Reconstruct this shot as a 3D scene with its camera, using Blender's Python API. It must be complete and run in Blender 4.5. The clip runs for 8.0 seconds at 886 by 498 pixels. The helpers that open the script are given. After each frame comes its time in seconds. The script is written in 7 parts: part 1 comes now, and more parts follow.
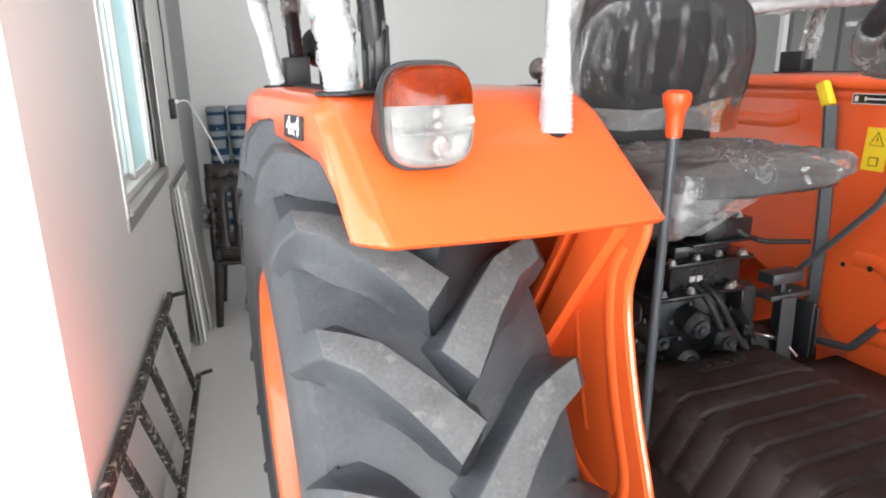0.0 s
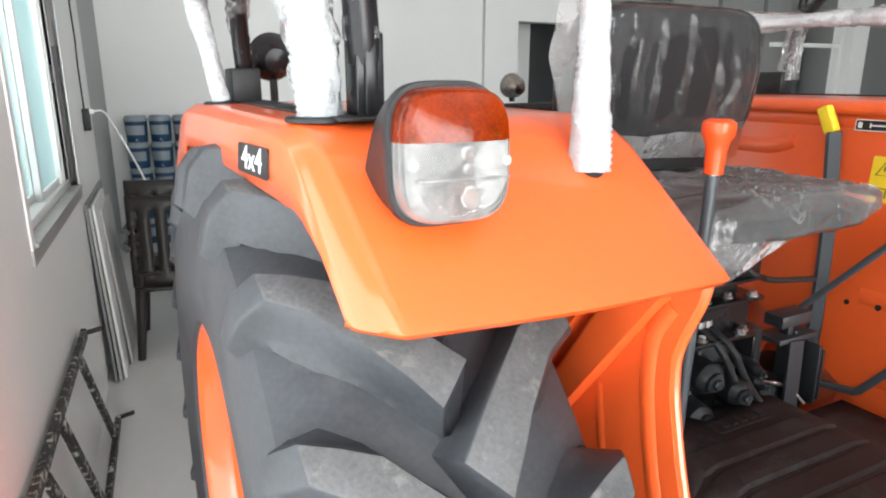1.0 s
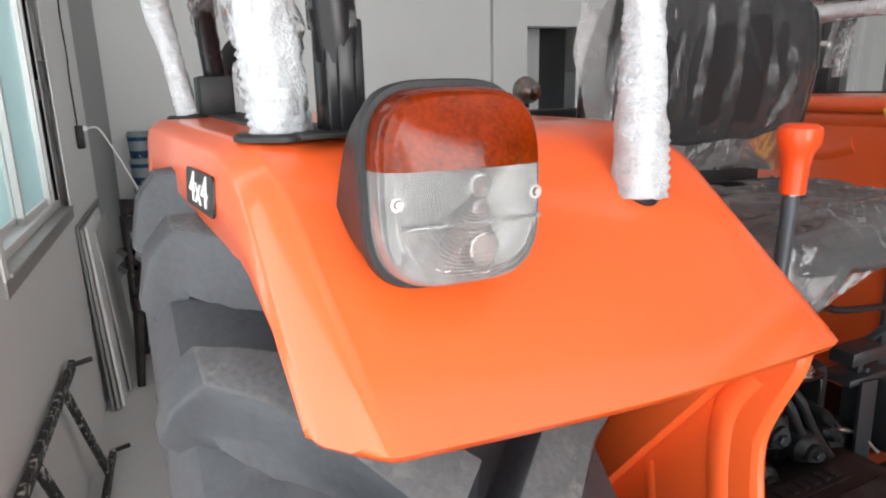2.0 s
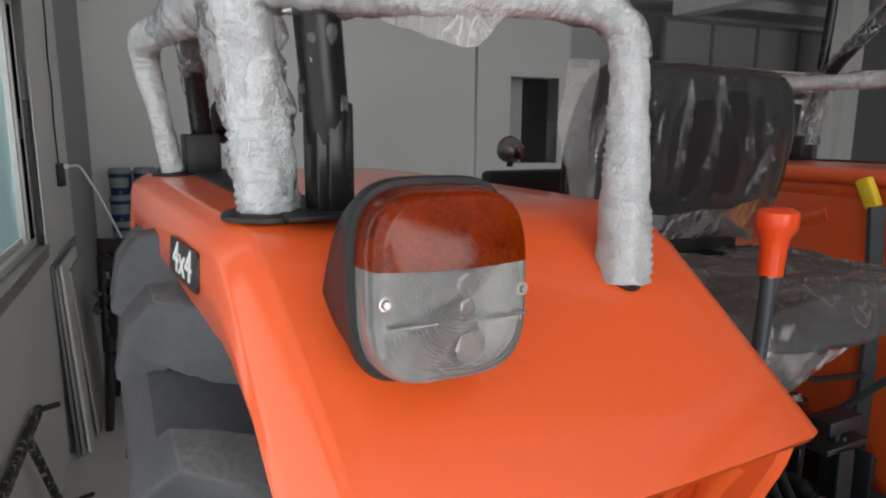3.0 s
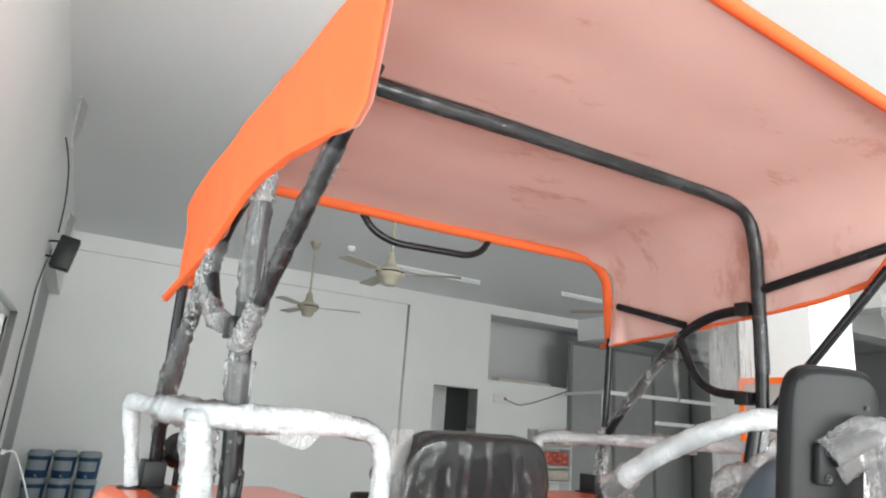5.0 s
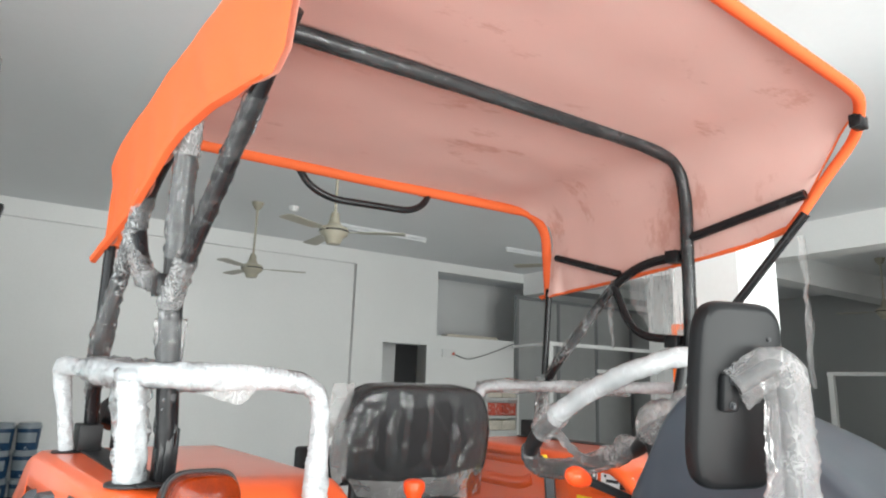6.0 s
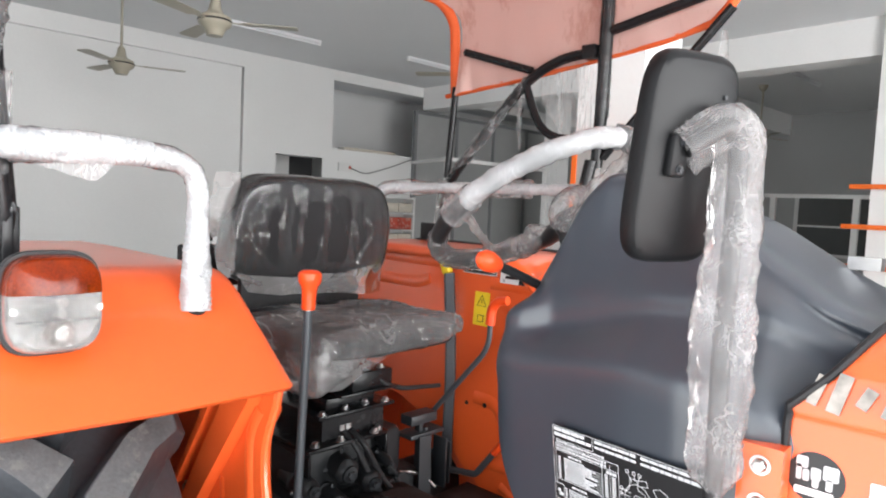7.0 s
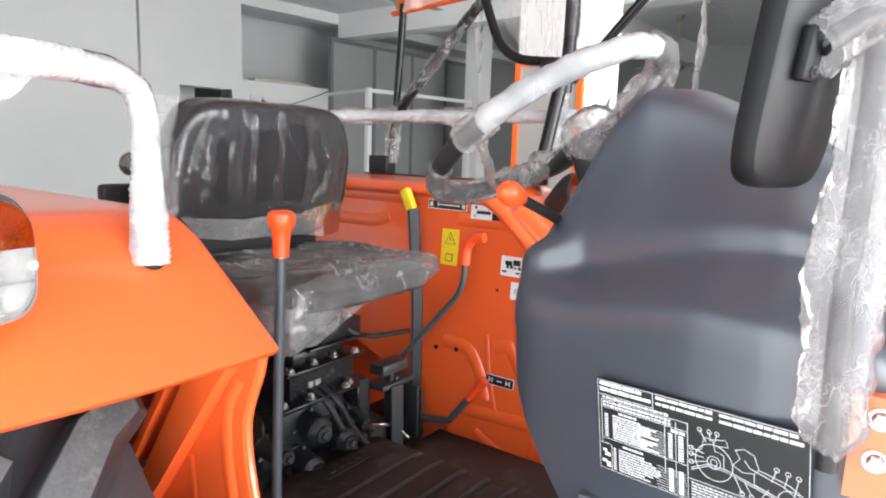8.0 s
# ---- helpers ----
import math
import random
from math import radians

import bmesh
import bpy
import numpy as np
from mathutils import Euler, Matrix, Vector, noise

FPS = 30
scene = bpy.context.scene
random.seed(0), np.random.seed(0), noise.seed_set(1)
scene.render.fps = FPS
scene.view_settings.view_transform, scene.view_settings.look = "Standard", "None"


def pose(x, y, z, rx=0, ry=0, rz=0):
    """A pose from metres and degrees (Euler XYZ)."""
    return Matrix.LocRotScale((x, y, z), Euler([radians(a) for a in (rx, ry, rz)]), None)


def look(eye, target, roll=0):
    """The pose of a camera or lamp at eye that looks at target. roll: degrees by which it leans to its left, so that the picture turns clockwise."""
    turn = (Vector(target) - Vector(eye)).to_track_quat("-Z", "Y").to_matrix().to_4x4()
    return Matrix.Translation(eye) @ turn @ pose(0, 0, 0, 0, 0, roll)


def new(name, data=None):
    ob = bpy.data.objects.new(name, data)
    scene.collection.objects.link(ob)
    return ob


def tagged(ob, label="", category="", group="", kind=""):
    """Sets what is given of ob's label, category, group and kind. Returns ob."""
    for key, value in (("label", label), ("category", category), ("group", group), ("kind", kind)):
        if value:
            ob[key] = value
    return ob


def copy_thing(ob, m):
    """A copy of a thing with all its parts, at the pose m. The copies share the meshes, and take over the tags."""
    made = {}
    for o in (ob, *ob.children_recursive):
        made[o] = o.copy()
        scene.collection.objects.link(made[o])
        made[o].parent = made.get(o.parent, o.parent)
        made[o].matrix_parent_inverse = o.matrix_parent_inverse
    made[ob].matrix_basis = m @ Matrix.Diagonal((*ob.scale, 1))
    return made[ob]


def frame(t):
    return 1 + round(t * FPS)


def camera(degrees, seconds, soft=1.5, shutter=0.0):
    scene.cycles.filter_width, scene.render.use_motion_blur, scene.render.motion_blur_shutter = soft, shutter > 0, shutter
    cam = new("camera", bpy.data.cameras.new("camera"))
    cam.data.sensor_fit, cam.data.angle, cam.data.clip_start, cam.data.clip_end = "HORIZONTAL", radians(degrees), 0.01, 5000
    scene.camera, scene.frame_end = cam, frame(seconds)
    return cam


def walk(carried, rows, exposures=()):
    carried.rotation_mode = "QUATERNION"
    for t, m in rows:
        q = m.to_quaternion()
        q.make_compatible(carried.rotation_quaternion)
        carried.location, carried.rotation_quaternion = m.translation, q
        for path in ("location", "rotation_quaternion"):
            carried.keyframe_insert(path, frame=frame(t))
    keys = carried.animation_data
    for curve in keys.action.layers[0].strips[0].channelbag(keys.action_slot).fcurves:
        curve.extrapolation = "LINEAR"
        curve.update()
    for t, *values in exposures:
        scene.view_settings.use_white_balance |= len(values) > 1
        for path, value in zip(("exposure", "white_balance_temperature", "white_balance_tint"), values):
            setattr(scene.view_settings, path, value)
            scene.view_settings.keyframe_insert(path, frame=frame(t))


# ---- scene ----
cam = camera(68.9, 8.0, soft=2.0)
PATH = [
    (0, (-0.498, -0.846, 1.57), (0.178, 0.957, 1.031), -1.1),
    (0.5, (-0.508, -0.711, 1.575), (0.31, 1.028, 1.021), 0.4),
    (1, (-0.504, -0.606, 1.582), (0.373, 1.117, 1.071), 0.0),
    (1.5, (-0.465, -0.517, 1.576), (0.373, 1.23, 1.08), -0.7),
    (1.7, (-0.44, -0.48, 1.575), (0.406, 1.264, 1.082), -1.3),
    (2.8, (-0.385, -0.406, 1.578), (0.473, 1.348, 1.142), -1.1),
    (3, (-0.412, -0.432, 1.61), (0.502, 1.309, 1.246), 0.4),
    (3.5, (-0.518, -0.567, 1.686), (0.569, 1.11, 1.618), 2.7),
    (4, (-0.578, -0.765, 1.709), (0.45, 0.945, 1.852), 3.7),
    (4.5, (-0.574, -0.988, 1.718), (0.389, 0.737, 2.033), 4.6),
    (4.7, (-0.59, -1.054, 1.728), (0.395, 0.634, 2.153), 4.3),
    (5.8, (-0.591, -1.143, 1.74), (0.507, 0.429, 2.31), 2.3),
    (6, (-0.568, -1.127, 1.723), (0.604, 0.442, 2.132), 1.9),
    (6.2, (-0.54, -1.105, 1.701), (0.723, 0.43, 1.934), 1.6),
    (6.5, (-0.507, -1.076, 1.674), (0.877, 0.368, 1.71), 2.9),
    (7, (-0.478, -1.001, 1.66), (0.97, 0.373, 1.531), 2.7),
    (7.5, (-0.464, -0.898, 1.646), (1.038, 0.411, 1.467), 3.7),
    (8, (-0.451, -0.794, 1.64), (1.154, 0.357, 1.324), 1.9),
]
EXPOSURES = [(0.0, 0.45, 6350, 8), (0.5, 0.40, 6350, 8), (1.0, 0.44, 6300, 6), (1.5, 0.25, 6350, 8), (2.2, -0.35, 6400, 10), (2.8, -1.0, 6400, 9), (3.5, -1.25, 6400, 9), (4.0, -0.8, 6350, 8), (4.5, 0.0, 6300, 4), (6.0, 0.06, 6300, 4), (6.5, -0.05, 6350, 8), (7.0, 0.10, 6350, 10), (7.5, 0.32, 6300, 9), (8.0, 0.40, 6250, 9)]
walk(cam, [(t, look(eye, target, roll)) for t, eye, target, roll in PATH], EXPOSURES)

# ---------------------------------------------------------------- plan
CENTRE = 0.49                      # the tractor's middle line
HERE = pose(CENTRE, 0, 0)          # tractor axes: X across, -Y forwards
ROOM = pose(-0.877, 0, 0, 0, 0, -4.0)   # room axes: u along the back wall, v away from the entrance
BACK, CEIL, NEAR, FAR = 6.65, 3.45, -3.0, 12.0

# ---------------------------------------------------------------- light
world = bpy.data.worlds.new("sky")
scene.world = world
world.use_nodes = True
wn = world.node_tree.nodes
sky = wn.new("ShaderNodeTexSky")
sky.sky_type, sky.sun_disc, sky.sun_elevation, sky.sun_rotation = "NISHITA", False, radians(52), radians(32)
wn["Background"].inputs["Strength"].default_value = 0.12
world.node_tree.links.new(sky.outputs["Color"], wn["Background"].inputs["Color"])
sun = new("sun", bpy.data.lights.new("sun", "SUN"))
sun.data.energy, sun.data.angle, sun.data.color = 1.0, radians(12), (1.0, 0.96, 0.9)
sun.matrix_basis = look((5, 8, 12), (0, 0, 0))


def daylight(name, m, width, height, watts, colour=(1.0, 0.985, 0.96)):
    lamp = new(name, bpy.data.lights.new(name, "AREA"))
    lamp.data.shape, lamp.data.size, lamp.data.size_y, lamp.data.energy, lamp.data.color = "RECTANGLE", width, height, watts, colour
    lamp.matrix_basis = m
    return lamp


daylight("entrance_light", ROOM @ pose(1.7, NEAR - 2.0, 1.5, 90, 0, 0), 6.0, 3.4, 800)
daylight("side_light", ROOM @ pose(-0.8, -1.2, 1.6, 90, 0, -90), 3.6, 3.1, 130)
daylight("window_light", ROOM @ pose(-0.35, 2.2, 1.62, 90, 0, -90), 1.2, 1.05, 7)


# ---------------------------------------------------------------- materials
def material(name, colour, rough=0.5, metal=0.0, var=0.08, scale=6.0, fine=90.0, bump=0.05, coat=0.0, wear=None, wear_at=0.62, transmit=0.0, stretch=(1, 1, 1), ior=1.45, spec=0.5, thin=None, relief=0.004):
    """A surface with colour and gloss that vary at two scales, fine relief, and worn or stained patches of another colour."""
    m = bpy.data.materials.new(name)
    m.use_nodes = True
    t = m.node_tree
    n, link = t.nodes, t.links.new
    b = n["Principled BSDF"]
    b.inputs["Metallic"].default_value = metal
    b.inputs["Coat Weight"].default_value = coat
    b.inputs["Coat Roughness"].default_value = 0.10
    b.inputs["Transmission Weight"].default_value = transmit
    b.inputs["IOR"].default_value = ior
    b.inputs["Specular IOR Level"].default_value = spec
    co = n.new("ShaderNodeTexCoord")
    mp = n.new("ShaderNodeMapping")
    mp.inputs["Scale"].default_value = stretch
    link(co.outputs["Object"], mp.inputs["Vector"])
    big, small = n.new("ShaderNodeTexNoise"), n.new("ShaderNodeTexNoise")
    for tex, s, d in ((big, scale, 5.0), (small, fine, 3.0)):
        tex.inputs["Scale"].default_value, tex.inputs["Detail"].default_value = s, d
        link(mp.outputs["Vector"], tex.inputs["Vector"])
    mixed = n.new("ShaderNodeMath")
    mixed.operation = "MULTIPLY_ADD"
    mixed.inputs[1].default_value, mixed.inputs[2].default_value = 0.35, 0.0
    link(small.outputs["Fac"], mixed.inputs[0])
    add = n.new("ShaderNodeMath")
    add.operation = "MULTIPLY_ADD"
    add.inputs[1].default_value = 0.65
    link(big.outputs["Fac"], add.inputs[0])
    link(mixed.outputs[0], add.inputs[2])
    ramp = n.new("ShaderNodeValToRGB")
    ramp.color_ramp.elements[0].position, ramp.color_ramp.elements[1].position = 0.3, 0.7
    ramp.color_ramp.elements[0].color = (*[c * (1 - var) for c in colour], 1)
    ramp.color_ramp.elements[1].color = (*[min(1, c * (1 + var)) for c in colour], 1)
    link(add.outputs[0], ramp.inputs["Fac"])
    out = ramp.outputs["Color"]
    if wear:
        patch = n.new("ShaderNodeTexNoise")
        patch.inputs["Scale"].default_value, patch.inputs["Detail"].default_value, patch.inputs["Roughness"].default_value = scale * 1.7, 8.0, 0.7
        link(mp.outputs["Vector"], patch.inputs["Vector"])
        cut = n.new("ShaderNodeMapRange")
        cut.inputs["From Min"].default_value, cut.inputs["From Max"].default_value = wear_at, wear_at + 0.08
        link(patch.outputs["Fac"], cut.inputs["Value"])
        mix = n.new("ShaderNodeMix")
        mix.data_type = "RGBA"
        link(cut.outputs["Result"], mix.inputs["Factor"])
        link(out, mix.inputs["A"])
        mix.inputs["B"].default_value = (*wear, 1)
        out = mix.outputs["Result"]
    link(out, b.inputs["Base Color"])
    gloss = n.new("ShaderNodeMapRange")
    gloss.inputs["To Min"].default_value, gloss.inputs["To Max"].default_value = max(0.02, rough * 0.8), min(1, rough * 1.2)
    link(big.outputs["Fac"], gloss.inputs["Value"])
    link(gloss.outputs["Result"], b.inputs["Roughness"])
    if bump:
        bp = n.new("ShaderNodeBump")
        bp.inputs["Strength"].default_value, bp.inputs["Distance"].default_value = min(1, bump), relief
        link(add.outputs[0], bp.inputs["Height"])
        link(bp.outputs["Normal"], b.inputs["Normal"])
    if thin:
        through_light, blend = n.new("ShaderNodeBsdfTranslucent"), n.new("ShaderNodeMixShader")
        through_light.inputs["Color"].default_value = (*thin[:3], 1)
        blend.inputs["Fac"].default_value = thin[3]
        link(b.outputs[0], blend.inputs[1])
        link(through_light.outputs[0], blend.inputs[2])
        link(blend.outputs[0], n["Material Output"].inputs["Surface"])
    return m


def clear_film(name, milk=0.10, crease=0.35, rough=0.14, scale=26.0, stretch=(1, 1, 1), tint=(0.78, 0.78, 0.78), strength=0.5, glint=1.22, width=0.05):
    """Thin, crumpled plastic film: mostly clear, white along its creases, with sharp glints on its facets."""
    m = bpy.data.materials.new(name)
    m.use_nodes = True
    t = m.node_tree
    n, link = t.nodes, t.links.new
    n.remove(n["Principled BSDF"])
    co, mp = n.new("ShaderNodeTexCoord"), n.new("ShaderNodeMapping")
    mp.inputs["Scale"].default_value = stretch
    link(co.outputs["Object"], mp.inputs["Vector"])

    def calc(op, a, b, clamp=False):
        node = n.new("ShaderNodeMath")
        node.operation, node.use_clamp = op, clamp
        for k, v in enumerate((a, b)):
            if isinstance(v, (int, float)):
                node.inputs[k].default_value = v
            else:
                link(v, node.inputs[k])
        return node.outputs[0]

    bend, patch = n.new("ShaderNodeTexNoise"), n.new("ShaderNodeTexNoise")
    bend.inputs["Scale"].default_value, bend.inputs["Detail"].default_value = scale * 0.6, 2.0
    patch.inputs["Scale"].default_value, patch.inputs["Detail"].default_value = scale * 0.35, 3.0
    shift = n.new("ShaderNodeVectorMath")
    shift.operation = "MULTIPLY_ADD"
    shift.inputs[1].default_value = (0.9 / scale,) * 3
    link(mp.outputs["Vector"], bend.inputs["Vector"])
    link(mp.outputs["Vector"], patch.inputs["Vector"])
    link(bend.outputs["Color"], shift.inputs[0])
    link(mp.outputs["Vector"], shift.inputs[2])
    lines, facets = [], []
    for k, wide in ((1.0, width), (2.3, width * 1.3)):
        fold, cell = n.new("ShaderNodeTexNoise"), n.new("ShaderNodeTexVoronoi")
        fold.inputs["Scale"].default_value, fold.inputs["Detail"].default_value, fold.inputs["Distortion"].default_value = scale * k, 1.5, 0.6
        cell.inputs["Scale"].default_value = scale * k
        for tex in (fold, cell):
            link(shift.outputs[0], tex.inputs["Vector"])
        fade = n.new("ShaderNodeMapRange")
        fade.interpolation_type = "SMOOTHSTEP"
        fade.inputs["From Min"].default_value, fade.inputs["From Max"].default_value = wide, 0.0
        link(calc("ABSOLUTE", calc("SUBTRACT", fold.outputs["Fac"], 0.5), 0.0), fade.inputs["Value"])
        lines.append(fade.outputs["Result"])
        facets.append(calc("ADD", calc("MULTIPLY", cell.outputs["Distance"], 0.5), fold.outputs["Fac"]))
    mask = n.new("ShaderNodeMapRange")
    mask.inputs["From Min"].default_value, mask.inputs["From Max"].default_value = 0.42, 0.62
    link(patch.outputs["Fac"], mask.inputs["Value"])
    line = calc("MAXIMUM", calc("MULTIPLY", lines[0], mask.outputs["Result"]), calc("MULTIPLY", lines[1], calc("MULTIPLY", mask.outputs["Result"], 0.5)))
    cloudy = calc("MULTIPLY", calc("ADD", calc("MULTIPLY", patch.outputs["Fac"], 1.6), 0.2), milk)
    amount = calc("ADD", cloudy, calc("MULTIPLY", line, crease), True)
    bp = n.new("ShaderNodeBump")
    bp.inputs["Strength"].default_value, bp.inputs["Distance"].default_value = strength, 0.25 / scale
    link(calc("ADD", facets[0], calc("MULTIPLY", facets[1], 0.35)), bp.inputs["Height"])
    clear, white, thin, shine = (n.new("ShaderNodeBsdf" + k) for k in ("Transparent", "Diffuse", "Translucent", "Glossy"))
    clear.inputs["Color"].default_value = (0.97, 0.97, 0.97, 1)
    white.inputs["Color"].default_value = thin.inputs["Color"].default_value = (*tint, 1)
    shine.inputs["Roughness"].default_value = rough
    for shader in (white, thin, shine):
        link(bp.outputs["Normal"], shader.inputs["Normal"])
    body = n.new("ShaderNodeMixShader")
    link(white.outputs[0], body.inputs[1])
    link(thin.outputs[0], body.inputs[2])
    film = n.new("ShaderNodeMixShader")
    link(amount, film.inputs["Fac"])
    link(clear.outputs[0], film.inputs[1])
    link(body.outputs[0], film.inputs[2])
    fr = n.new("ShaderNodeFresnel")
    fr.inputs["IOR"].default_value = glint
    link(bp.outputs["Normal"], fr.inputs["Normal"])
    whole = n.new("ShaderNodeMixShader")
    link(fr.outputs[0], whole.inputs["Fac"])
    link(film.outputs[0], whole.inputs[1])
    link(shine.outputs[0], whole.inputs[2])
    link(whole.outputs[0], n["Material Output"].inputs["Surface"])
    return m


ORANGE = material("orange_enamel", (0.76, 0.106, 0.021), 0.34, var=0.03, scale=3, fine=60, bump=0.02, coat=0.6)
ORANGE_KNOB = material("red_orange_knob", (0.78, 0.07, 0.012), 0.3, var=0.04, bump=0.01)
BLACK = material("black_paint", (0.010, 0.010, 0.011), 0.26, spec=0.32, var=0.3, scale=14, bump=0.05)
SATIN = material("black_steel", (0.014, 0.014, 0.015), 0.45, spec=0.35, var=0.3, scale=20, bump=0.1)
MIRROR_BLACK = material("dull_black_plastic", (0.0065, 0.0068, 0.0075), 0.42, spec=0.25, var=0.15, scale=10, fine=400, bump=0.06)
COWL = material("grey_black_plastic", (0.032, 0.039, 0.051), 0.34, var=0.06, scale=4, fine=400, bump=0.03, spec=1.0)
RUBBER = material("tyre_rubber", (0.035, 0.038, 0.043), 0.5, var=0.4, wear=(0.050, 0.052, 0.055), wear_at=0.56, scale=9, fine=120, bump=0.2)
LUGTOP = material("dusty_tread_rubber", (0.080, 0.081, 0.083), 0.8, var=0.35, scale=18, fine=190, bump=0.6, wear=(0.125, 0.124, 0.12), wear_at=0.57)
VINYL = material("dark_seat_vinyl", (0.012, 0.0108, 0.012), 0.42, var=0.15, scale=12, fine=220, bump=0.10, spec=0.25)
GREYROD = material("grey_lever_paint", (0.055, 0.062, 0.070), 0.4, var=0.08, scale=20, bump=0.05)
CAST = material("dark_grey_casting", (0.0095, 0.0105, 0.012), 0.5, var=0.3, scale=24, fine=160, bump=0.35, wear=(0.019, 0.0185, 0.018), wear_at=0.6)
IRON = material("dark_grey_bracket_paint", (0.020, 0.022, 0.025), 0.45, var=0.15, scale=20, fine=160, bump=0.1)
CHROME = material("bright_steel", (0.50, 0.495, 0.49), 0.30, metal=1.0, var=0.12, scale=30, bump=0.05)
MAT = material("dusty_brown_black_mat", (0.021, 0.0145, 0.0135), 0.6, spec=0.3, var=0.35, scale=9, fine=120, bump=0.3, wear=(0.034, 0.031, 0.030), wear_at=0.53)
YELLOW = material("yellow_plastic", (0.78, 0.55, 0.02), 0.4, var=0.06, scale=20, bump=0.05)
STICKER_WHITE = material("white_sticker", (0.72, 0.72, 0.72), 0.35, var=0.03, bump=0.0)
STICKER_BLACK = material("black_sticker", (0.012, 0.012, 0.013), 0.35, var=0.1, bump=0.0)
REFLECTOR = material("grey_lamp_reflector", (0.20, 0.20, 0.20), 0.35, metal=0.6, var=0.6, scale=60, bump=0.6)
LAMPMETAL = material("dull_lamp_metal", (0.22, 0.20, 0.18), 0.35, metal=1.0, var=0.5, scale=40, bump=0.4)
STICKER_GREY = material("printed_grey", (0.50, 0.51, 0.52), 0.4, var=0.12, bump=0.0)
AMBER = material("amber_lens", (0.20, 0.021, 0.001), 0.12, spec=0.12, var=0.7, scale=30, fine=300, bump=0.12, transmit=0.4)
CLEARLENS = material("clear_ribbed_lens", (0.62, 0.62, 0.61), 0.06, var=0.10, scale=45, fine=300, bump=0.03, transmit=0.82, coat=0.2)
CLOTH = material("orange_canvas", (0.70, 0.135, 0.035), 0.75, var=0.07, scale=4, fine=420, bump=0.2, thin=(0.95, 0.22, 0.05, 0.3))
LINING = material("pink_canvas_back", (0.575, 0.41, 0.37), 0.8, var=0.09, scale=2.2, fine=420, bump=0.25, wear=(0.45, 0.28, 0.235), wear_at=0.58, stretch=(0.9, 2.0, 1), thin=(0.92, 0.50, 0.40, 0.22))
WRAP = material("white_foam_film_wrap", (0.41, 0.425, 0.435), 0.30, var=0.16, scale=70, fine=360, bump=0.8, relief=0.009, coat=0.35)
FILM = clear_film("clear_film", milk=0.20, crease=0.22, rough=0.10, scale=14, stretch=(1, 0.5, 1), tint=(0.86, 0.85, 0.85), strength=0.35, width=0.03, glint=1.46)
FILM_WOUND = clear_film("wound_film", milk=0.12, crease=0.48, rough=0.08, scale=46, stretch=(1.3, 1.0, 0.30), tint=(0.9, 0.91, 0.92), strength=0.4, width=0.030, glint=1.18)
FILM_HOOP = clear_film("hoop_film", milk=0.035, crease=0.16, rough=0.08, scale=90, stretch=(0.20, 1.4, 1.4), tint=(0.82, 0.83, 0.84), strength=0.4, width=0.04, glint=1.22)
FILM_MILKY = clear_film("milky_film", milk=0.24, crease=0.50, rough=0.10, scale=42, stretch=(1.2, 1, 0.40), tint=(0.88, 0.88, 0.88), strength=0.4, width=0.034, glint=1.28)
FILM_LOOSE = clear_film("loose_film", milk=0.30, crease=0.12, rough=0.22, scale=22, tint=(0.86, 0.85, 0.85), strength=0.2, width=0.02, glint=1.2)
FILM_ARM = clear_film("loose_arm_film", milk=0.23, crease=0.20, rough=0.20, scale=56, stretch=(1.0, 1, 0.7), tint=(0.86, 0.84, 0.84), strength=0.5, width=0.03, glint=1.14)
FILM_RIM = clear_film("layered_film", milk=0.62, crease=0.22, rough=0.10, scale=30, stretch=(1, 1, 1), tint=(0.84, 0.85, 0.86), strength=0.35, width=0.04, glint=1.3)
FILM_THIN = clear_film("thin_film", milk=0.045, crease=0.03, rough=0.10, scale=10, stretch=(1.5, 1, 0.30), strength=0.08, width=0.012, glint=1.46)
FILM_STREAK = clear_film("stretched_film", milk=0.17, crease=0.35, scale=44, stretch=(1, 1.6, 0.08), strength=0.4, width=0.06)
WALL = material("off_white_wall_paint", (0.80, 0.80, 0.79), 0.7, var=0.03, scale=1.3, fine=40, bump=0.05, wear=(0.74, 0.74, 0.73), wear_at=0.7)
WALL_GREY = material("grey_wall", (0.40, 0.41, 0.41), 0.7, var=0.04, scale=1.5, fine=40, bump=0.05)
CEILING = material("white_ceiling_paint", (0.76, 0.77, 0.78), 0.8, var=0.02, scale=1.0, fine=30, bump=0.03)
FLOOR = material("pale_polished_floor", (0.60, 0.60, 0.59), 0.16, var=0.04, scale=0.9, fine=14, bump=0.0, wear=(0.52, 0.52, 0.51), wear_at=0.66)
GROUND = material("pale_concrete_ground", (0.42, 0.41, 0.39), 0.85, var=0.12, scale=0.6, fine=30, bump=0.3)
STONE = material("grey_granite_sill", (0.36, 0.355, 0.34), 0.35, var=0.2, scale=40, fine=300, bump=0.05)
ALU = material("white_aluminium", (0.75, 0.75, 0.74), 0.35, var=0.03, bump=0.02)
# near-black colour that stands for the shade inside the hatch
HATCH_SHADE = material("shade_coloured_wall", (0.07, 0.07, 0.072), 0.8, var=0.1, scale=1.0)
GLASS = material("pale_window_glass", (0.62, 0.86, 0.87), 0.35, var=0.01, bump=0.0, transmit=0.75)
GREYGLASS = material("grey_partition_glass", (0.36, 0.365, 0.36), 0.35, var=0.05, bump=0.0)
DARKGLASS = material("dark_grey_glass", (0.10, 0.105, 0.105), 0.12, var=0.05, bump=0.0)
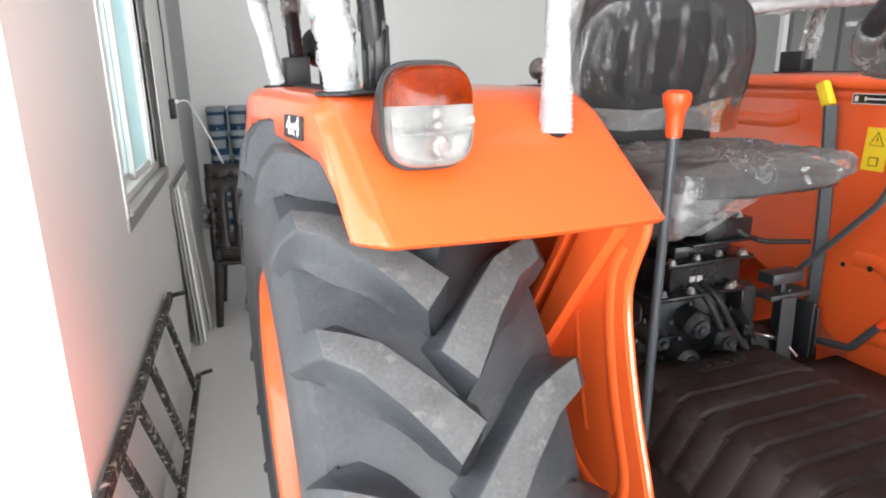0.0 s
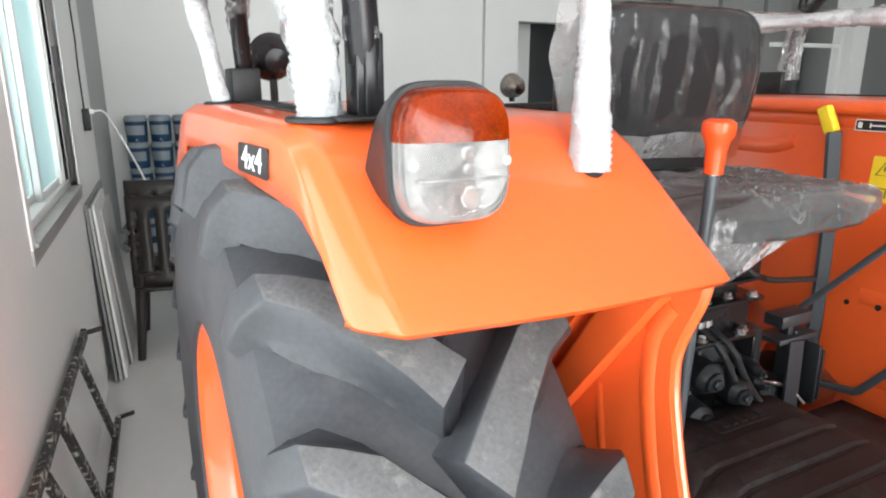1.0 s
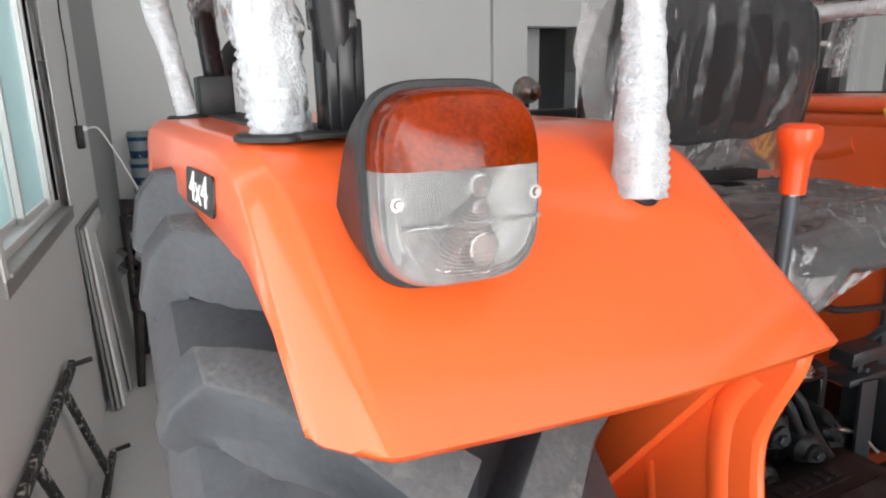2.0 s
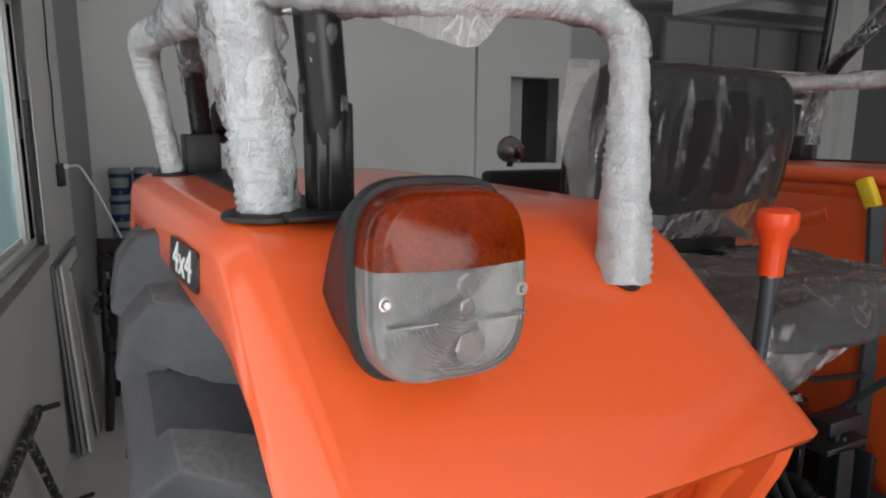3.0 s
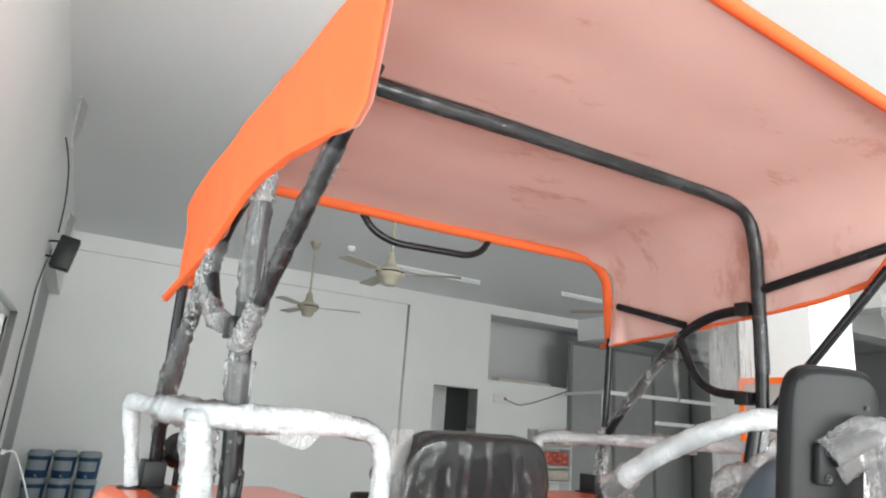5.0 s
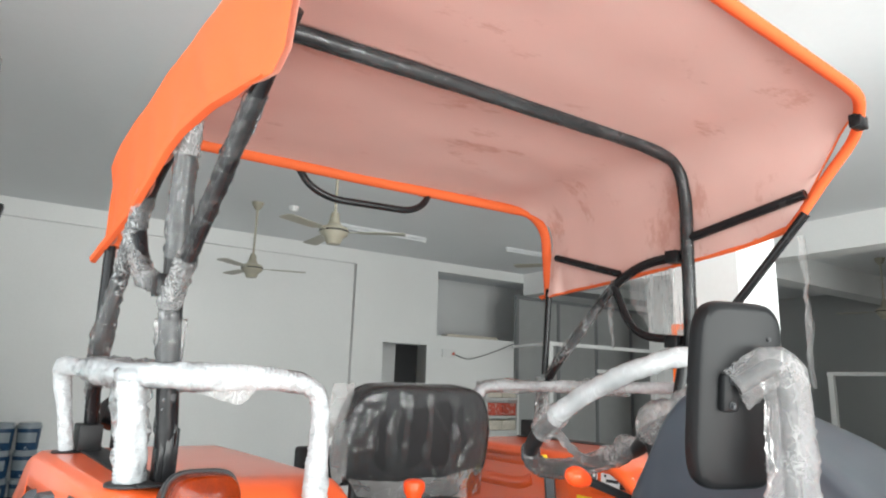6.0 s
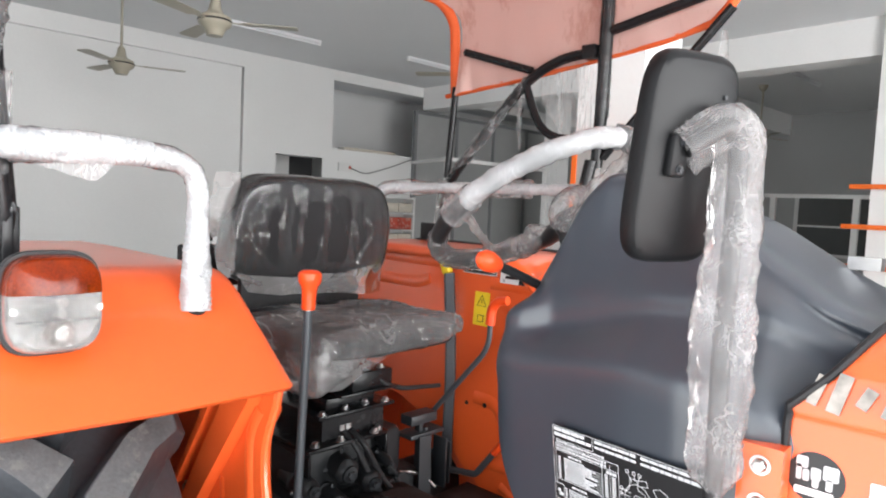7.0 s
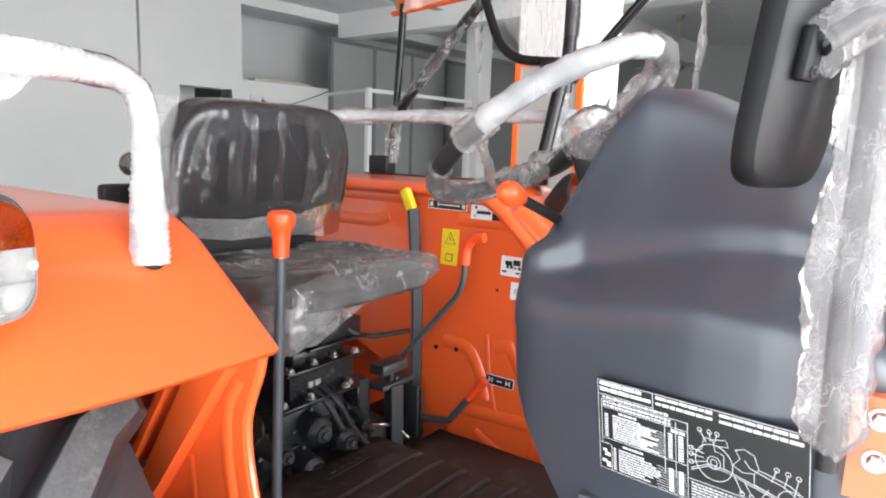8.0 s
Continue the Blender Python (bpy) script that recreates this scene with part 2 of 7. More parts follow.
CHAIRPLASTIC = material("dark_brown_plastic", (0.018, 0.014, 0.013), 0.4, var=0.2, scale=14, bump=0.05)
PAILBLUE = material("blue_printed_pail", (0.012, 0.05, 0.115), 0.4, var=0.5, scale=18, fine=60, bump=0.02, wear=(0.5, 0.55, 0.6), wear_at=0.60)
PAILWHITE = material("white_pail_plastic", (0.27, 0.31, 0.34), 0.4, var=0.08, scale=10, bump=0.02)
LADDER = material("paint_splashed_black_steel", (0.018, 0.018, 0.017), 0.6, var=0.3, scale=20, bump=0.3, wear=(0.50, 0.48, 0.43), wear_at=0.53)
BOARD = material("grey_board", (0.20, 0.205, 0.21), 0.5, var=0.08, scale=3, bump=0.05)
PANEL = material("dull_off_white_board", (0.38, 0.365, 0.35), 0.5, var=0.05, scale=3, bump=0.03)
CREAM = material("cream_fan_enamel", (0.34, 0.315, 0.25), 0.35, var=0.05, scale=10, bump=0.02)
COUNTER = material("cream_counter_laminate", (0.62, 0.58, 0.46), 0.45, var=0.04, scale=2, bump=0.02)
ORANGE_TAPE = material("orange_vinyl_stripe", (0.85, 0.16, 0.02), 0.5, var=0.05, bump=0.02)
CARTON_RED = material("printed_red_carton", (0.5, 0.08, 0.05), 0.6, var=0.3, scale=16, wear=(0.65, 0.6, 0.55), wear_at=0.55)
CARTON = material("pale_carton", (0.6, 0.55, 0.47), 0.7, var=0.15, scale=14)


# ---------------------------------------------------------------- mesh helpers
def finish(name, bm, mat, sharp=35.0):
    bmesh.ops.remove_doubles(bm, verts=bm.verts, dist=1e-5)
    bmesh.ops.recalc_face_normals(bm, faces=bm.faces)
    for f in bm.faces:
        f.smooth = True
    limit = radians(sharp)
    for e in bm.edges:
        if len(e.link_faces) == 2 and e.calc_face_angle(0.0) > limit:
            e.smooth = False
    me = bpy.data.meshes.new(name)
    bm.to_mesh(me)
    bm.free()
    me.materials.append(mat)
    return me


def part(name, bm, mat, parent, label="", sharp=35.0):
    ob = new(name, finish(name, bm, mat, sharp))
    ob.parent = parent
    return tagged(ob, label)


def thing(name, m, label, category, group="", kind=""):
    ob = new(name)
    ob.matrix_basis = m
    ob.empty_display_size = 0.1
    return tagged(ob, label, category, group, kind)


def single(name, bm, mat, m, label, category="", group="", kind="", sharp=35.0):
    ob = new(name, finish(name, bm, mat, sharp))
    ob.matrix_basis = m
    return tagged(ob, label, category, group, kind)


def box(bm, x0, x1, y0, y1, z0, z1, bevel=0.0, seg=2, m=None):
    made = bmesh.ops.create_cube(bm, size=1.0)["verts"]
    place = Matrix.Translation(((x0 + x1) / 2, (y0 + y1) / 2, (z0 + z1) / 2)) @ Matrix.Diagonal((x1 - x0, y1 - y0, z1 - z0, 1))
    bmesh.ops.transform(bm, matrix=place, verts=made)
    if bevel:
        edges = list({e for v in made for e in v.link_edges})
        got = bmesh.ops.bevel(bm, geom=edges, offset=bevel, segments=seg, profile=0.5, affect="EDGES")
        made = list({v for f in got["faces"] for v in f.verts} | {v for v in made if v.is_valid})
    if m is not None:
        bmesh.ops.transform(bm, matrix=m, verts=made)
    return made


def boxes(*rows):
    bm = bmesh.new()
    for r in rows:
        box(bm, *r)
    return bm


def rounded(points, radius, step=6):
    """A polyline whose corners are rounded with the given radius."""
    pts = [Vector(p) for p in points]
    out = [pts[0]]
    for a, b, c in zip(pts, pts[1:], pts[2:]):
        r = min(radius, (b - a).length * 0.49, (c - b).length * 0.49)
        p, q = b + (a - b).normalized() * r, b + (c - b).normalized() * r
        for k in range(step + 1):
            s = k / step
            out.append(p * (1 - s) ** 2 + b * 2 * s * (1 - s) + q * s * s)
    out.append(pts[-1])
    return out


def resample(points, step):
    pts = [Vector(p) for p in points]
    out, rest = [pts[0].copy()], step
    for a, b in zip(pts, pts[1:]):
        d = (b - a).length
        s = rest
        while s <= d:
            out.append(a.lerp(b, s / d))
            s += step
        rest = s - d
    out.append(pts[-1].copy())
    return out


def tube(bm, points, r, seg=12, closed=False, caps=True, shape=None):
    """A pipe along a polyline; r is a radius or a function of (share of the way, angle)."""
    pts = [Vector(p) for p in points]
    n = len(pts)
    rings, normal = [], None
    for i, p in enumerate(pts):
        a = pts[(i - 1) % n] if closed or i else p
        b = pts[(i + 1) % n] if closed or i < n - 1 else p
        way = (b - a).normalized()
        if normal is None:
            normal = way.orthogonal().normalized()
        normal = (normal - way * normal.dot(way)).normalized()
        side = way.cross(normal)
        ring = []
        for k in range(seg):
            w = 2 * math.pi * k / seg
            rad = r(i / max(1, n - 1), w) if callable(r) else r
            ring.append(bm.verts.new(p + (normal * math.cos(w) + side * math.sin(w)) * rad))
        rings.append(ring)
    pairs = list(zip(rings, rings[1:])) + ([(rings[-1], rings[0])] if closed else [])
    for a, b in pairs:
        for k in range(seg):
            bm.faces.new((a[k], a[(k + 1) % seg], b[(k + 1) % seg], b[k]))
    if caps and not closed:
        bm.faces.new(rings[0][::-1])
        bm.faces.new(rings[-1])
    return rings


def loft(bm, rings, closed=False, caps=False):
    """A skin over rows of points; closed: each row is a loop."""
    rows = [[bm.verts.new(Vector(p)) for p in ring] for ring in rings]
    for a, b in zip(rows, rows[1:]):
        for k in range(len(a) if closed else len(a) - 1):
            j = (k + 1) % len(a)
            bm.faces.new((a[k], a[j], b[j], b[k]))
    if caps:
        bm.faces.new(rows[0][::-1])
        bm.faces.new(rows[-1])
    return rows


def lathe(bm, profile, m=None, seg=32):
    """Turns (radius, height) pairs round the local z axis."""
    m = m or Matrix.Identity(4)
    rows = []
    for r, z in profile:
        rows.append([m @ Vector((r * math.cos(2 * math.pi * k / seg), r * math.sin(2 * math.pi * k / seg), z)) for k in range(seg)])
    loft(bm, rows, closed=True)
    return bm


def prism(bm, outline, thick, m):
    """A flat plate: an outline of (a, b) pairs, thickened along local z."""
    low = [bm.verts.new(m @ Vector((a, b, 0))) for a, b in outline]
    high = [bm.verts.new(m @ Vector((a, b, thick))) for a, b in outline]
    bm.faces.new(low[::-1])
    bm.faces.new(high)
    for k in range(len(low)):
        j = (k + 1) % len(low)
        bm.faces.new((low[k], low[j], high[j], high[k]))
    return bm


def bolt(bm, at, axis, r=0.009, h=0.007):
    turn = Vector(axis).to_track_quat("Z", "Y").to_matrix().to_4x4()
    m = Matrix.Translation(at) @ turn
    lathe(bm, [(r * 1.5, 0), (r * 1.5, 0.0018), (r * 1.05, 0.0018)], m, 18)
    lathe(bm, [(r, 0.0018), (r, h), (r * 0.8, h + 0.0015), (0.0003, h + 0.0015)], m, 6)
    return bm


def crumple(bm, amount, scale, seed=0.0):
    for v in bm.verts:
        v.co += Vector(noise.noise_vector(v.co * scale + Vector((seed, seed * 2, 0)))) * amount
        v.co += Vector(noise.noise_vector(v.co * scale * 3.1 + Vector((seed, 0, seed)))) * amount * 0.4
    return bm


def crease(bm, amount, scale, seed=0.0, stretch=(1, 1, 1)):
    """Sharp folds: ridges along the zero lines of two noises, raised along the surface normals."""
    bm.normal_update()
    k = Vector(stretch)
    for v in bm.verts:
        p = Vector((v.co.x * k.x, v.co.y * k.y, v.co.z * k.z)) * scale + Vector((seed, seed * 1.7, -seed))
        p += Vector(noise.noise_vector(p * 0.5)) * 0.7
        a, b = abs(noise.noise(p)), abs(noise.noise(p * 2.1 + Vector((7, 3, 1))))
        v.co += v.normal * amount * (max(0.0, 1 - a * 5) + 0.5 * max(0.0, 1 - b * 5) + 1.2 * noise.noise(p * 0.35))
    return bm


def lettering(text, size, m, mat, parent, name="lettering", thick=0.0008):
    curve = bpy.data.curves.new("text", "FONT")
    curve.body, curve.size, curve.extrude, curve.align_x, curve.align_y = text, size, thick, "CENTER", "CENTER"
    carrier = bpy.data.objects.new("text", curve)
    me = bpy.data.meshes.new_from_object(carrier)
    bpy.data.objects.remove(carrier)
    bpy.data.curves.remove(curve)
    me.transform(m)
    me.materials.clear()
    me.materials.append(mat)
    ob = new(name, me)
    ob.parent = parent
    return ob


def facing(origin, right, up):
    """Axes of a flat thing: local x along right, y along up, z out of its face."""
    r = Vector(right).normalized()
    u = (Vector(up) - r * Vector(up).dot(r)).normalized()
    m = Matrix((r, u, r.cross(u))).transposed().to_4x4()
    return Matrix.Translation(origin) @ m


def plate(w, h, thick, m, corner=0.0, seg=4):
    """A thin plate centred on m's origin, with rounded corners."""
    pts = []
    if corner:
        for cx, cy, a0 in ((w / 2 - corner, h / 2 - corner, 0), (-w / 2 + corner, h / 2 - corner, 90), (-w / 2 + corner, -h / 2 + corner, 180), (w / 2 - corner, -h / 2 + corner, 270)):
            for k in range(seg + 1):
                a = radians(a0 + 90 * k / seg)
                pts.append((cx + corner * math.cos(a), cy + corner * math.sin(a)))
    else:
        pts = [(-w / 2, -h / 2), (w / 2, -h / 2), (w / 2, h / 2), (-w / 2, h / 2)]
    return prism(bmesh.new(), pts, thick, m)


def wrinkled(points, r, seg=20, step=0.008, rough=0.22, ridge=0.10, seed=0.0, flare=0.0, winding=0.0):
    """A pipe wound with soft white film: uneven, with slanting ridges."""
    pts = resample(points, step)
    n = len(pts)

    def radius(s, w):
        p = Vector((math.cos(w) * 1.3, math.sin(w) * 1.3, s * n * step * 16))
        k = noise.noise(p + Vector((seed, 0, 0))) * rough + noise.noise(p * 2.7 + Vector((0, seed, 0))) * rough * 0.5
        k += noise.noise(Vector((p.x * 3.5, p.y * 3.5, p.z * 4.5 + seed))) * rough * 0.35
        k += winding * math.sin(w * 2 + s * n * step * 760 + 3 * noise.noise(p * 1.3)) * (0.6 + noise.noise(p * 0.9))
        return r * (1 + k + ridge * math.sin(w + s * n * step * 260) + flare * noise.noise(Vector((s * n * step * 5, seed, 1.7))))

    bm = bmesh.new()
    tube(bm, pts, radius, seg)
    return bm


# ---------------------------------------------------------------- the room
def wall(name, rows, mat, label):
    return single(name, boxes(*rows), mat, ROOM, label, "", "", "structure")


ground_bm = boxes((-400, 400, -400, 400, -0.6, -0.16))
single("ground", ground_bm, GROUND, pose(0, 0, 0), "pale concrete ground outside the showroom", "ground", "", "structure")
single("floor", boxes((-0.3, FAR, NEAR, BACK + 1.2, -0.15, 0.0)), FLOOR, ROOM, "pale polished showroom floor with soft reflections", "floor", "", "structure")
single("ceiling", boxes((-0.3, FAR + 0.2, NEAR - 0.2, BACK + 1.4, CEIL, CEIL + 0.2)), CEILING, ROOM, "plain white flat ceiling", "ceiling", "", "structure")
W0, W1, WZ0, WZ1 = 1.71, 2.97, 1.07, 2.15        # window opening in the side wall
wall("wall_west", [(-0.22, 0, 0.7, W0, 0, CEIL), (-0.22, 0, W0, W1, 0, WZ0), (-0.22, 0, W0, W1, WZ1, CEIL), (-0.22, 0, W1, 4.05, 0, CEIL), (-0.22, 0, 4.05, BACK + 0.2, 2.76, CEIL)], WALL, "off-white plastered side wall with a window")
# recessed panel, greyer than the side wall around it
wall("wall_west_recess", [(-0.22, -0.10, 4.05, BACK + 0.2, 0, 2.76)], WALL_GREY, "grey recess in the side wall")
# back wall: a shallow recessed bay, a pier, a raised loft opening, a hatch
wall("wall_north", [(-0.22, 4.02, BACK + 0.07, BACK + 0.25, 0, 3.26), (-0.22, 4.02, BACK, BACK + 0.25, 3.26, CEIL), (4.02, 4.47, BACK, BACK + 0.25, 0, CEIL), (4.47, 5.16, BACK, BACK + 0.25, 0, 1.2), (4.47, 5.16, BACK, BACK + 0.25, 2.25, CEIL),
     (5.16, 5.31, BACK, BACK + 0.25, 0, CEIL), (5.31, 6.72, BACK, BACK + 0.25, 0, 2.39), (5.31, FAR, BACK, BACK + 0.25, 3.31, CEIL)], WALL, "off-white back wall with a shallow bay and a loft opening")
wall("wall_loft", [(4.4, 5.2, BACK + 0.9, BACK + 1.0, 1.0, 2.4), (5.2, FAR, BACK + 1.3, BACK + 1.4, 0, CEIL), (5.31, 6.72, BACK + 0.25, BACK + 1.3, 2.33, 2.385)], WALL, "grey wall and shelf inside the loft")
# the hatch's sides and top are coloured dark in place of real shade
wall("wall_hatch", [(4.42, 4.47, BACK + 0.25, BACK + 0.9, 1.1, 2.35), (5.16, 5.21, BACK + 0.25, BACK + 0.9, 1.1, 2.35), (4.42, 5.21, BACK + 0.25, BACK + 0.9, 2.3, 2.35)], HATCH_SHADE, "inside of the wall hatch, its shade put into the colour")
wall("wall_east", [(FAR, FAR + 0.2, NEAR, BACK + 1.4, 0, CEIL)], WALL_GREY, "grey end wall of the showroom")
# unseen wall; its solid span is added to keep daylight off the far right
wall("wall_south", [(4.1, FAR, NEAR - 0.2, NEAR, 0, CEIL), (-0.22, 4.1, NEAR - 0.2, NEAR, 3.1, CEIL), (-0.22, 0.0, NEAR - 0.2, NEAR + 0.25, 0, CEIL)], WALL, "unseen off-white front wall over the entrance, solid at one side to limit light")
wall("lintel", [(-0.22, 0, NEAR, 0.7, 3.1, CEIL)], WALL, "off-white lintel over the side opening")
wall("beam", [(6.9, 7.2, NEAR, BACK, 3.12, CEIL), (7.2, FAR, 3.2, 3.5, 3.12, CEIL)], WALL, "off-white concrete beam under the ceiling")


def column(u, v, w=0.3, d=None):
    d = d or w
    single("column", boxes((-w / 2, w / 2, -d / 2, d / 2, 0, CEIL)), WALL, ROOM @ pose(u, v, 0), "square off-white concrete column", "column", "columns of the showroom", "structure")


column(8.36, 5.2, 0.27)
column(3.455, 0.92, 0.34, 0.38)
column(7.02, 0.44, 0.42)

# ---------------------------------------------------------------- the tractor
tractor = thing("tractor", HERE, "new orange four-wheel-drive tractor, its seat and rails still wrapped in plastic", "tractor")


def fender(side):
    """A mudguard: a flat top that slopes down fore and aft, with a skirt along its outer edge."""
    stations = [(1.10, 1.375, 0.02), (1.06, 1.405, 0.05), (0.97, 1.45, 0.06), (0.90, 1.49, 0.088), (0.845, 1.516, 0.113), (0.792, 1.530, 0.124), (0.786, 1.531, 0.080), (0.76, 1.534, 0.078), (0.60, 1.537, 0.08), (0.40, 1.537, 0.08), (0.24, 1.537, 0.083),
                (0.15, 1.5365, 0.085), (0.11, 1.535, 0.085), (0.085, 1.531, 0.083), (0.06, 1.521, 0.072), (0.03, 1.504, 0.061), (-0.03, 1.454, 0.037), (-0.09, 1.403, 0.014), (-0.125, 1.373, 0.006), (-0.139, 1.361, 0.003)]
    rings = []
    for y, z, skirt in stations:
        s = min(1, max(0, (0.16 - y) / 0.3))
        outer = -0.8175 - 0.0195 * min(1, max(0, (y + 0.14) / 0.36)) - 0.024 * min(1, max(0, (y - 0.22) / 0.6))
        inner = -0.405 + 0.025 * s - (0.035 if side > 0 else 0.0)
        c = 0.55 + 0.45 * s
        low = max(skirt, 0.036 * c)
        row = [(outer - 0.003, y, z - low - 0.001), (outer - 0.0025, y, z - low * 0.5 - 0.018 * c), (outer, y, z - 0.034 * c)]
        row += [(outer + 0.042 * c * a, y, z - 0.034 * c * b) for a, b in ((0.03, 0.85), (0.10, 0.72), (0.40, 0.42), (0.72, 0.13), (0.86, 0.03), (1.0, 0.0))]
        row += [(outer + 0.042 * c + (inner - 0.02 - outer - 0.042 * c) * k / 8, y, z + 0.002 * math.sin(math.pi * k / 8)) for k in range(1, 9)]
        row += [(inner - 0.008, y, z - 0.003), (inner, y, z - 0.012), (inner + 0.001, y, z - 0.03)]
        ring = []
        for x, yy, zz in row:
            yy += 0.018 * s * max(0, (-0.60 - x) / 0.21)
            under = max(0.0, 1.363 - zz) if y < 0.1 else 0.0
            ring.append((x * -side, yy + under / 0.7, zz + under))
        rings.append(ring)
    rings.append([(x * 0.999, yy + 0.004, zz - 0.006) for x, yy, zz in rings[-1]])
    bm = bmesh.new()
    loft(bm, rings)
    ob = part("fender", bm, ORANGE, tractor, "glossy orange mudguard", 50)
    mod = ob.modifiers.new("thick", "SOLIDIFY")
    mod.thickness, mod.offset = 0.004, -1
    return ob


def inner_panel(side):
    """The pressed sheet between wheel and driver."""
    edge = [(-0.116, 1.364), (-0.110, 1.33), (-0.092, 1.29), (-0.078, 1.25), (-0.08, 1.20), (-0.098, 1.12), (-0.125, 1.03), (-0.155, 0.95), (-0.18, 0.87), (-0.19, 0.80), (-0.17, 0.78), (-0.05, 0.80), (0.06, 0.83), (0.22, 0.93), (0.30, 0.99), (0.5, 1.06), (0.95, 1.08), (1.0, 1.36), (0.86, 1.51), (0.16, 1.53), (0.07, 1.505)]
    bm = bmesh.new()
    x = -side * 0.405
    m = Matrix(((0, 0, -side, x), (1, 0, 0, 0), (0, 1, 0, 0), (0, 0, 0, 1)))
    prism(bm, edge, 0.004, m)
    ob = part("inner_panel", bm, ORANGE, tractor, "pressed orange steel panel beside the footwell")
    ribs = [([(-0.072, 1.315), (-0.043, 1.27), (-0.04, 1.2), (-0.06, 1.08), (-0.11, 0.93), (-0.10, 0.87), (-0.02, 0.86), (0.06, 0.90)], 0.009), ([(0.05, 1.16), (0.035, 1.06), (0.005, 0.96)], 0.006)]
    for path, r in ribs:
        bm = bmesh.new()
        tube(bm, rounded([(x - 0.002 * (side + 1) + 0.017, a, b) for a, b in path], 0.06), 0.013 + r, 16)
        part("rib", bm, ORANGE, ob)
    bm = bmesh.new()
    tube(bm, rounded([(x + side * 0.004, a, b) for a, b in edge[:9]], 0.03), 0.007, 8)
    part("rolled_edge", bm, ORANGE, ob)
    return ob


fenders, panels = {}, {}
for side in (1, -1):
    fenders[side] = fender(side)
    panels[side] = inner_panel(side)

# folded brace between mudguard and inner panel, on the near wheel's side
across = Matrix(((0, 0, -1, -0.4095), (1, 0, 0, 0), (0, 1, 0, 0), (0, 0, 0, 1)))
brace = part("brace", prism(bmesh.new(), [(0.172, 1.068), (0.134, 1.058), (-0.075, 1.330), (-0.095, 1.372), (-0.03, 1.372)], 0.026, across), ORANGE, panels[1], "folded orange brace")
part("brace_flange", prism(bmesh.new(), [(0.176, 1.128), (0.170, 1.116), (0.06, 1.275), (-0.005, 1.378), (0.010, 1.378), (0.07, 1.285)], 0.030, across), ORANGE, brace)
part("bolt", bolt(bmesh.new(), (-0.412, 0.176, 1.100), (-1, 0, 0), 0.008), CHROME, brace, "bright bolt")
for at in ((-0.41, 0.235, 1.09), (-0.41, 0.055, 0.868), (-0.41, -0.02, 0.835)):
    part("bolt", bolt(bmesh.new(), at, (-1, 0, 0), 0.008), CHROME, panels[1], "bright bolt")

# badge on the mudguard's skirt
badge_face = facing((-0.8405, 0.212, 1.4845), (0.073, -1, 0.015), (0.09, 0, 1))
badge = part("badge", plate(0.134, 0.037, 0.002, badge_face, 0.006), STICKER_BLACK, fenders[1], "black badge with white lettering")
lettering("4x4", 0.042, badge_face @ Matrix.Translation((0, 0, 0.0022)) @ Matrix.Diagonal((1.45, 1, 1, 1)), STICKER_WHITE, badge)



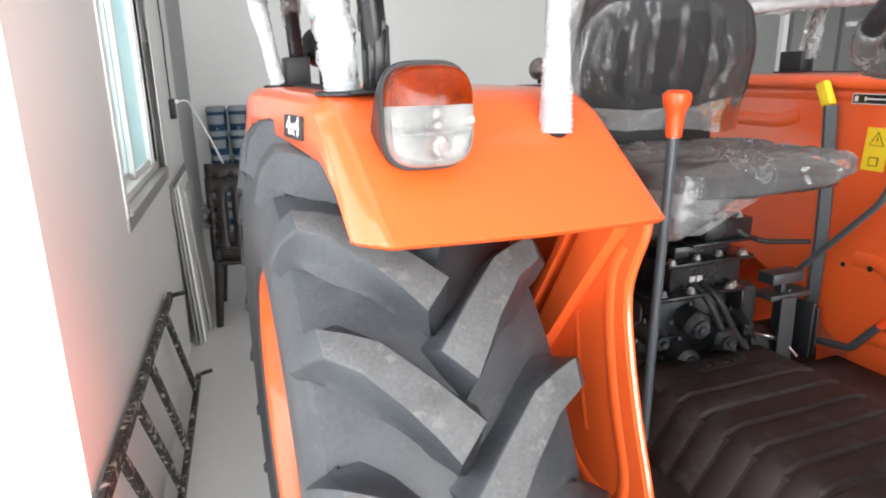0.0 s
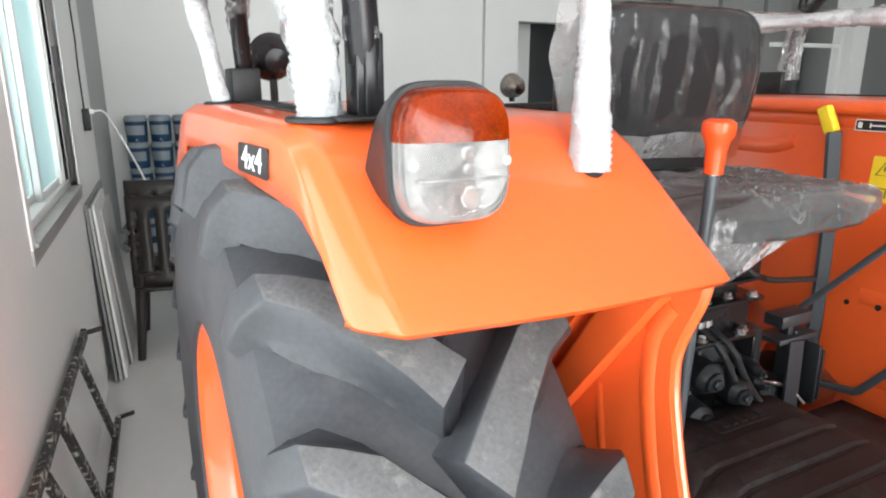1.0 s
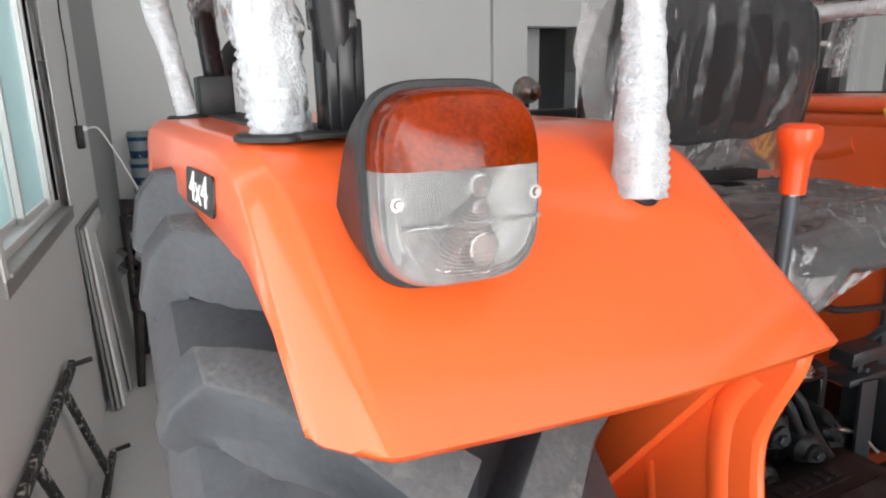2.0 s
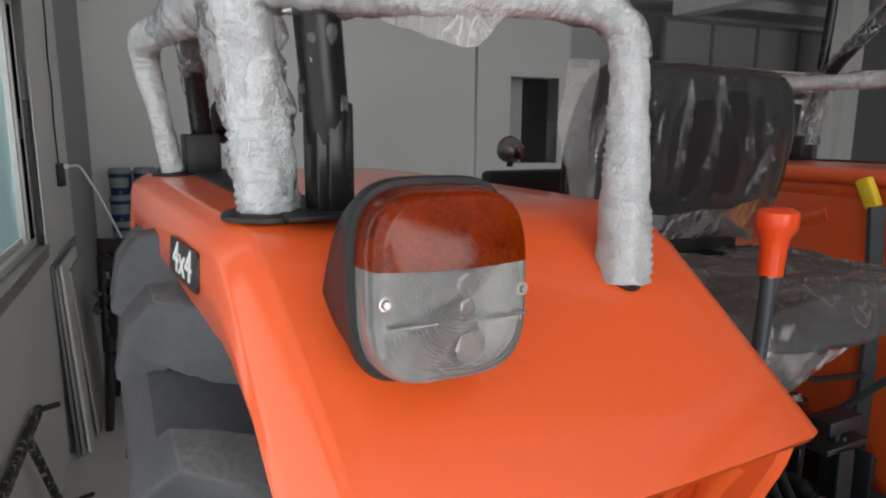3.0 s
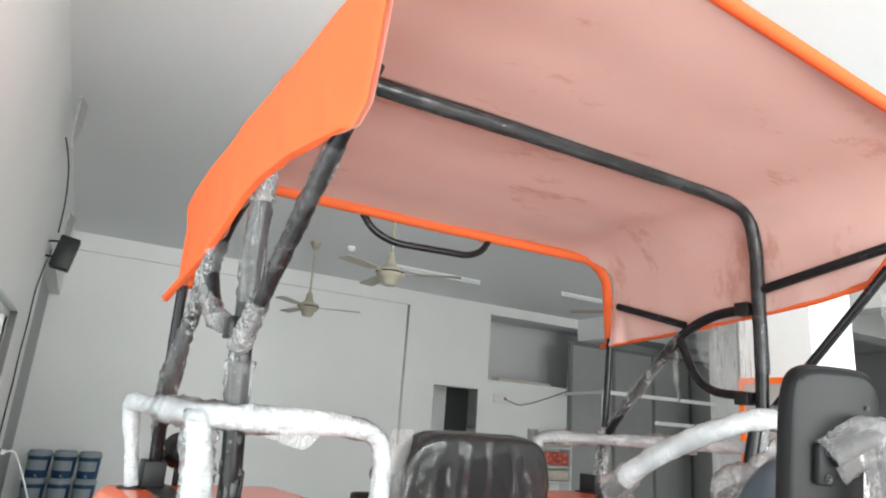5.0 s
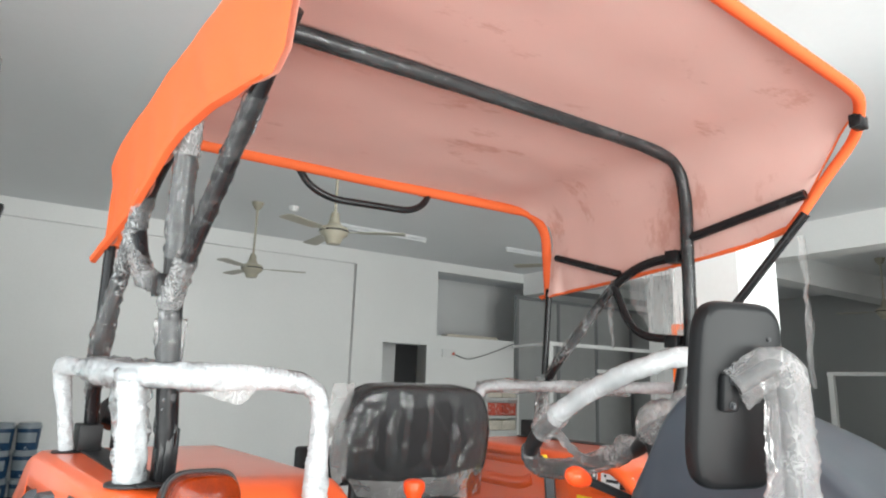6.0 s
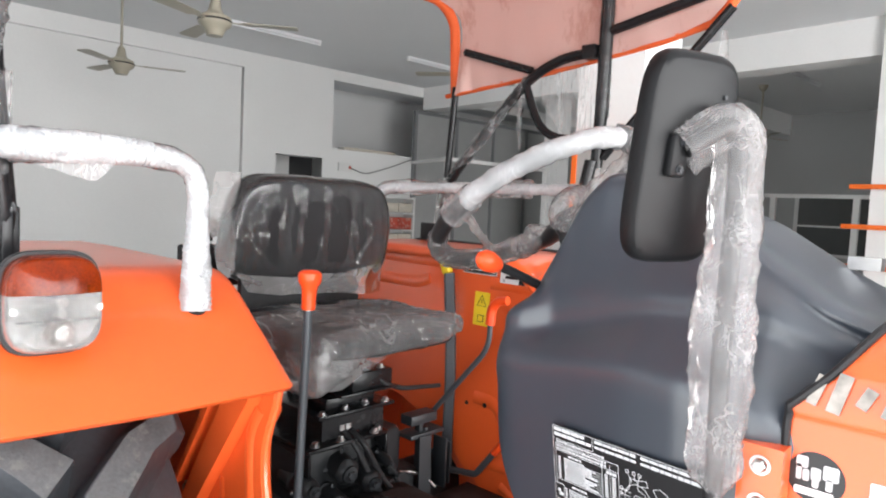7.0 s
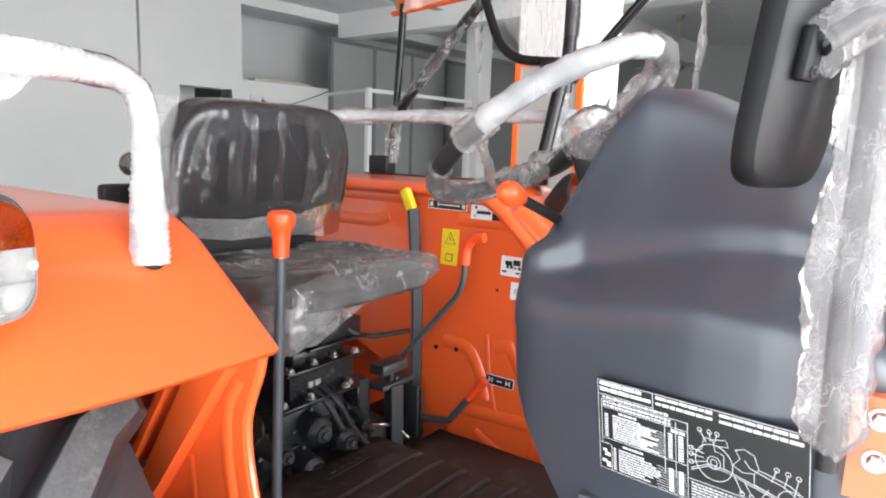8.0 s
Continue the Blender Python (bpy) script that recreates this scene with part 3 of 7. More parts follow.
def wheel(at, radius, width, rim_r, lugs, name, label):
    """A farm tyre with slanting lugs on a dished rim."""
    x0, y0, z0 = at
    w, root = width / 2, radius - 0.052
    spin = Matrix.Translation(at) @ Matrix.Rotation(radians(90), 4, "Y")
    hub = bpy.data.objects.new(name, None)
    scene.collection.objects.link(hub)
    hub.parent = tractor
    tagged(hub, label)
    profile = [(rim_r, -w * 0.80), (rim_r + 0.02, -w * 0.93), (rim_r + (root - rim_r) * 0.4, -w * 1.0), (rim_r + (root - rim_r) * 0.72, -w * 0.98), (root - 0.035, -w * 0.88), (root - 0.012, -w * 0.68), (root, -w * 0.3), (root + 0.002, 0)]
    profile += [(r, -h) for r, h in profile[-2::-1]]
    bm = bmesh.new()
    lathe(bm, profile, spin, 72)
    tyre = part("tyre", bm, RUBBER, hub, "black rubber farm tyre")
    # one lug each way, then repeats that share its mesh: narrow at the shoulder, broad and blunt at the middle
    wide, turn = width / 0.408, 0.745 / radius * (width / 0.408)
    U = [(-0.021, 0.0), (0.036, 4.9), (0.098, 9.8), (0.138, 11.3), (0.174, 12.3), (0.197, 12.7), (0.208, 12.2)]
    L = [(0.023, -3.5), (0.048, -0.6), (0.078, 2.6), (0.128, 7.0), (0.171, 9.1), (0.196, 9.5), (0.208, 10.3)]
    TOP = [0.0, 0.0, -0.002, -0.004, -0.009, -0.042, -0.105]
    for way in (1, -1):
        rows = []
        for k, ((hu, au), (hl, al), drop) in enumerate(zip(U, L, TOP)):
            top, low = radius + drop * wide, min(root - 0.012, radius + drop * wide - 0.012)
            inset = (0.0, 0.0, 0.0, 0.0, 0.008, 0.035, 0.045)[k]
            if k > 3:
                low = top - (0.062, 0.04, 0.02)[k - 4]
            back = 0.024 if k == 0 else 0.0
            side_l, side_u = (3.6, 3.0) if k < 4 else (2.2, 1.8)
            row = []
            for h0, a0, sign, reach, steps in ((hl, al, -1, side_l, (1.0, 0.62, 0.34, 0.14, 0.0)), (hu, au, 1, side_u, (0.0, 0.14, 0.34, 0.62, 1.0))):
                for f in steps:
                    r = low + (top - low) * (1 - f) ** 2.3
                    w0 = -radians(90 + (a0 + sign * reach * f) * turn)
                    row.append(Vector((r * math.cos(w0), r * math.sin(w0), way * (h0 - (inset + back) * f) * wide)))
            rows.append(row)
        bm = bmesh.new()
        loft(bm, rows, closed=True, caps=True)
        bmesh.ops.recalc_face_normals(bm, faces=bm.faces)
        ridge = [e for e in bm.edges if len(e.link_faces) == 2 and e.calc_face_angle(0.0) > 0.75]
        bmesh.ops.bevel(bm, geom=ridge, offset=0.004, segments=2, profile=0.6, affect="EDGES")
        crumple(bm, 0.0018, 38, way)
        me = finish("lug", bm, RUBBER, 40)
        me.materials.append(LUGTOP)
        for f in me.polygons:
            c = f.center
            out_way = Vector((c.x, c.y, 0)).normalized()
            if f.normal.dot(out_way) > 0.86 and math.hypot(c.x, c.y) > radius - 0.03 * wide:
                f.material_index = 1
        for k in range(lugs):
            lug = new("lug", me)
            lug.parent = tyre
            lug.matrix_basis = spin @ Matrix.Rotation(-radians(31.0 + (7.8 * 23 / lugs if way > 0 else 0) + 360 * k / lugs), 4, "Z")
    bm = bmesh.new()
    out = -1 if x0 < 0 else 1
    rim = [(rim_r + 0.012, w * 0.84), (rim_r + 0.016, w * 0.88), (rim_r, w * 0.90), (rim_r - 0.012, w * 0.84), (rim_r - 0.02, w * 0.6), (rim_r - 0.05, w * 0.5), (rim_r - 0.055, w * 0.1), (rim_r - 0.06, -w * 0.5), (rim_r - 0.01, -w * 0.85)]
    lathe(bm, [(r, h * out) for r, h in rim], spin, 64)
    part("rim", bm, ORANGE, hub, "glossy orange wheel rim")
    bm = bmesh.new()
    lathe(bm, [(r, h * out) for r, h in [(rim_r - 0.052, w * 0.15), (rim_r * 0.7, w * 0.25), (rim_r * 0.45, w * 0.1), (0.12, w * 0.08), (0.10, w * 0.25), (0.09, w * 0.28), (0.001, w * 0.28)]], spin, 48)
    disc = part("wheel_disc", bm, ORANGE, hub, "orange dished wheel centre")
    for k in range(8):
        a = 2 * math.pi * k / 8
        at2 = spin @ Vector((0.155 * math.cos(a), 0.155 * math.sin(a), w * 0.10 * out))
        part("wheel_nut", bolt(bmesh.new(), at2, (out, 0, 0), 0.012, 0.02), CHROME, disc)
    return hub


for side in (1, -1):
    wheel((-side * 0.697, 0.47, 0.745), 0.745, 0.412, 0.405, 23, "rear_wheel", "tall rear wheel with a lugged black tyre and orange rim")
    wheel((-side * 0.62, -1.62, 0.46), 0.46, 0.26, 0.235, 15, "front_wheel", "smaller front wheel with a lugged tyre and orange rim")


# lamp on the mudguard's slope
def superellipse(w, h, n=4.2, seg=40):
    out = []
    for k in range(seg):
        a = 2 * math.pi * k / seg
        c, s = math.cos(a), math.sin(a)
        out.append((w / 2 * math.copysign(abs(c) ** (2 / n), c), h / 2 * math.copysign(abs(s) ** (2 / n), s)))
    return out


def fender_lamp(side):
    hold = bpy.data.objects.new("fender_lamp", None)
    scene.collection.objects.link(hold)
    hold.parent = tractor
    tagged(hold, "square marker lamp with amber upper and clear lower lens")
    m = facing((-side * 0.711, -0.034, 1.511), (1, -0.02 * side, 0), (0, 0.03, 1))
    W, H = 0.113, 0.128

    def seat_depth(b):
        """How far back the housing reaches, at height b on the lamp, to rest on the mudguard's slope."""
        if b > -0.018:
            return -0.054 + 0.062 * min(1, (b + 0.018) / 0.086) ** 1.1
        return -0.054 + 0.060 * min(1, (-0.018 - b) / 0.050)

    bm = bmesh.new()
    shell = superellipse(W, H, 3.6, 64)
    rings = [[m @ Vector((a * 0.98, b * 1.03, seat_depth(b * 1.03))) for a, b in shell], [m @ Vector((a * 1.03, b * 1.045, max(0.006, seat_depth(b) * 0.3))) for a, b in shell]]
    for d, k in ((0.012, 1.07), (0.021, 1.075), (0.025, 1.055), (0.025, 0.98)):
        rings.append([m @ Vector((a * k, b * k, d)) for a, b in shell])
    loft(bm, rings, closed=True, caps=True)
    part("lamp_housing", bm, SATIN, hold, "black moulded lamp housing", 45)
    for mat, low, name, label in ((AMBER, True, "amber_lens", "amber plastic lens"), (CLEARLENS, False, "clear_lens", "clear ribbed plastic lens")):
        bm = bmesh.new()
        rings = []
        for d, s in ((0.020, 1.0), (0.040, 0.985), (0.050, 0.955), (0.0555, 0.90)):
            rings.append([m @ Vector((a * s, b * s, d)) for a, b in superellipse(W, H, 3.6, 64)])
        for k in range(1, 61):     # concentric ribs
            s = 0.90 - 0.88 * k / 60
            d = 0.0555 + 0.011 * (1 - (s / 0.9) ** 2) + (0.0 if low else 0.0006 if k % 3 == 1 else -0.0003) * min(1, k / 6)
            rings.append([m @ Vector((a * s, b * s, d)) for a, b in superellipse(W, H, 2.0 + 1.6 * s ** 2, 64)])
        loft(bm, rings, closed=True)
        cut = m @ Vector((0, 0.014, 0.03))
        up = (m.to_3x3() @ Vector((0, 1, 0)))
        bmesh.ops.bisect_plane(bm, geom=bm.verts[:] + bm.edges[:] + bm.faces[:], plane_co=cut, plane_no=up, clear_inner=low, clear_outer=not low)
        part(name, bm, mat, hold, label, 60)
    bm = bmesh.new()
    loft(bm, [[m @ Vector((a * s, b * s, d)) for a, b in superellipse(W, H, 3.6)] for d, s in ((0.022, 0.96), (0.028, 0.93), (0.024, 0.3))], closed=True, caps=True)
    part("reflector", bm, REFLECTOR, hold, "pale reflector behind the lens")
    for x, y, r in ((0.026, 0.038, 0.020), (-0.024, 0.038, 0.017), (0.004, -0.036, 0.018)):
        part("bowl", lathe(bmesh.new(), [(r, 0.012), (r * 0.9, 0.006), (r * 0.55, 0.001), (0.0005, 0.0)], m @ Matrix.Translation((x, y, 0.028)), 24), LAMPMETAL, hold, "dull reflector bowl")
    bm = bmesh.new()
    box(bm, -0.047, 0.047, -0.0205, -0.0180, 0.052, 0.0642, 0.0008, m=m)
    part("lens_bar", bm, CLEARLENS, hold)
    for x in (-0.048, 0.048):
        part("screw", bolt(bmesh.new(), m @ Vector((x, -0.005, 0.0545)), m.to_3x3() @ Vector((0, 0, 1)), 0.0030, 0.003), CHROME, hold, "small bright screw")
    for x, y, r in ((0.002, 0.004, 0.0075), (0.002, -0.010, 0.0055), (0.004, -0.036, 0.0105)):
        bm = bmesh.new()
        lathe(bm, [(r, 0.0), (r, 0.0014), (r * 0.8, 0.0018), (0.0005, 0.0012)], m @ Matrix.Translation((x, y, 0.0652)), 24)
        part("lens_ring", bm, CLEARLENS, hold, "small round lens boss")
    return hold


fender_lamp(1)
fender_lamp(-1)


# ---- wrapped grab rails on the mudguards
def grab_rail(name, run, mid, feet, seed):
    hold = bpy.data.objects.new(name, None)
    scene.collection.objects.link(hold)
    hold.parent = tractor
    tagged(hold, "grab rail wound in crinkled white packing film")
    part("wrapped_rail", crumple(wrinkled(rounded(run, 0.055), 0.0195, 30, step=0.0022, seed=seed, flare=0.40, ridge=0.02, rough=0.14, winding=0.060), 0.0018, 70, seed), WRAP, hold, "rail wound in white film", 80)
    if mid:
        part("wrapped_leg", crumple(wrinkled(mid, 0.0225, 30, step=0.0022, seed=seed + 3, flare=0.5, rough=0.2, ridge=0.01, winding=0.06), 0.0025, 60, seed), WRAP, hold, "leg wound in thick white film", 80)
        part("loose_film", crumple(wrinkled([(a - 0.004, b + 0.004, c + 0.02) for a, b, c in mid], 0.029, 28, step=0.006, seed=seed + 5, flare=0.6, rough=0.4, ridge=0.01), 0.007, 30, seed), FILM_WOUND, hold, "loose clear film round the leg", 80)
    part("loose_film", crumple(wrinkled(rounded(run, 0.055)[4:-8], 0.0225, 24, step=0.006, seed=seed + 8, flare=0.6, rough=0.25, ridge=0.02), 0.003, 60, seed), FILM_WOUND, hold, "loose clear film round the rail", 80)
    for at, tilt, size in feet:
        bm = bmesh.new()
        m = Matrix.Translation(at) @ Matrix.Rotation(radians(tilt), 4, "X")
        lathe(bm, [(0.001, 0.006), (size - 0.003, 0.006), (size, 0.004), (size, 0.0), (0.001, 0.0)], m, 28)
        part("foot_plate", bm, SATIN, hold, "black round foot plate")
    return hold


near_rail = grab_rail("grab_rail", [(-0.802, 0.672, 1.54), (-0.835, 0.70, 1.738), (-0.80, 0.11, 1.722), (-0.70, 0.055, 1.722), (-0.55, 0.022, 1.722), (-0.482, 0.018, 1.705), (-0.479, 0.016, 1.63), (-0.489, 0.001, 1.474)],
          [(-0.778, 0.127, 1.538), (-0.785, 0.122, 1.62), (-0.797, 0.112, 1.712)], [((-0.802, 0.672, 1.5345), 0, 0.033), ((-0.778, 0.127, 1.5345), 0, 0.040), ((-0.489, 0.0, 1.4785), 40, 0.017)], 1.0)
grab_rail("grab_rail", [(0.49, 0.71, 1.55), (0.49, 0.71, 1.72), (0.60, 0.60, 1.725), (0.74, 0.30, 1.73), (0.81, -0.02, 1.735), (0.81, -0.06, 1.50)],
          None, [((0.49, 0.71, 1.542), 0, 0.03)], 7.0)
bm = bmesh.new()
top = [Vector((-0.80, 0.11, 1.708)).lerp(Vector((-0.60, 0.03, 1.708)), k / 24) for k in range(25)]
loft(bm, [[p + Vector((-0.004, -0.006, -d * (0.004 + 0.030 * max(0, min(1, (k - 9) / 11)) * (1 - max(0, (k - 21) / 3)))) ) for d in (0, 0.25, 0.5, 0.75, 1.0)] for k, p in enumerate(top)])
part("torn_flap", crease(crumple(bm, 0.004, 30, 3), 0.0015, 40, 3), FILM_MILKY, near_rail, "torn flap of film hanging below the rail", 80)


# ---- roll bar
rollbar = bpy.data.objects.new("roll_bar", None)
scene.collection.objects.link(rollbar)
rollbar.parent = tractor
tagged(rollbar, "black tubular roll bar partly wrapped in clear film")
bm = bmesh.new()
tube(bm, rounded([(-0.752, 0.082, 1.80), (-0.765, 0.062, 2.0), (-0.772, 0.025, 2.30), (-0.745, 0.02, 2.385), (-0.60, 0.02, 2.412), (0, 0.02, 2.442), (0.58, 0.02, 2.468), (0.745, 0.02, 2.452), (0.775, 0.02, 2.34), (0.772, 0.02, 2.0), (0.775, 0.03, 1.80)], 0.12), 0.0190, 16)
part("hoop", bm, BLACK, rollbar, "black bent steel hoop")
part("hoop_film", wrinkled(rounded([(-0.60, 0.02, 2.412), (0.0, 0.02, 2.442), (0.58, 0.02, 2.468), (0.745, 0.02, 2.452), (0.775, 0.02, 2.34), (0.772, 0.02, 1.95)], 0.12), 0.0208, 20, rough=0.08, ridge=0.03, seed=4), FILM_HOOP, rollbar, "clear film wound round the hoop", 80)
for side in (1, -1):
    s = -side
    bm = bmesh.new()
    y0 = 0.117 if side > 0 else 0.07
    box(bm, s * 0.727 - 0.017, s * 0.727 + 0.017, y0 - 0.020, y0 + 0.020, 1.537, 1.632, 0.003)
    box(bm, s * 0.727 - 0.008, s * 0.727 + 0.008, y0 - 0.025, y0 + 0.025, 1.537, 1.632, 0.003)
    part("post_socket", bm, BLACK, rollbar, "black square post socket")
    bm = bmesh.new()
    tube(bm, [(s * 0.728, y0 - 0.004, 1.60), (s * 0.754, 0.08 if side > 0 else 0.035, 1.82)], 0.0195, 16)
    part("post", bm, BLACK, rollbar, "black post")
    bm = bmesh.new()
    box(bm, s * 0.745 - 0.030, s * 0.745 + 0.030, 0.07, 0.74, 1.5365, 1.5415, 0.002)
    part("base_plate", bm, SATIN, rollbar, "black base plate on the mudguard")
    # slanting fore strut, rear leg with its side loop
    bm = bmesh.new()
    tube(bm, [(s * 0.762, 0.062, 1.85), (s * 0.774, -0.328, 2.116), (s * 0.776, -0.42, 2.18)] if side > 0 else [(s * 0.775, 0.01, 1.83), (s * 0.775, -0.345, 2.217)], 0.0130, 14)
    part("fore_strut", bm, BLACK, rollbar, "black slanting strut")
    bm = bmesh.new()
    tube(bm, rounded([(-0.750, 0.70, 1.54), (-0.766, 0.655, 1.68), (-0.790, 0.49, 1.815), (-0.788, 0.28, 2.045), (-0.78, 0.17, 2.135), (-0.772, 0.04, 2.16)] if side > 0 else [(0.775, 0.675, 1.54), (0.775, 0.655, 1.74), (0.775, 0.305, 2.09), (0.772, 0.18, 2.145), (0.772, 0.04, 2.15)], 0.10), 0.0160, 14)
    part("rear_strut", bm, BLACK, rollbar, "black slanting rear leg")
    bm = bmesh.new()
    tube(bm, rounded([(s * 0.780, 0.31, 2.03), (s * 0.772, 0.245, 1.91), (s * 0.764, 0.07, 1.878)] if side > 0 else [(s * 0.772, 0.31, 2.08), (s * 0.772, 0.235, 1.90), (s * 0.772, 0.05, 1.883)], 0.10), 0.0140, 14)
    part("side_loop", bm, BLACK, rollbar, "black curved side loop")
    bm = bmesh.new()
    box(bm, s * 0.766 - 0.022, s * 0.766 + 0.022, 0.055, 0.10, 1.858, 1.896, 0.003)
    part("clamp", bm, BLACK, rollbar)
    bm = bmesh.new()
    box(bm, s * 0.772 - 0.022, s * 0.772 + 0.022, 0.045, 0.09, 2.13, 2.17, 0.003)
    part("clamp", bm, BLACK, rollbar)
    bm = bmesh.new()
    box(bm, s * 0.758 - 0.026, s * 0.758 + 0.026, 0.655, 0.735, 1.5385, 1.60, 0.004)
    part("leg_socket", bm, SATIN, rollbar, "black leg socket")
    bm = bmesh.new()
    tube(bm, [(s * 0.785, 0.555, 1.77), (s * 0.786, 0.575, 2.04)] if side > 0 else [(s * 0.775, 0.650, 1.77), (s * 0.79, 0.64, 2.10)], 0.0125, 12)
    part("canopy_leg", bm, BLACK, rollbar, "thin black canopy leg")
    bm = bmesh.new()
    tube(bm, [(s * 0.775, 0.585, 2.217), (s * 0.782, 0.295, 2.122)], 0.0135, 12)
    part("canopy_brace", bm, BLACK, rollbar, "black canopy brace")
    bm = bmesh.new()
    tube(bm, [(s * 0.775, 0.01, 2.205), (s * 0.772, -0.35, 2.272)], 0.0145, 12)
    part("canopy_brace", bm, BLACK, rollbar, "black canopy brace")
for run, r, seed, flare in (
        ([(-0.731, 0.108, 1.625), (-0.738, 0.10, 1.69), (-0.747, 0.09, 1.76), (-0.752, 0.083, 1.82)], 0.028, 1, 0.55), ([(-0.753, 0.082, 1.81), (-0.757, 0.076, 1.85)], 0.026, 3, 0.4), ([(-0.760, 0.066, 1.925), (-0.766, 0.055, 2.02), (-0.770, 0.035, 2.17)], 0.0245, 2, 0.3),
        ([(-0.755, 0.69, 1.60), (-0.766, 0.655, 1.68), (-0.790, 0.49, 1.815), (-0.788, 0.30, 2.02)], 0.023, 5, 0.4), ([(-0.788, 0.33, 2.01), (-0.782, 0.30, 1.975), (-0.772, 0.23, 1.908), (-0.766, 0.10, 1.882)], 0.026, 6, 0.6),
        ([(-0.762, 0.07, 1.845), (-0.764, 0.02, 1.88), (-0.766, -0.03, 1.915)], 0.026, 8, 0.7), ([(-0.766, -0.03, 1.915), (-0.774, -0.31, 2.105)], 0.0182, 9, 0.15), ([(-0.769, 0.042, 2.11), (-0.771, 0.032, 2.18)], 0.027, 10, 0.3), ([(-0.788, 0.30, 2.02), (-0.787, 0.24, 2.08)], 0.023, 11, 0.3),
        ([(0.775, 0.64, 1.76), (0.775, 0.305, 2.09)], 0.022, 12, 0.3), ([(0.775, 0.67, 1.58), (0.775, 0.655, 1.76)], 0.032, 13, 0.7), ([(0.775, 0.06, 1.6), (0.775, 0.04, 1.8)], 0.030, 15, 0.6)):
    ob = part("wrap_film", crumple(wrinkled(run, r * 0.86, 26, step=0.006, seed=seed, flare=flare, rough=0.14, ridge=0.03), 0.003, 60, seed), FILM_MILKY if seed in (6, 8, 10, 13) else FILM_HOOP if seed == 9 else FILM_WOUND, rollbar, "crumpled clear film", 80)
# sheet of film stretched across the far side loop, and loose tails
bm = bmesh.new()
rows = []
for i in range(15):
    s = i / 14
    y = 0.27 - 0.22 * s
    top, low = 2.10 + 0.05 * min(1, s * 2.2), 2.02 - 0.14 * min(1, s * 1.8)
    rows.append([(0.805 + 0.004 * math.sin(i * 2.1 + k), y, low + (top - low) * k / 10) for k in range(11)])
loft(bm, rows)
crumple(bm, 0.004, 22, 3)
part("film_sheet", bm, FILM_STREAK, rollbar, "film stretched over the side loop", 80)


def film_tail(at, length, width, seed, parent):
    bm = bmesh.new()
    rows = []
    for i in range(25):
        s = i / 24
        w = width * (0.3 + 0.6 * abs(noise.noise(Vector((s * 4, seed, 0))))) * (1 - 0.3 * s)
        cx, cy = at[0] + 0.02 * noise.noise(Vector((s * 3, seed, 5))), at[1] + 0.02 * noise.noise(Vector((s * 3, seed, 9)))
        rows.append([(cx + w * math.cos(2.6 * k / 7 - 1.3) * 0.35, cy + w * math.sin(2.6 * k / 7 - 1.3), at[2] - length * s) for k in range(8)])
    loft(bm, rows)
    crumple(bm, 0.006, 30, seed)
    return part("film_tail", bm, FILM_STREAK, parent, "hanging tail of film", 80)


film_tail((0.775, 0.33, 2.08), 0.22, 0.030, 2.0, rollbar)
film_tail((0.775, -0.33, 2.16), 0.42, 0.028, 6.0, rollbar)


# ---- canopy
canopy = bpy.data.objects.new("canopy", None)
scene.collection.objects.link(canopy)
canopy.parent = tractor
tagged(canopy, "orange canvas sun canopy with a pale pink underside")


NEAR_EDGE = [(-0.545, 2.45), (-0.525, 2.38), (-0.50, 2.24), (-0.474, 2.13), (-0.438, 2.096), (-0.405, 2.083), (-0.305, 2.100), (-0.20, 2.115), (-0.05, 2.121), (0.04, 2.112), (0.16, 2.078), (0.31, 2.042), (0.45, 2.025), (0.59, 2.010), (0.665, 2.0), (0.80, 1.99)]
FAR_EDGE = [(-0.545, 2.45), (-0.52, 2.43), (-0.46, 2.40), (-0.375, 2.293), (-0.295, 2.185), (-0.134, 2.152), (0.287, 2.103), (0.643, 2.075), (0.80, 2.06)]


def low_edge(y, side):
    """Height of the flap's lower edge along the tractor; side 1 is the far one."""
    pts = FAR_EDGE if side > 0 else NEAR_EDGE
    for (a, p), (b, q) in zip(pts, pts[1:]):
        if y <= b:
            return p + (q - p) * (y - a) / (b - a)
    return pts[-1][1]


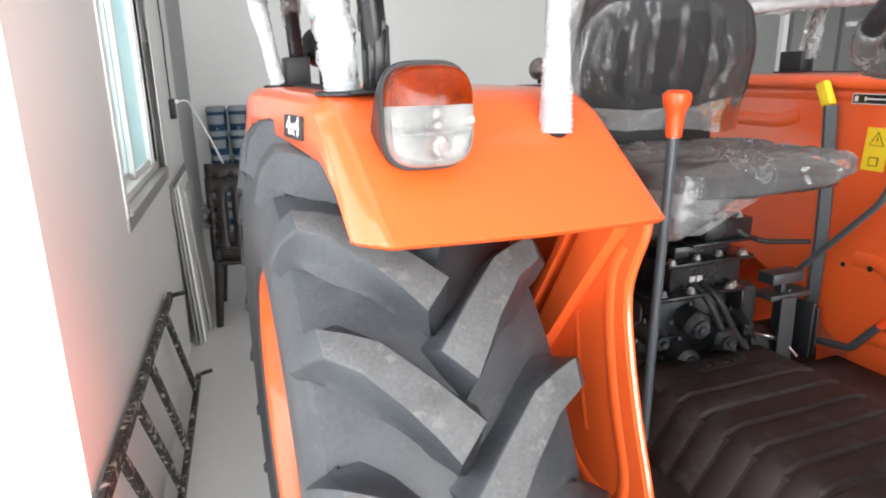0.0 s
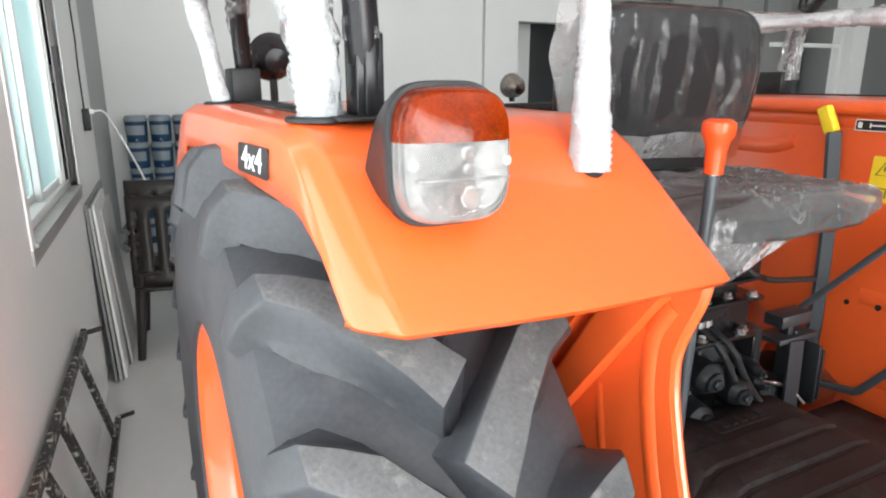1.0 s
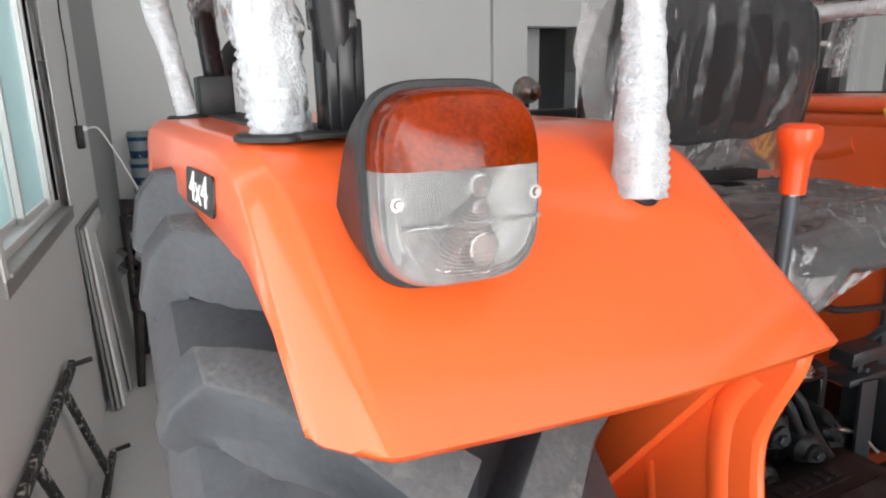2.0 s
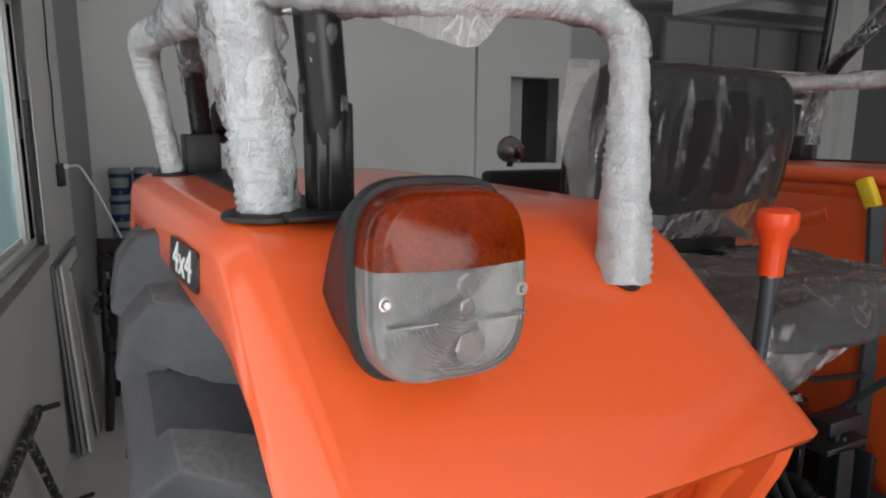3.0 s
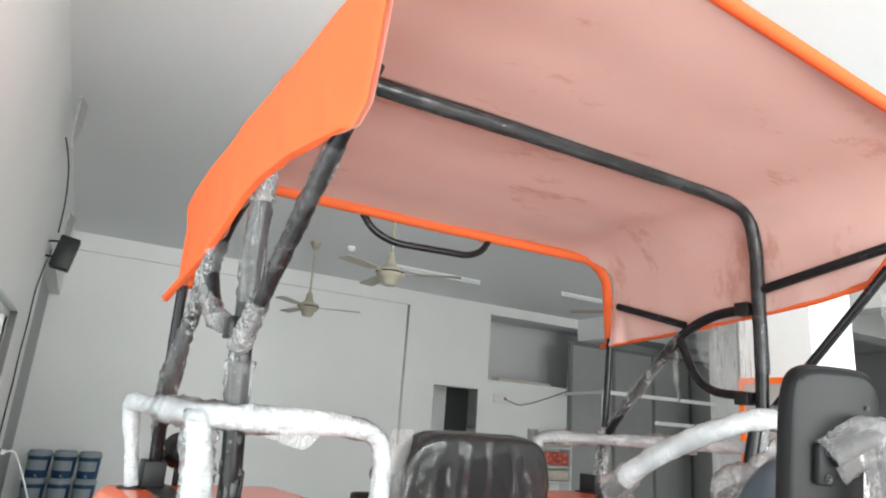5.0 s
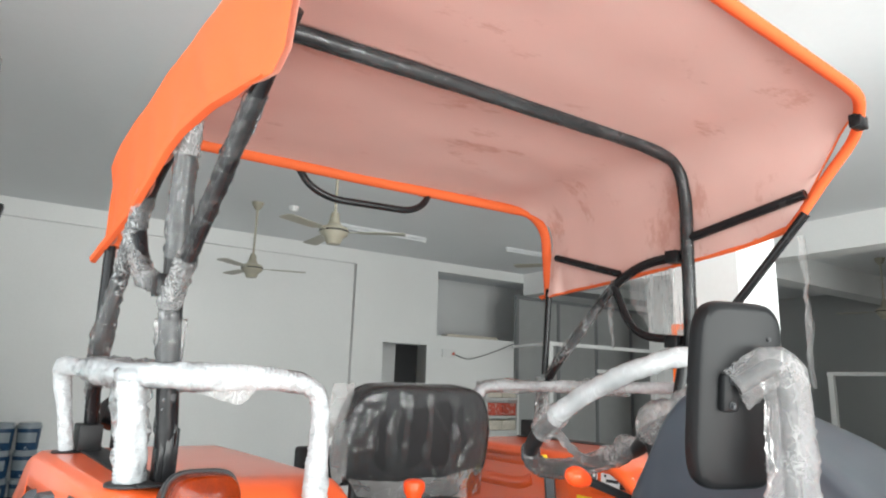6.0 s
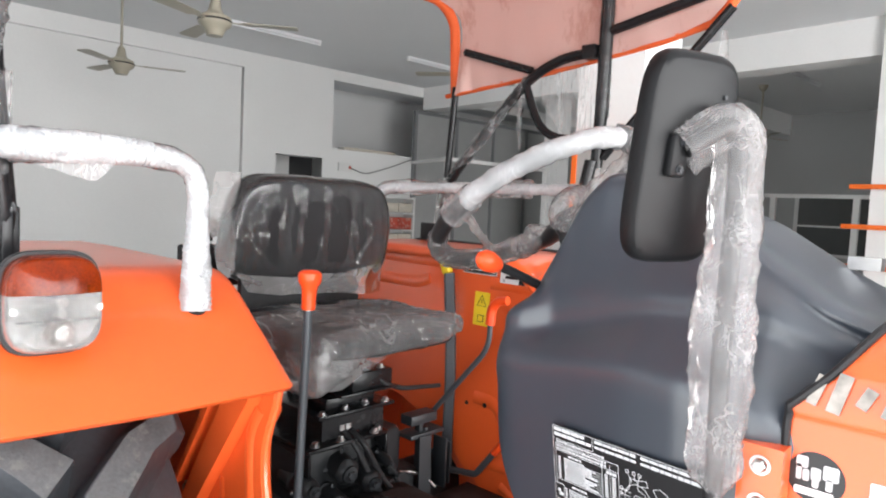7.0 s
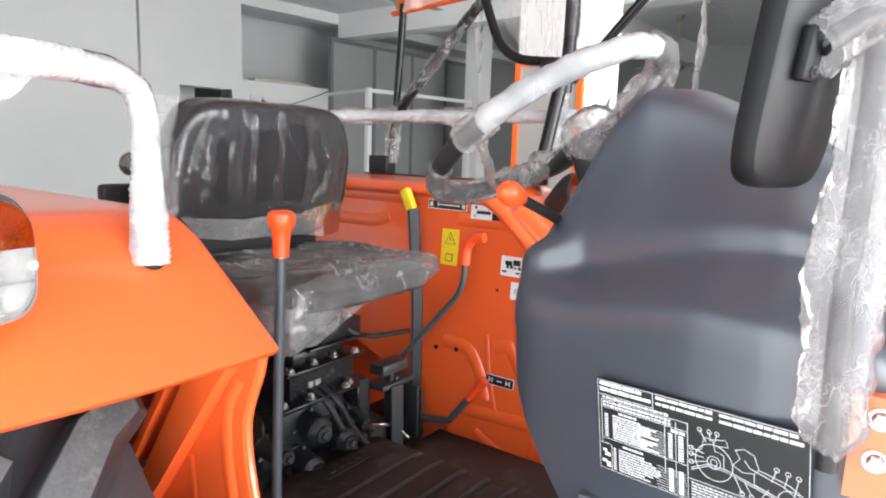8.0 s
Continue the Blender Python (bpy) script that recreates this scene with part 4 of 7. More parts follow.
def cloth(off, mat, name, label):
    rings = []
    for i in range(41):
        y = -0.545 + 1.30 * i / 40
        top = 2.466 - 0.010 * (y + 0.5) - (max(0, y - 0.02) / 0.73) ** 2 * 0.040 + 0.0012 * math.sin(i * 0.9)
        rear = max(0, (y - 0.55) / 0.2)
        halves = []
        for side in (-1, 1):
            half = []
            for k in range(9):
                half.append((0.60 * k / 8, top - 0.001 * math.cos(k)))
            low = low_edge(y, side)
            most = math.acos(min(1, max(0, 1 - (top - low) / 0.165)))
            for k in range(1, 9):
                a = most * k / 8
                half.append((0.60 + 0.20 * math.sin(a), top - 0.165 * (1 - math.cos(a))))
            z0 = half[-1][1]
            for k in range(1, 9):
                s = k / 8
                half.append((half[16][0] + 0.006 * math.sin(y * 40 + s * 3) * s - 0.03 * s * rear, z0 + (min(low, z0 - 0.001) - z0) * s))
            halves.append(half)
        row = [(-x, z) for x, z in halves[0][::-1]] + halves[1][1:]
        ring = []
        for x, z in row:
            z += 0.036 * min(0.8, max(-0.8, x)) * (1.0 if z > 2.30 else max(0.0, (z - 2.15) / 0.15))
            p = Vector((x, y - 0.13 * min(1, max(0, (abs(x) - 0.58) / 0.2)) ** 1.5 * rear, z))
            p += Vector(noise.noise_vector(p * 7)) * 0.003 + Vector(noise.noise_vector(p * 19)) * 0.0012
            flap = min(1, max(0, (abs(x) - 0.6) / 0.2))
            ring.append((p.x - math.copysign(min(1, abs(x) / 0.6), x) * off * 1.3, p.y, p.z - off * (1 - 1.6 * flap)))
        rings.append(ring)
    bm = bmesh.new()
    loft(bm, rings)
    return part(name, bm, mat, canopy, label, 70)


cloth(0.0, CLOTH, "canopy_cloth", "orange canvas")
cloth(0.007, LINING, "canopy_lining", "stained pale pink canvas underside")
bm = bmesh.new()
rear_run = rounded([(-0.780, 0.575, 2.02), (-0.780, 0.59, 2.22), (-0.71, 0.69, 2.355), (-0.60, 0.725, 2.382), (0, 0.735, 2.400), (0.62, 0.715, 2.416), (0.735, 0.685, 2.410), (0.790, 0.660, 2.34), (0.800, 0.650, 2.08)], 0.09)
tube(bm, rear_run, 0.019, 14)
part("rear_sleeve", bm, CLOTH, canopy, "orange canvas sleeve round the rear hoop")
bm = bmesh.new()
front_run = rounded([(-0.792, -0.528, 2.36), (-0.776, -0.534, 2.42), (-0.70, -0.545, 2.452), (-0.58, -0.548, 2.462), (0.58, -0.548, 2.462), (0.66, -0.545, 2.458), (0.785, -0.49, 2.41), (0.806, -0.38, 2.30), (0.806, -0.28, 2.172)], 0.06)
tube(bm, front_run, lambda f, w: 0.004 + 0.010 * min(1, f / 0.10), 12)
part("front_sleeve", bm, CLOTH, canopy, "orange canvas sleeve round the front hoop")
for s in (1, -1):
    bm = bmesh.new()
    tube(bm, [(s * 0.803, -0.40 + 1.10 * k / 40, low_edge(-0.40 + 1.10 * k / 40, s) + 0.004) for k in range(41)], lambda f, w: (0.006 if abs(math.cos(w)) > 0.7 else 0.010) * min(1, 0.2 + f / 0.12), 8)
    part("hem", bm, CLOTH, canopy)
    bm = bmesh.new()
    box(bm, s * 0.72 - 0.025, s * 0.72 + 0.025, -0.53, -0.50, 2.40, 2.435, 0.004)
    part("bracket", bm, BLACK, canopy)
bm = bmesh.new()
tube(bm, rounded([(-0.255, 0.745, 2.395), (-0.215, 0.735, 2.335), (-0.14, 0.725, 2.303), (0.16, 0.71, 2.315), (0.225, 0.72, 2.35), (0.262, 0.735, 2.405)], 0.05), 0.012, 12)
handle = part("grab_handle", bm, BLACK, canopy, "black bent grab handle")
for x0, x1 in ((-0.215, -0.185), (0.235, 0.275)):
    part("strap", boxes((x0, x1, 0.722, 0.768, 2.398, 2.446)), CLOTH, handle, "orange strap")


# ---- seat
seat = bpy.data.objects.new("driver_seat", None)
scene.collection.objects.link(seat)
seat.parent = tractor
tagged(seat, "dark vinyl driver seat still covered in clear plastic film")


def cushion(cx, cy, cz, w, d, h, rx, tufts, deep, n=5.0, taper=0.0):
    """A padded block with rounded edges and pressed channels; its front looks along -y."""
    bm = bmesh.new()
    bmesh.ops.create_cube(bm, size=2.0)
    bmesh.ops.subdivide_edges(bm, edges=bm.edges[:], cuts=30, use_grid_fill=True)
    for v in bm.verts:
        p = v.co
        k = (abs(p.x) ** n + abs(p.y) ** n + abs(p.z) ** n) ** (1 / n)
        q = p / k
        x, y, z = q.x * w / 2, q.y * d / 2, q.z * h / 2
        x *= 1.0 - taper * max(0.0, q.z) ** 1.6
        groove = max(0, math.cos(math.pi * tufts * q.x)) ** 24
        if q.y < 0.3:
            y += deep * groove * (1 - abs(q.z) ** 4)
            y -= deep * 0.8 * (1 - q.z ** 4) * (1 - q.x ** 4)
        v.co = (x, y, z)
    bmesh.ops.transform(bm, matrix=Matrix.Translation((cx, cy, cz)) @ Matrix.Rotation(radians(rx), 4, "X"), verts=bm.verts)
    return bm


part("backrest", cushion(-0.012, 0.368, 1.592, 0.462, 0.080, 0.246, 8, 5, 0.010, 7.0, 0.17), VINYL, seat, "padded dark backrest with pressed vertical channels", 80)
bm = cushion(0.01, 0.0, 0.0, 0.415, 0.048, 0.37, 0, 4, 0.006, 6.0)
bmesh.ops.transform(bm, matrix=Matrix.Translation((0, 0.225, 1.362)) @ Matrix.Rotation(radians(-86), 4, "X"), verts=bm.verts)
part("seat_cushion", bm, VINYL, seat, "padded dark seat cushion", 80)
bm = boxes((-0.15, 0.03, 0.21, 0.42, 1.255, 1.325))
box(bm, -0.19, 0.17, 0.392, 0.412, 1.30, 1.52, 0.005)
part("seat_pan", bm, SATIN, seat, "black steel seat pan")


def film_bag(cx, cy, cz, w, d, h, rx, seed, amount=0.016, n=3.2, skirt=None, pleats=(), cuts=26):
    bm = bmesh.new()
    bmesh.ops.create_cube(bm, size=2.0)
    bmesh.ops.subdivide_edges(bm, edges=bm.edges[:], cuts=cuts, use_grid_fill=True)
    for v in bm.verts:
        p = v.co
        k = (abs(p.x) ** n + abs(p.y) ** n + abs(p.z) ** n) ** (1 / n)
        q = p / k
        v.co = (q.x * w / 2, q.y * d / 2, q.z * h / 2)
        if q.y < 0:
            for x0, slant, z0, long, high in pleats:
                off = (v.co.x - x0 - slant * v.co.z) / 0.0055
                v.co.y -= high * math.exp(-off * off) * math.exp(-((v.co.z - z0) / long) ** 4)
        if skirt:
            skirt(v)
    crumple(bm, amount, 11, seed)
    bmesh.ops.transform(bm, matrix=Matrix.Translation((cx, cy, cz)) @ Matrix.Rotation(radians(rx), 4, "X"), verts=bm.verts)
    return bm


def tight(v):
    if v.co.z > 0:
        v.co.x *= 1.0 - 0.19 * (v.co.z / 0.128) ** 1.6


def pulled(v):
    """The bag over the cushion: drawn to a point at one corner, slack at the other."""
    p = v.co
    k = max(0.0, (p.x - 0.13) / 0.11) * max(0.0, (-p.y - 0.02) / 0.18)
    if k > 0:
        p.x += 0.035 * k
        p.z = p.z * (1 - 0.75 * min(1, k)) + 0.012 * min(1, k)
    if p.x < -0.10 and p.y < 0.02:
        p.z -= (0.075 if p.z < 0 else 0.006) * min(1, (-p.x - 0.10) / 0.1) * min(1, (0.02 - p.y) / 0.1)
    if p.y > 0.08:
        p.z -= 0.012 * (p.y - 0.08) / 0.12


def film_sheet(rows, seed, mat, label, n=36):
    """A loose sheet of film between two edges, each a polyline."""
    bm = bmesh.new()
    top, low = (resample(r, sum((Vector(q) - Vector(p)).length for p, q in zip(r, r[1:])) / n)[:n] for r in rows)
    loft(bm, [[a.lerp(b, k / 10) for k in range(11)] for a, b in zip(top, low)])
    crease(crumple(bm, 0.005, 12, seed), 0.0012, 16, seed)
    part("loose_film", bm, mat, seat, label, 80)


bm = film_bag(-0.012, 0.368, 1.592, 0.474, 0.092, 0.256, 8, 1.0, 0.0012, 7.0, tight,
              ((-0.115, -0.02, 0.0, 0.06, 0.007), (-0.062, -0.05, 0.015, 0.075, 0.012), (-0.066, 0.0, -0.05, 0.03, 0.006), (0.012, -0.03, -0.005, 0.12, 0.013), (0.075, -0.75, 0.035, 0.04, 0.012), (0.105, -0.2, -0.01, 0.03, 0.010), (0.150, -0.15, 0.0, 0.035, 0.011), (0.165, 0.45, -0.05, 0.045, 0.009), (-0.195, 0.05, -0.01, 0.07, 0.012), (-0.165, 0.1, -0.05, 0.05, 0.008)), 130)
part("backrest_film", crease(bm, 0.0009, 9, 1.0, (1.6, 1, 0.4)), FILM_THIN, seat, "clear creased film bag over the backrest", 80)
film_sheet([[(-0.238, 0.335, 1.490), (-0.10, 0.318, 1.478), (0.05, 0.318, 1.478), (0.216, 0.345, 1.500)], [(-0.200, 0.345, 1.446), (-0.10, 0.335, 1.432), (0.05, 0.335, 1.428), (0.15, 0.345, 1.415), (0.236, 0.372, 1.414)]], 3.0, FILM_LOOSE, "loose lower edge of the film bag")
film_sheet([[(-0.205, 0.372, 1.715), (-0.236, 0.342, 1.62), (-0.240, 0.335, 1.49)], [(-0.272, 0.372, 1.718), (-0.300, 0.352, 1.62), (-0.262, 0.345, 1.45)]], 8.0, FILM_LOOSE, "loose side edge of the film bag")
bm = film_bag(0.005, 0.235, 1.362, 0.462, 0.395, 0.068, 0, 2.0, 0.004, 6.0, pulled, (), 110)
for v in bm.verts:     # long folds drawn towards the gathered corner
    if v.co.z > 1.365:
        way = math.atan2(v.co.y - 0.03, 0.29 - v.co.x)
        away = math.hypot(v.co.y - 0.03, 0.29 - v.co.x)
        fold_line = noise.noise(Vector((way * 9, away * 3.5, 1.3)))
        v.co.z += 0.010 * max(0.0, 1 - abs(fold_line) * 7) * min(1, away / 0.1)
part("cushion_film", crease(bm, 0.0040, 10, 2.0, (0.8, 1.2, 1.2)), FILM, seat, "clear creased film bag over the cushion", 80)
film_sheet([[(-0.215, 0.16, 1.345), (-0.20, 0.062, 1.345), (-0.10, 0.050, 1.345), (0.0, 0.048, 1.345)], [(-0.190, 0.16, 1.285), (-0.172, 0.085, 1.260), (-0.125, 0.075, 1.262), (-0.02, 0.052, 1.325)]], 5.0, FILM_LOOSE, "slack corner of the film hanging below the cushion")


# ---- dash cowl and bonnet
def cowl_row(y):
    keys = [  # y, half width, crease height, top half width, top height, bottom height
        (-0.322, 0.05, 1.455, 0.03, 1.474, 1.40), (-0.335, 0.11, 1.463, 0.05, 1.492, 1.36), (-0.360, 0.160, 1.475, 0.07, 1.527, 1.31), (-0.387, 0.178, 1.482, 0.08, 1.565, 1.26), (-0.410, 0.185, 1.484, 0.085, 1.600, 1.225), (-0.46, 0.195, 1.493, 0.09, 1.690, 1.16),
        (-0.50, 0.205, 1.502, 0.095, 1.727, 1.12), (-0.56, 0.222, 1.521, 0.10, 1.722, 1.09), (-0.62, 0.240, 1.537, 0.11, 1.697, 1.08), (-0.70, 0.258, 1.545, 0.13, 1.660, 1.08), (-0.78, 0.258, 1.535, 0.15, 1.608, 1.08), (-0.82, 0.236, 1.515, 0.16, 1.584, 1.08), (-0.86, 0.218, 1.50, 0.15, 1.566, 1.08), (-0.90, 0.210, 1.49, 0.14, 1.556, 1.08)]
    for a, b in zip(keys, keys[1:]):
        if y >= b[0]:
            s = (y - a[0]) / (b[0] - a[0])
            return [p + (q - p) * s for p, q in zip(a, b)]
    return list(keys[-1])


rings = []
for i in range(52):
    y = -0.322 - 0.578 * i / 51
    _, w, sh, tw, top, low = cowl_row(y)
    deep = min(1, max(0, (-0.32 - y) / 0.12))
    dip, bulge = 0.062 * deep, sh - 0.048 - 0.022 * min(1, max(0, (-0.5 - y) / 0.2))
    half = [(w * 0.90, low), (w * 0.93, low + (bulge - low) * 0.35), (w * 0.955, low + (bulge - low) * 0.68), (w * 0.985, bulge - 0.028), (w, bulge - 0.006), (w - dip * 0.35, bulge + 0.016), (w - dip * 0.95, sh - 0.014), (w - dip * 1.1, sh + 0.002), (w - dip * 1.0, sh + 0.016)]
    sh = min(sh + 0.028, top - 0.012)
    for k in range(1, 7):
        s = k / 6
        half.append((w - dip * 1.05 + (tw - w + dip * 1.05) * s - 0.010 * math.sin(math.pi * s), sh + (max(top - 0.02, sh + 0.002) - sh) * s))
    half += [(tw * 0.93, top - 0.007), (tw * 0.7, top), (0.0, top + 0.003)]
    rings.append([(-x, y, z) for x, z in half] + [(x, y, z) for x, z in half[-2::-1]])
bm = bmesh.new()
loft(bm, rings)
bm.faces.new([v for v in bm.verts][: len(rings[0])])
cowl = part("dash_cowl", bm, COWL, tractor, "smooth dark grey moulded dash cowl", 70)
sub = cowl.modifiers.new("smooth", "SUBSURF")
sub.levels = sub.render_levels = 1


def bonnet_row(y):
    drop = max(0, (-1.6 - y)) * 0.18
    half = [(0.225, 1.02), (0.232, 1.20), (0.234, 1.455), (0.229, 1.462), (0.231, 1.470), (0.222, 1.507 - drop * 0.5), (0.205, 1.533 - drop), (0.17, 1.553 - drop), (0.12, 1.564 - drop), (0.0, 1.571 - drop)]
    sweep = 0.075 * max(0, min(1, (y + 1.1) / 0.25))
    return [(-x, y - sweep * max(0, (z - 1.47) / 0.1) ** 0.8, z) for x, z in half] + [(x, y - sweep * max(0, (z - 1.47) / 0.1) ** 0.8, z) for x, z in half[-2::-1]]


bm = bmesh.new()
rows = [bonnet_row(y) for y in (-0.812, -0.816, -0.83, -0.9, -1.1, -1.4, -1.7, -1.95, -2.05)]
loft(bm, rows)
vs = list(bm.verts)
bm.faces.new(vs[-len(rows[0]):])
bonnet = part("bonnet", bm, ORANGE, tractor, "glossy orange bonnet with a side crease", 40)
bm = bmesh.new()
tube(bm, [(x * 1.012, yy, z + 0.001) for x, yy, z in bonnet_row(-0.812)], 0.0045, 8)
part("edge_seal", bm, SATIN, bonnet, "black rubber edge seal")
# bright strokes of the maker's mark, as plain shapes
slope = facing((-0.2285, -0.868, 1.489), (0, -1, 0), (0.009, 0, 0.037))


def stroke(a, b, w, name="mark_stroke", mat=CHROME, base=slope, thick=0.003):
    d = Vector(b) - Vector(a)
    nrm = Vector((-d.y, d.x)).normalized() * w / 2
    pts = [(a[0] - nrm.x, a[1] - nrm.y), (b[0] - nrm.x, b[1] - nrm.y), (b[0] + nrm.x, b[1] + nrm.y), (a[0] + nrm.x, a[1] + nrm.y)]
    part(name, prism(bmesh.new(), pts, thick, base), mat, bonnet)


for x, tall, w in ((-0.032, 0.031, 0.010), (-0.012, 0.040, 0.013), (0.011, 0.020, 0.011), (0.034, 0.032, 0.013), (0.060, 0.034, 0.011), (0.080, 0.038, 0.010), (0.106, 0.040, 0.011), (0.126, 0.034, 0.010), (0.160, 0.038, 0.011), (0.182, 0.034, 0.010)):
    a, b = (x - 0.0045, -tall / 2 + 0.003), (x + 0.0045, tall / 2 + 0.003)
    stroke(a, b, w, mat=LAMPMETAL)
bm = bmesh.new()
lathe(bm, [(0.0265, 0), (0.0265, 0.001), (0.0005, 0.0012)], facing((-0.2335, -0.842, 1.403), (0, -1, 0), (0, 0, 1)), 40)
decal = part("round_decal", bm, STICKER_BLACK, bonnet, "round black decal with grey shapes")
dm = facing((-0.2348, -0.842, 1.403), (0, -1, 0), (0, 0, 1))
for x, z, w, h in ((-0.013, 0.014, 0.011, 0.012), (-0.0155, 0.003, 0.005, 0.016), (-0.009, 0.001, 0.006, 0.012), (0.0, 0.004, 0.009, 0.013), (0.0, -0.006, 0.006, 0.008), (0.0135, 0.008, 0.014, 0.015), (0.0125, -0.004, 0.006, 0.012), (0.0155, -0.019, 0.004, 0.012)):
    part("decal_shape", plate(w, h, 0.0006, dm @ Matrix.Translation((x, z, 0)), 0.002), STICKER_GREY, decal)
part("decal_bar", plate(0.036, 0.0075, 0.0006, dm @ Matrix.Translation((-0.001, -0.0155, 0.0002)), 0.002), STICKER_WHITE, decal)
for x, z, w, h in ((0.055, 0.002, 0.016, 0.018), (0.078, 0.002, 0.020, 0.018), (0.105, 0.002, 0.022, 0.018), (0.07, -0.018, 0.05, 0.005), (0.12, -0.018, 0.03, 0.005)):
    part("printed_bar", plate(w, h, 0.0006, dm @ Matrix.Translation((x, z, 0)), 0.002), STICKER_WHITE, bonnet)

# controls chart on the cowl's side, follows its curve
CW, CH = 0.2425, 0.118
cm = facing((-0.2345, -0.6335, 1.3155), (-0.054, -0.236, 0.015), (-0.10, -0.025, 0.995))
chart = part("control_chart", plate(CW, CH, 0.0015, cm, 0.003), STICKER_BLACK, cowl, "black sticker chart with fine grey lines and bars")
rnd = random.Random(5)


def mark(bm, fx, fy, w, h):
    """A flat printed mark on the chart: centre as shares across and down, size in metres."""
    x, y = (fx - 0.5) * CW, (0.5 - fy) * CH
    p = [bm.verts.new(cm @ Vector((x + a * w / 2, y + b * h / 2, 0.0018))) for a, b in ((-1, -1), (1, -1), (1, 1), (-1, 1))]
    bm.faces.new(p)


def words(bm, f0, f1, fy, h, least=0.0022, most=0.0075, gap=0.0011):
    x = f0 * CW
    while x < f1 * CW - least:
        w = min(rnd.uniform(least, most), f1 * CW - x)
        mark(bm, (x + w / 2) / CW, fy, w, h * rnd.uniform(0.8, 1.05))
        x += w + gap


ruling, printing, bold = bmesh.new(), bmesh.new(), bmesh.new()
for fx, fy, w, h in ((0.5, 0.012, 0.99, 0), (0.5, 0.988, 0.99, 0), (0.005, 0.5, 0, 0.98), (0.995, 0.5, 0, 0.98), (0.16, 0.165, 0.31, 0), (0.31, 0.09, 0, 0.15), (0.255, 0.215, 0.46, 0), (0.483, 0.6, 0, 0.77), (0.022, 0.46, 0, 0.5), (0.37, 0.52, 0, 0.56),
                     (0.425, 0.52, 0, 0.56), (0.04, 0.70, 0.07, 0), (0.075, 0.85, 0, 0.28), (0.255, 0.64, 0.46, 0), (0.74, 0.755, 0.51, 0), (0.255, 0.30, 0.46, 0)):
    mark(ruling, fx, fy, max(0.0008, w * CW), max(0.0008, h * CH))
for fy in (0.045, 0.105):
    words(bold, 0.015, 0.28 if fy < 0.1 else 0.30, fy, 0.0050, 0.008, 0.018)
    words(bold, 0.325, 0.60, fy, 0.0040, 0.006, 0.014)
    words(bold, 0.63, 0.975, fy, 0.0040, 0.006, 0.014)
for fy in (0.19, 0.24, 0.275):
    words(printing, 0.03, 0.40, fy, 0.0030)
words(printing, 0.12, 0.22, 0.335, 0.0030)
words(printing, 0.40, 0.47, 0.335, 0.0044)
for k in range(10):
    fy = 0.375 + 0.0265 * k
    words(printing, 0.085, 0.24 + 0.10 * abs(math.sin(k * 1.9)), fy, 0.0024, gap=0.0007)
    mark(ruling, 0.30, fy + 0.012, 0.14 * CW, 0.0006)
    mark(printing, 0.398, fy, 0.0055, 0.0022)
    mark(printing, 0.450, fy, 0.0065, 0.0022)
    mark(printing, 0.048, fy, 0.0050, 0.0022)
words(printing, 0.14, 0.26, 0.685, 0.0030)
for k in range(9):
    fy = 0.735 + 0.0275 * k
    words(printing, 0.115, 0.26 + 0.09 * abs(math.sin(k * 2.7)), fy, 0.0024, gap=0.0007)
    mark(ruling, 0.40, fy + 0.012, 0.15 * CW, 0.0006)
    mark(printing, 0.092, fy, 0.0040, 0.0022)
    mark(printing, 0.40, fy, 0.0060, 0.0022)
    mark(printing, 0.45, fy, 0.0060, 0.0022)
for fx, fy, w, h in ((0.035, 0.78, 0.006, 0.004), (0.05, 0.82, 0.008, 0.005), (0.03, 0.90, 0.007, 0.004), (0.055, 0.93, 0.006, 0.007)):
    mark(bold, fx, fy, w, h)
for k in range(7):
    words(printing, 0.50, 0.76 + 0.05 * math.sin(k * 3), 0.79 + 0.03 * k, 0.0022)
    mark(ruling, 0.90, 0.80 + 0.03 * k, 0.16 * CW, 0.0006)
tagged(part("ruling", ruling, STICKER_GREY, chart), "fine pale ruled lines", kind="stuff")
tagged(part("printing", printing, STICKER_GREY, chart), "rows of pale printed bars", kind="stuff")
tagged(part("heading", bold, STICKER_GREY, chart), "bolder pale printed bars", kind="stuff")


def chart_curve(pts, r=0.00042):
    bm = bmesh.new()
    tube(bm, [cm @ Vector(((a - 0.5) * CW, (0.5 - b) * CH, 0.0018)) for a, b in pts], r, 5)
    part("drawn_line", bm, STICKER_GREY, chart)


def ring_of(cx, cy, r, n=24, flat=1.0):
    return [(cx + r * math.cos(2 * math.pi * k / n), cy + flat * r * 2.05 * math.sin(2 * math.pi * k / n)) for k in range(n + 1)]


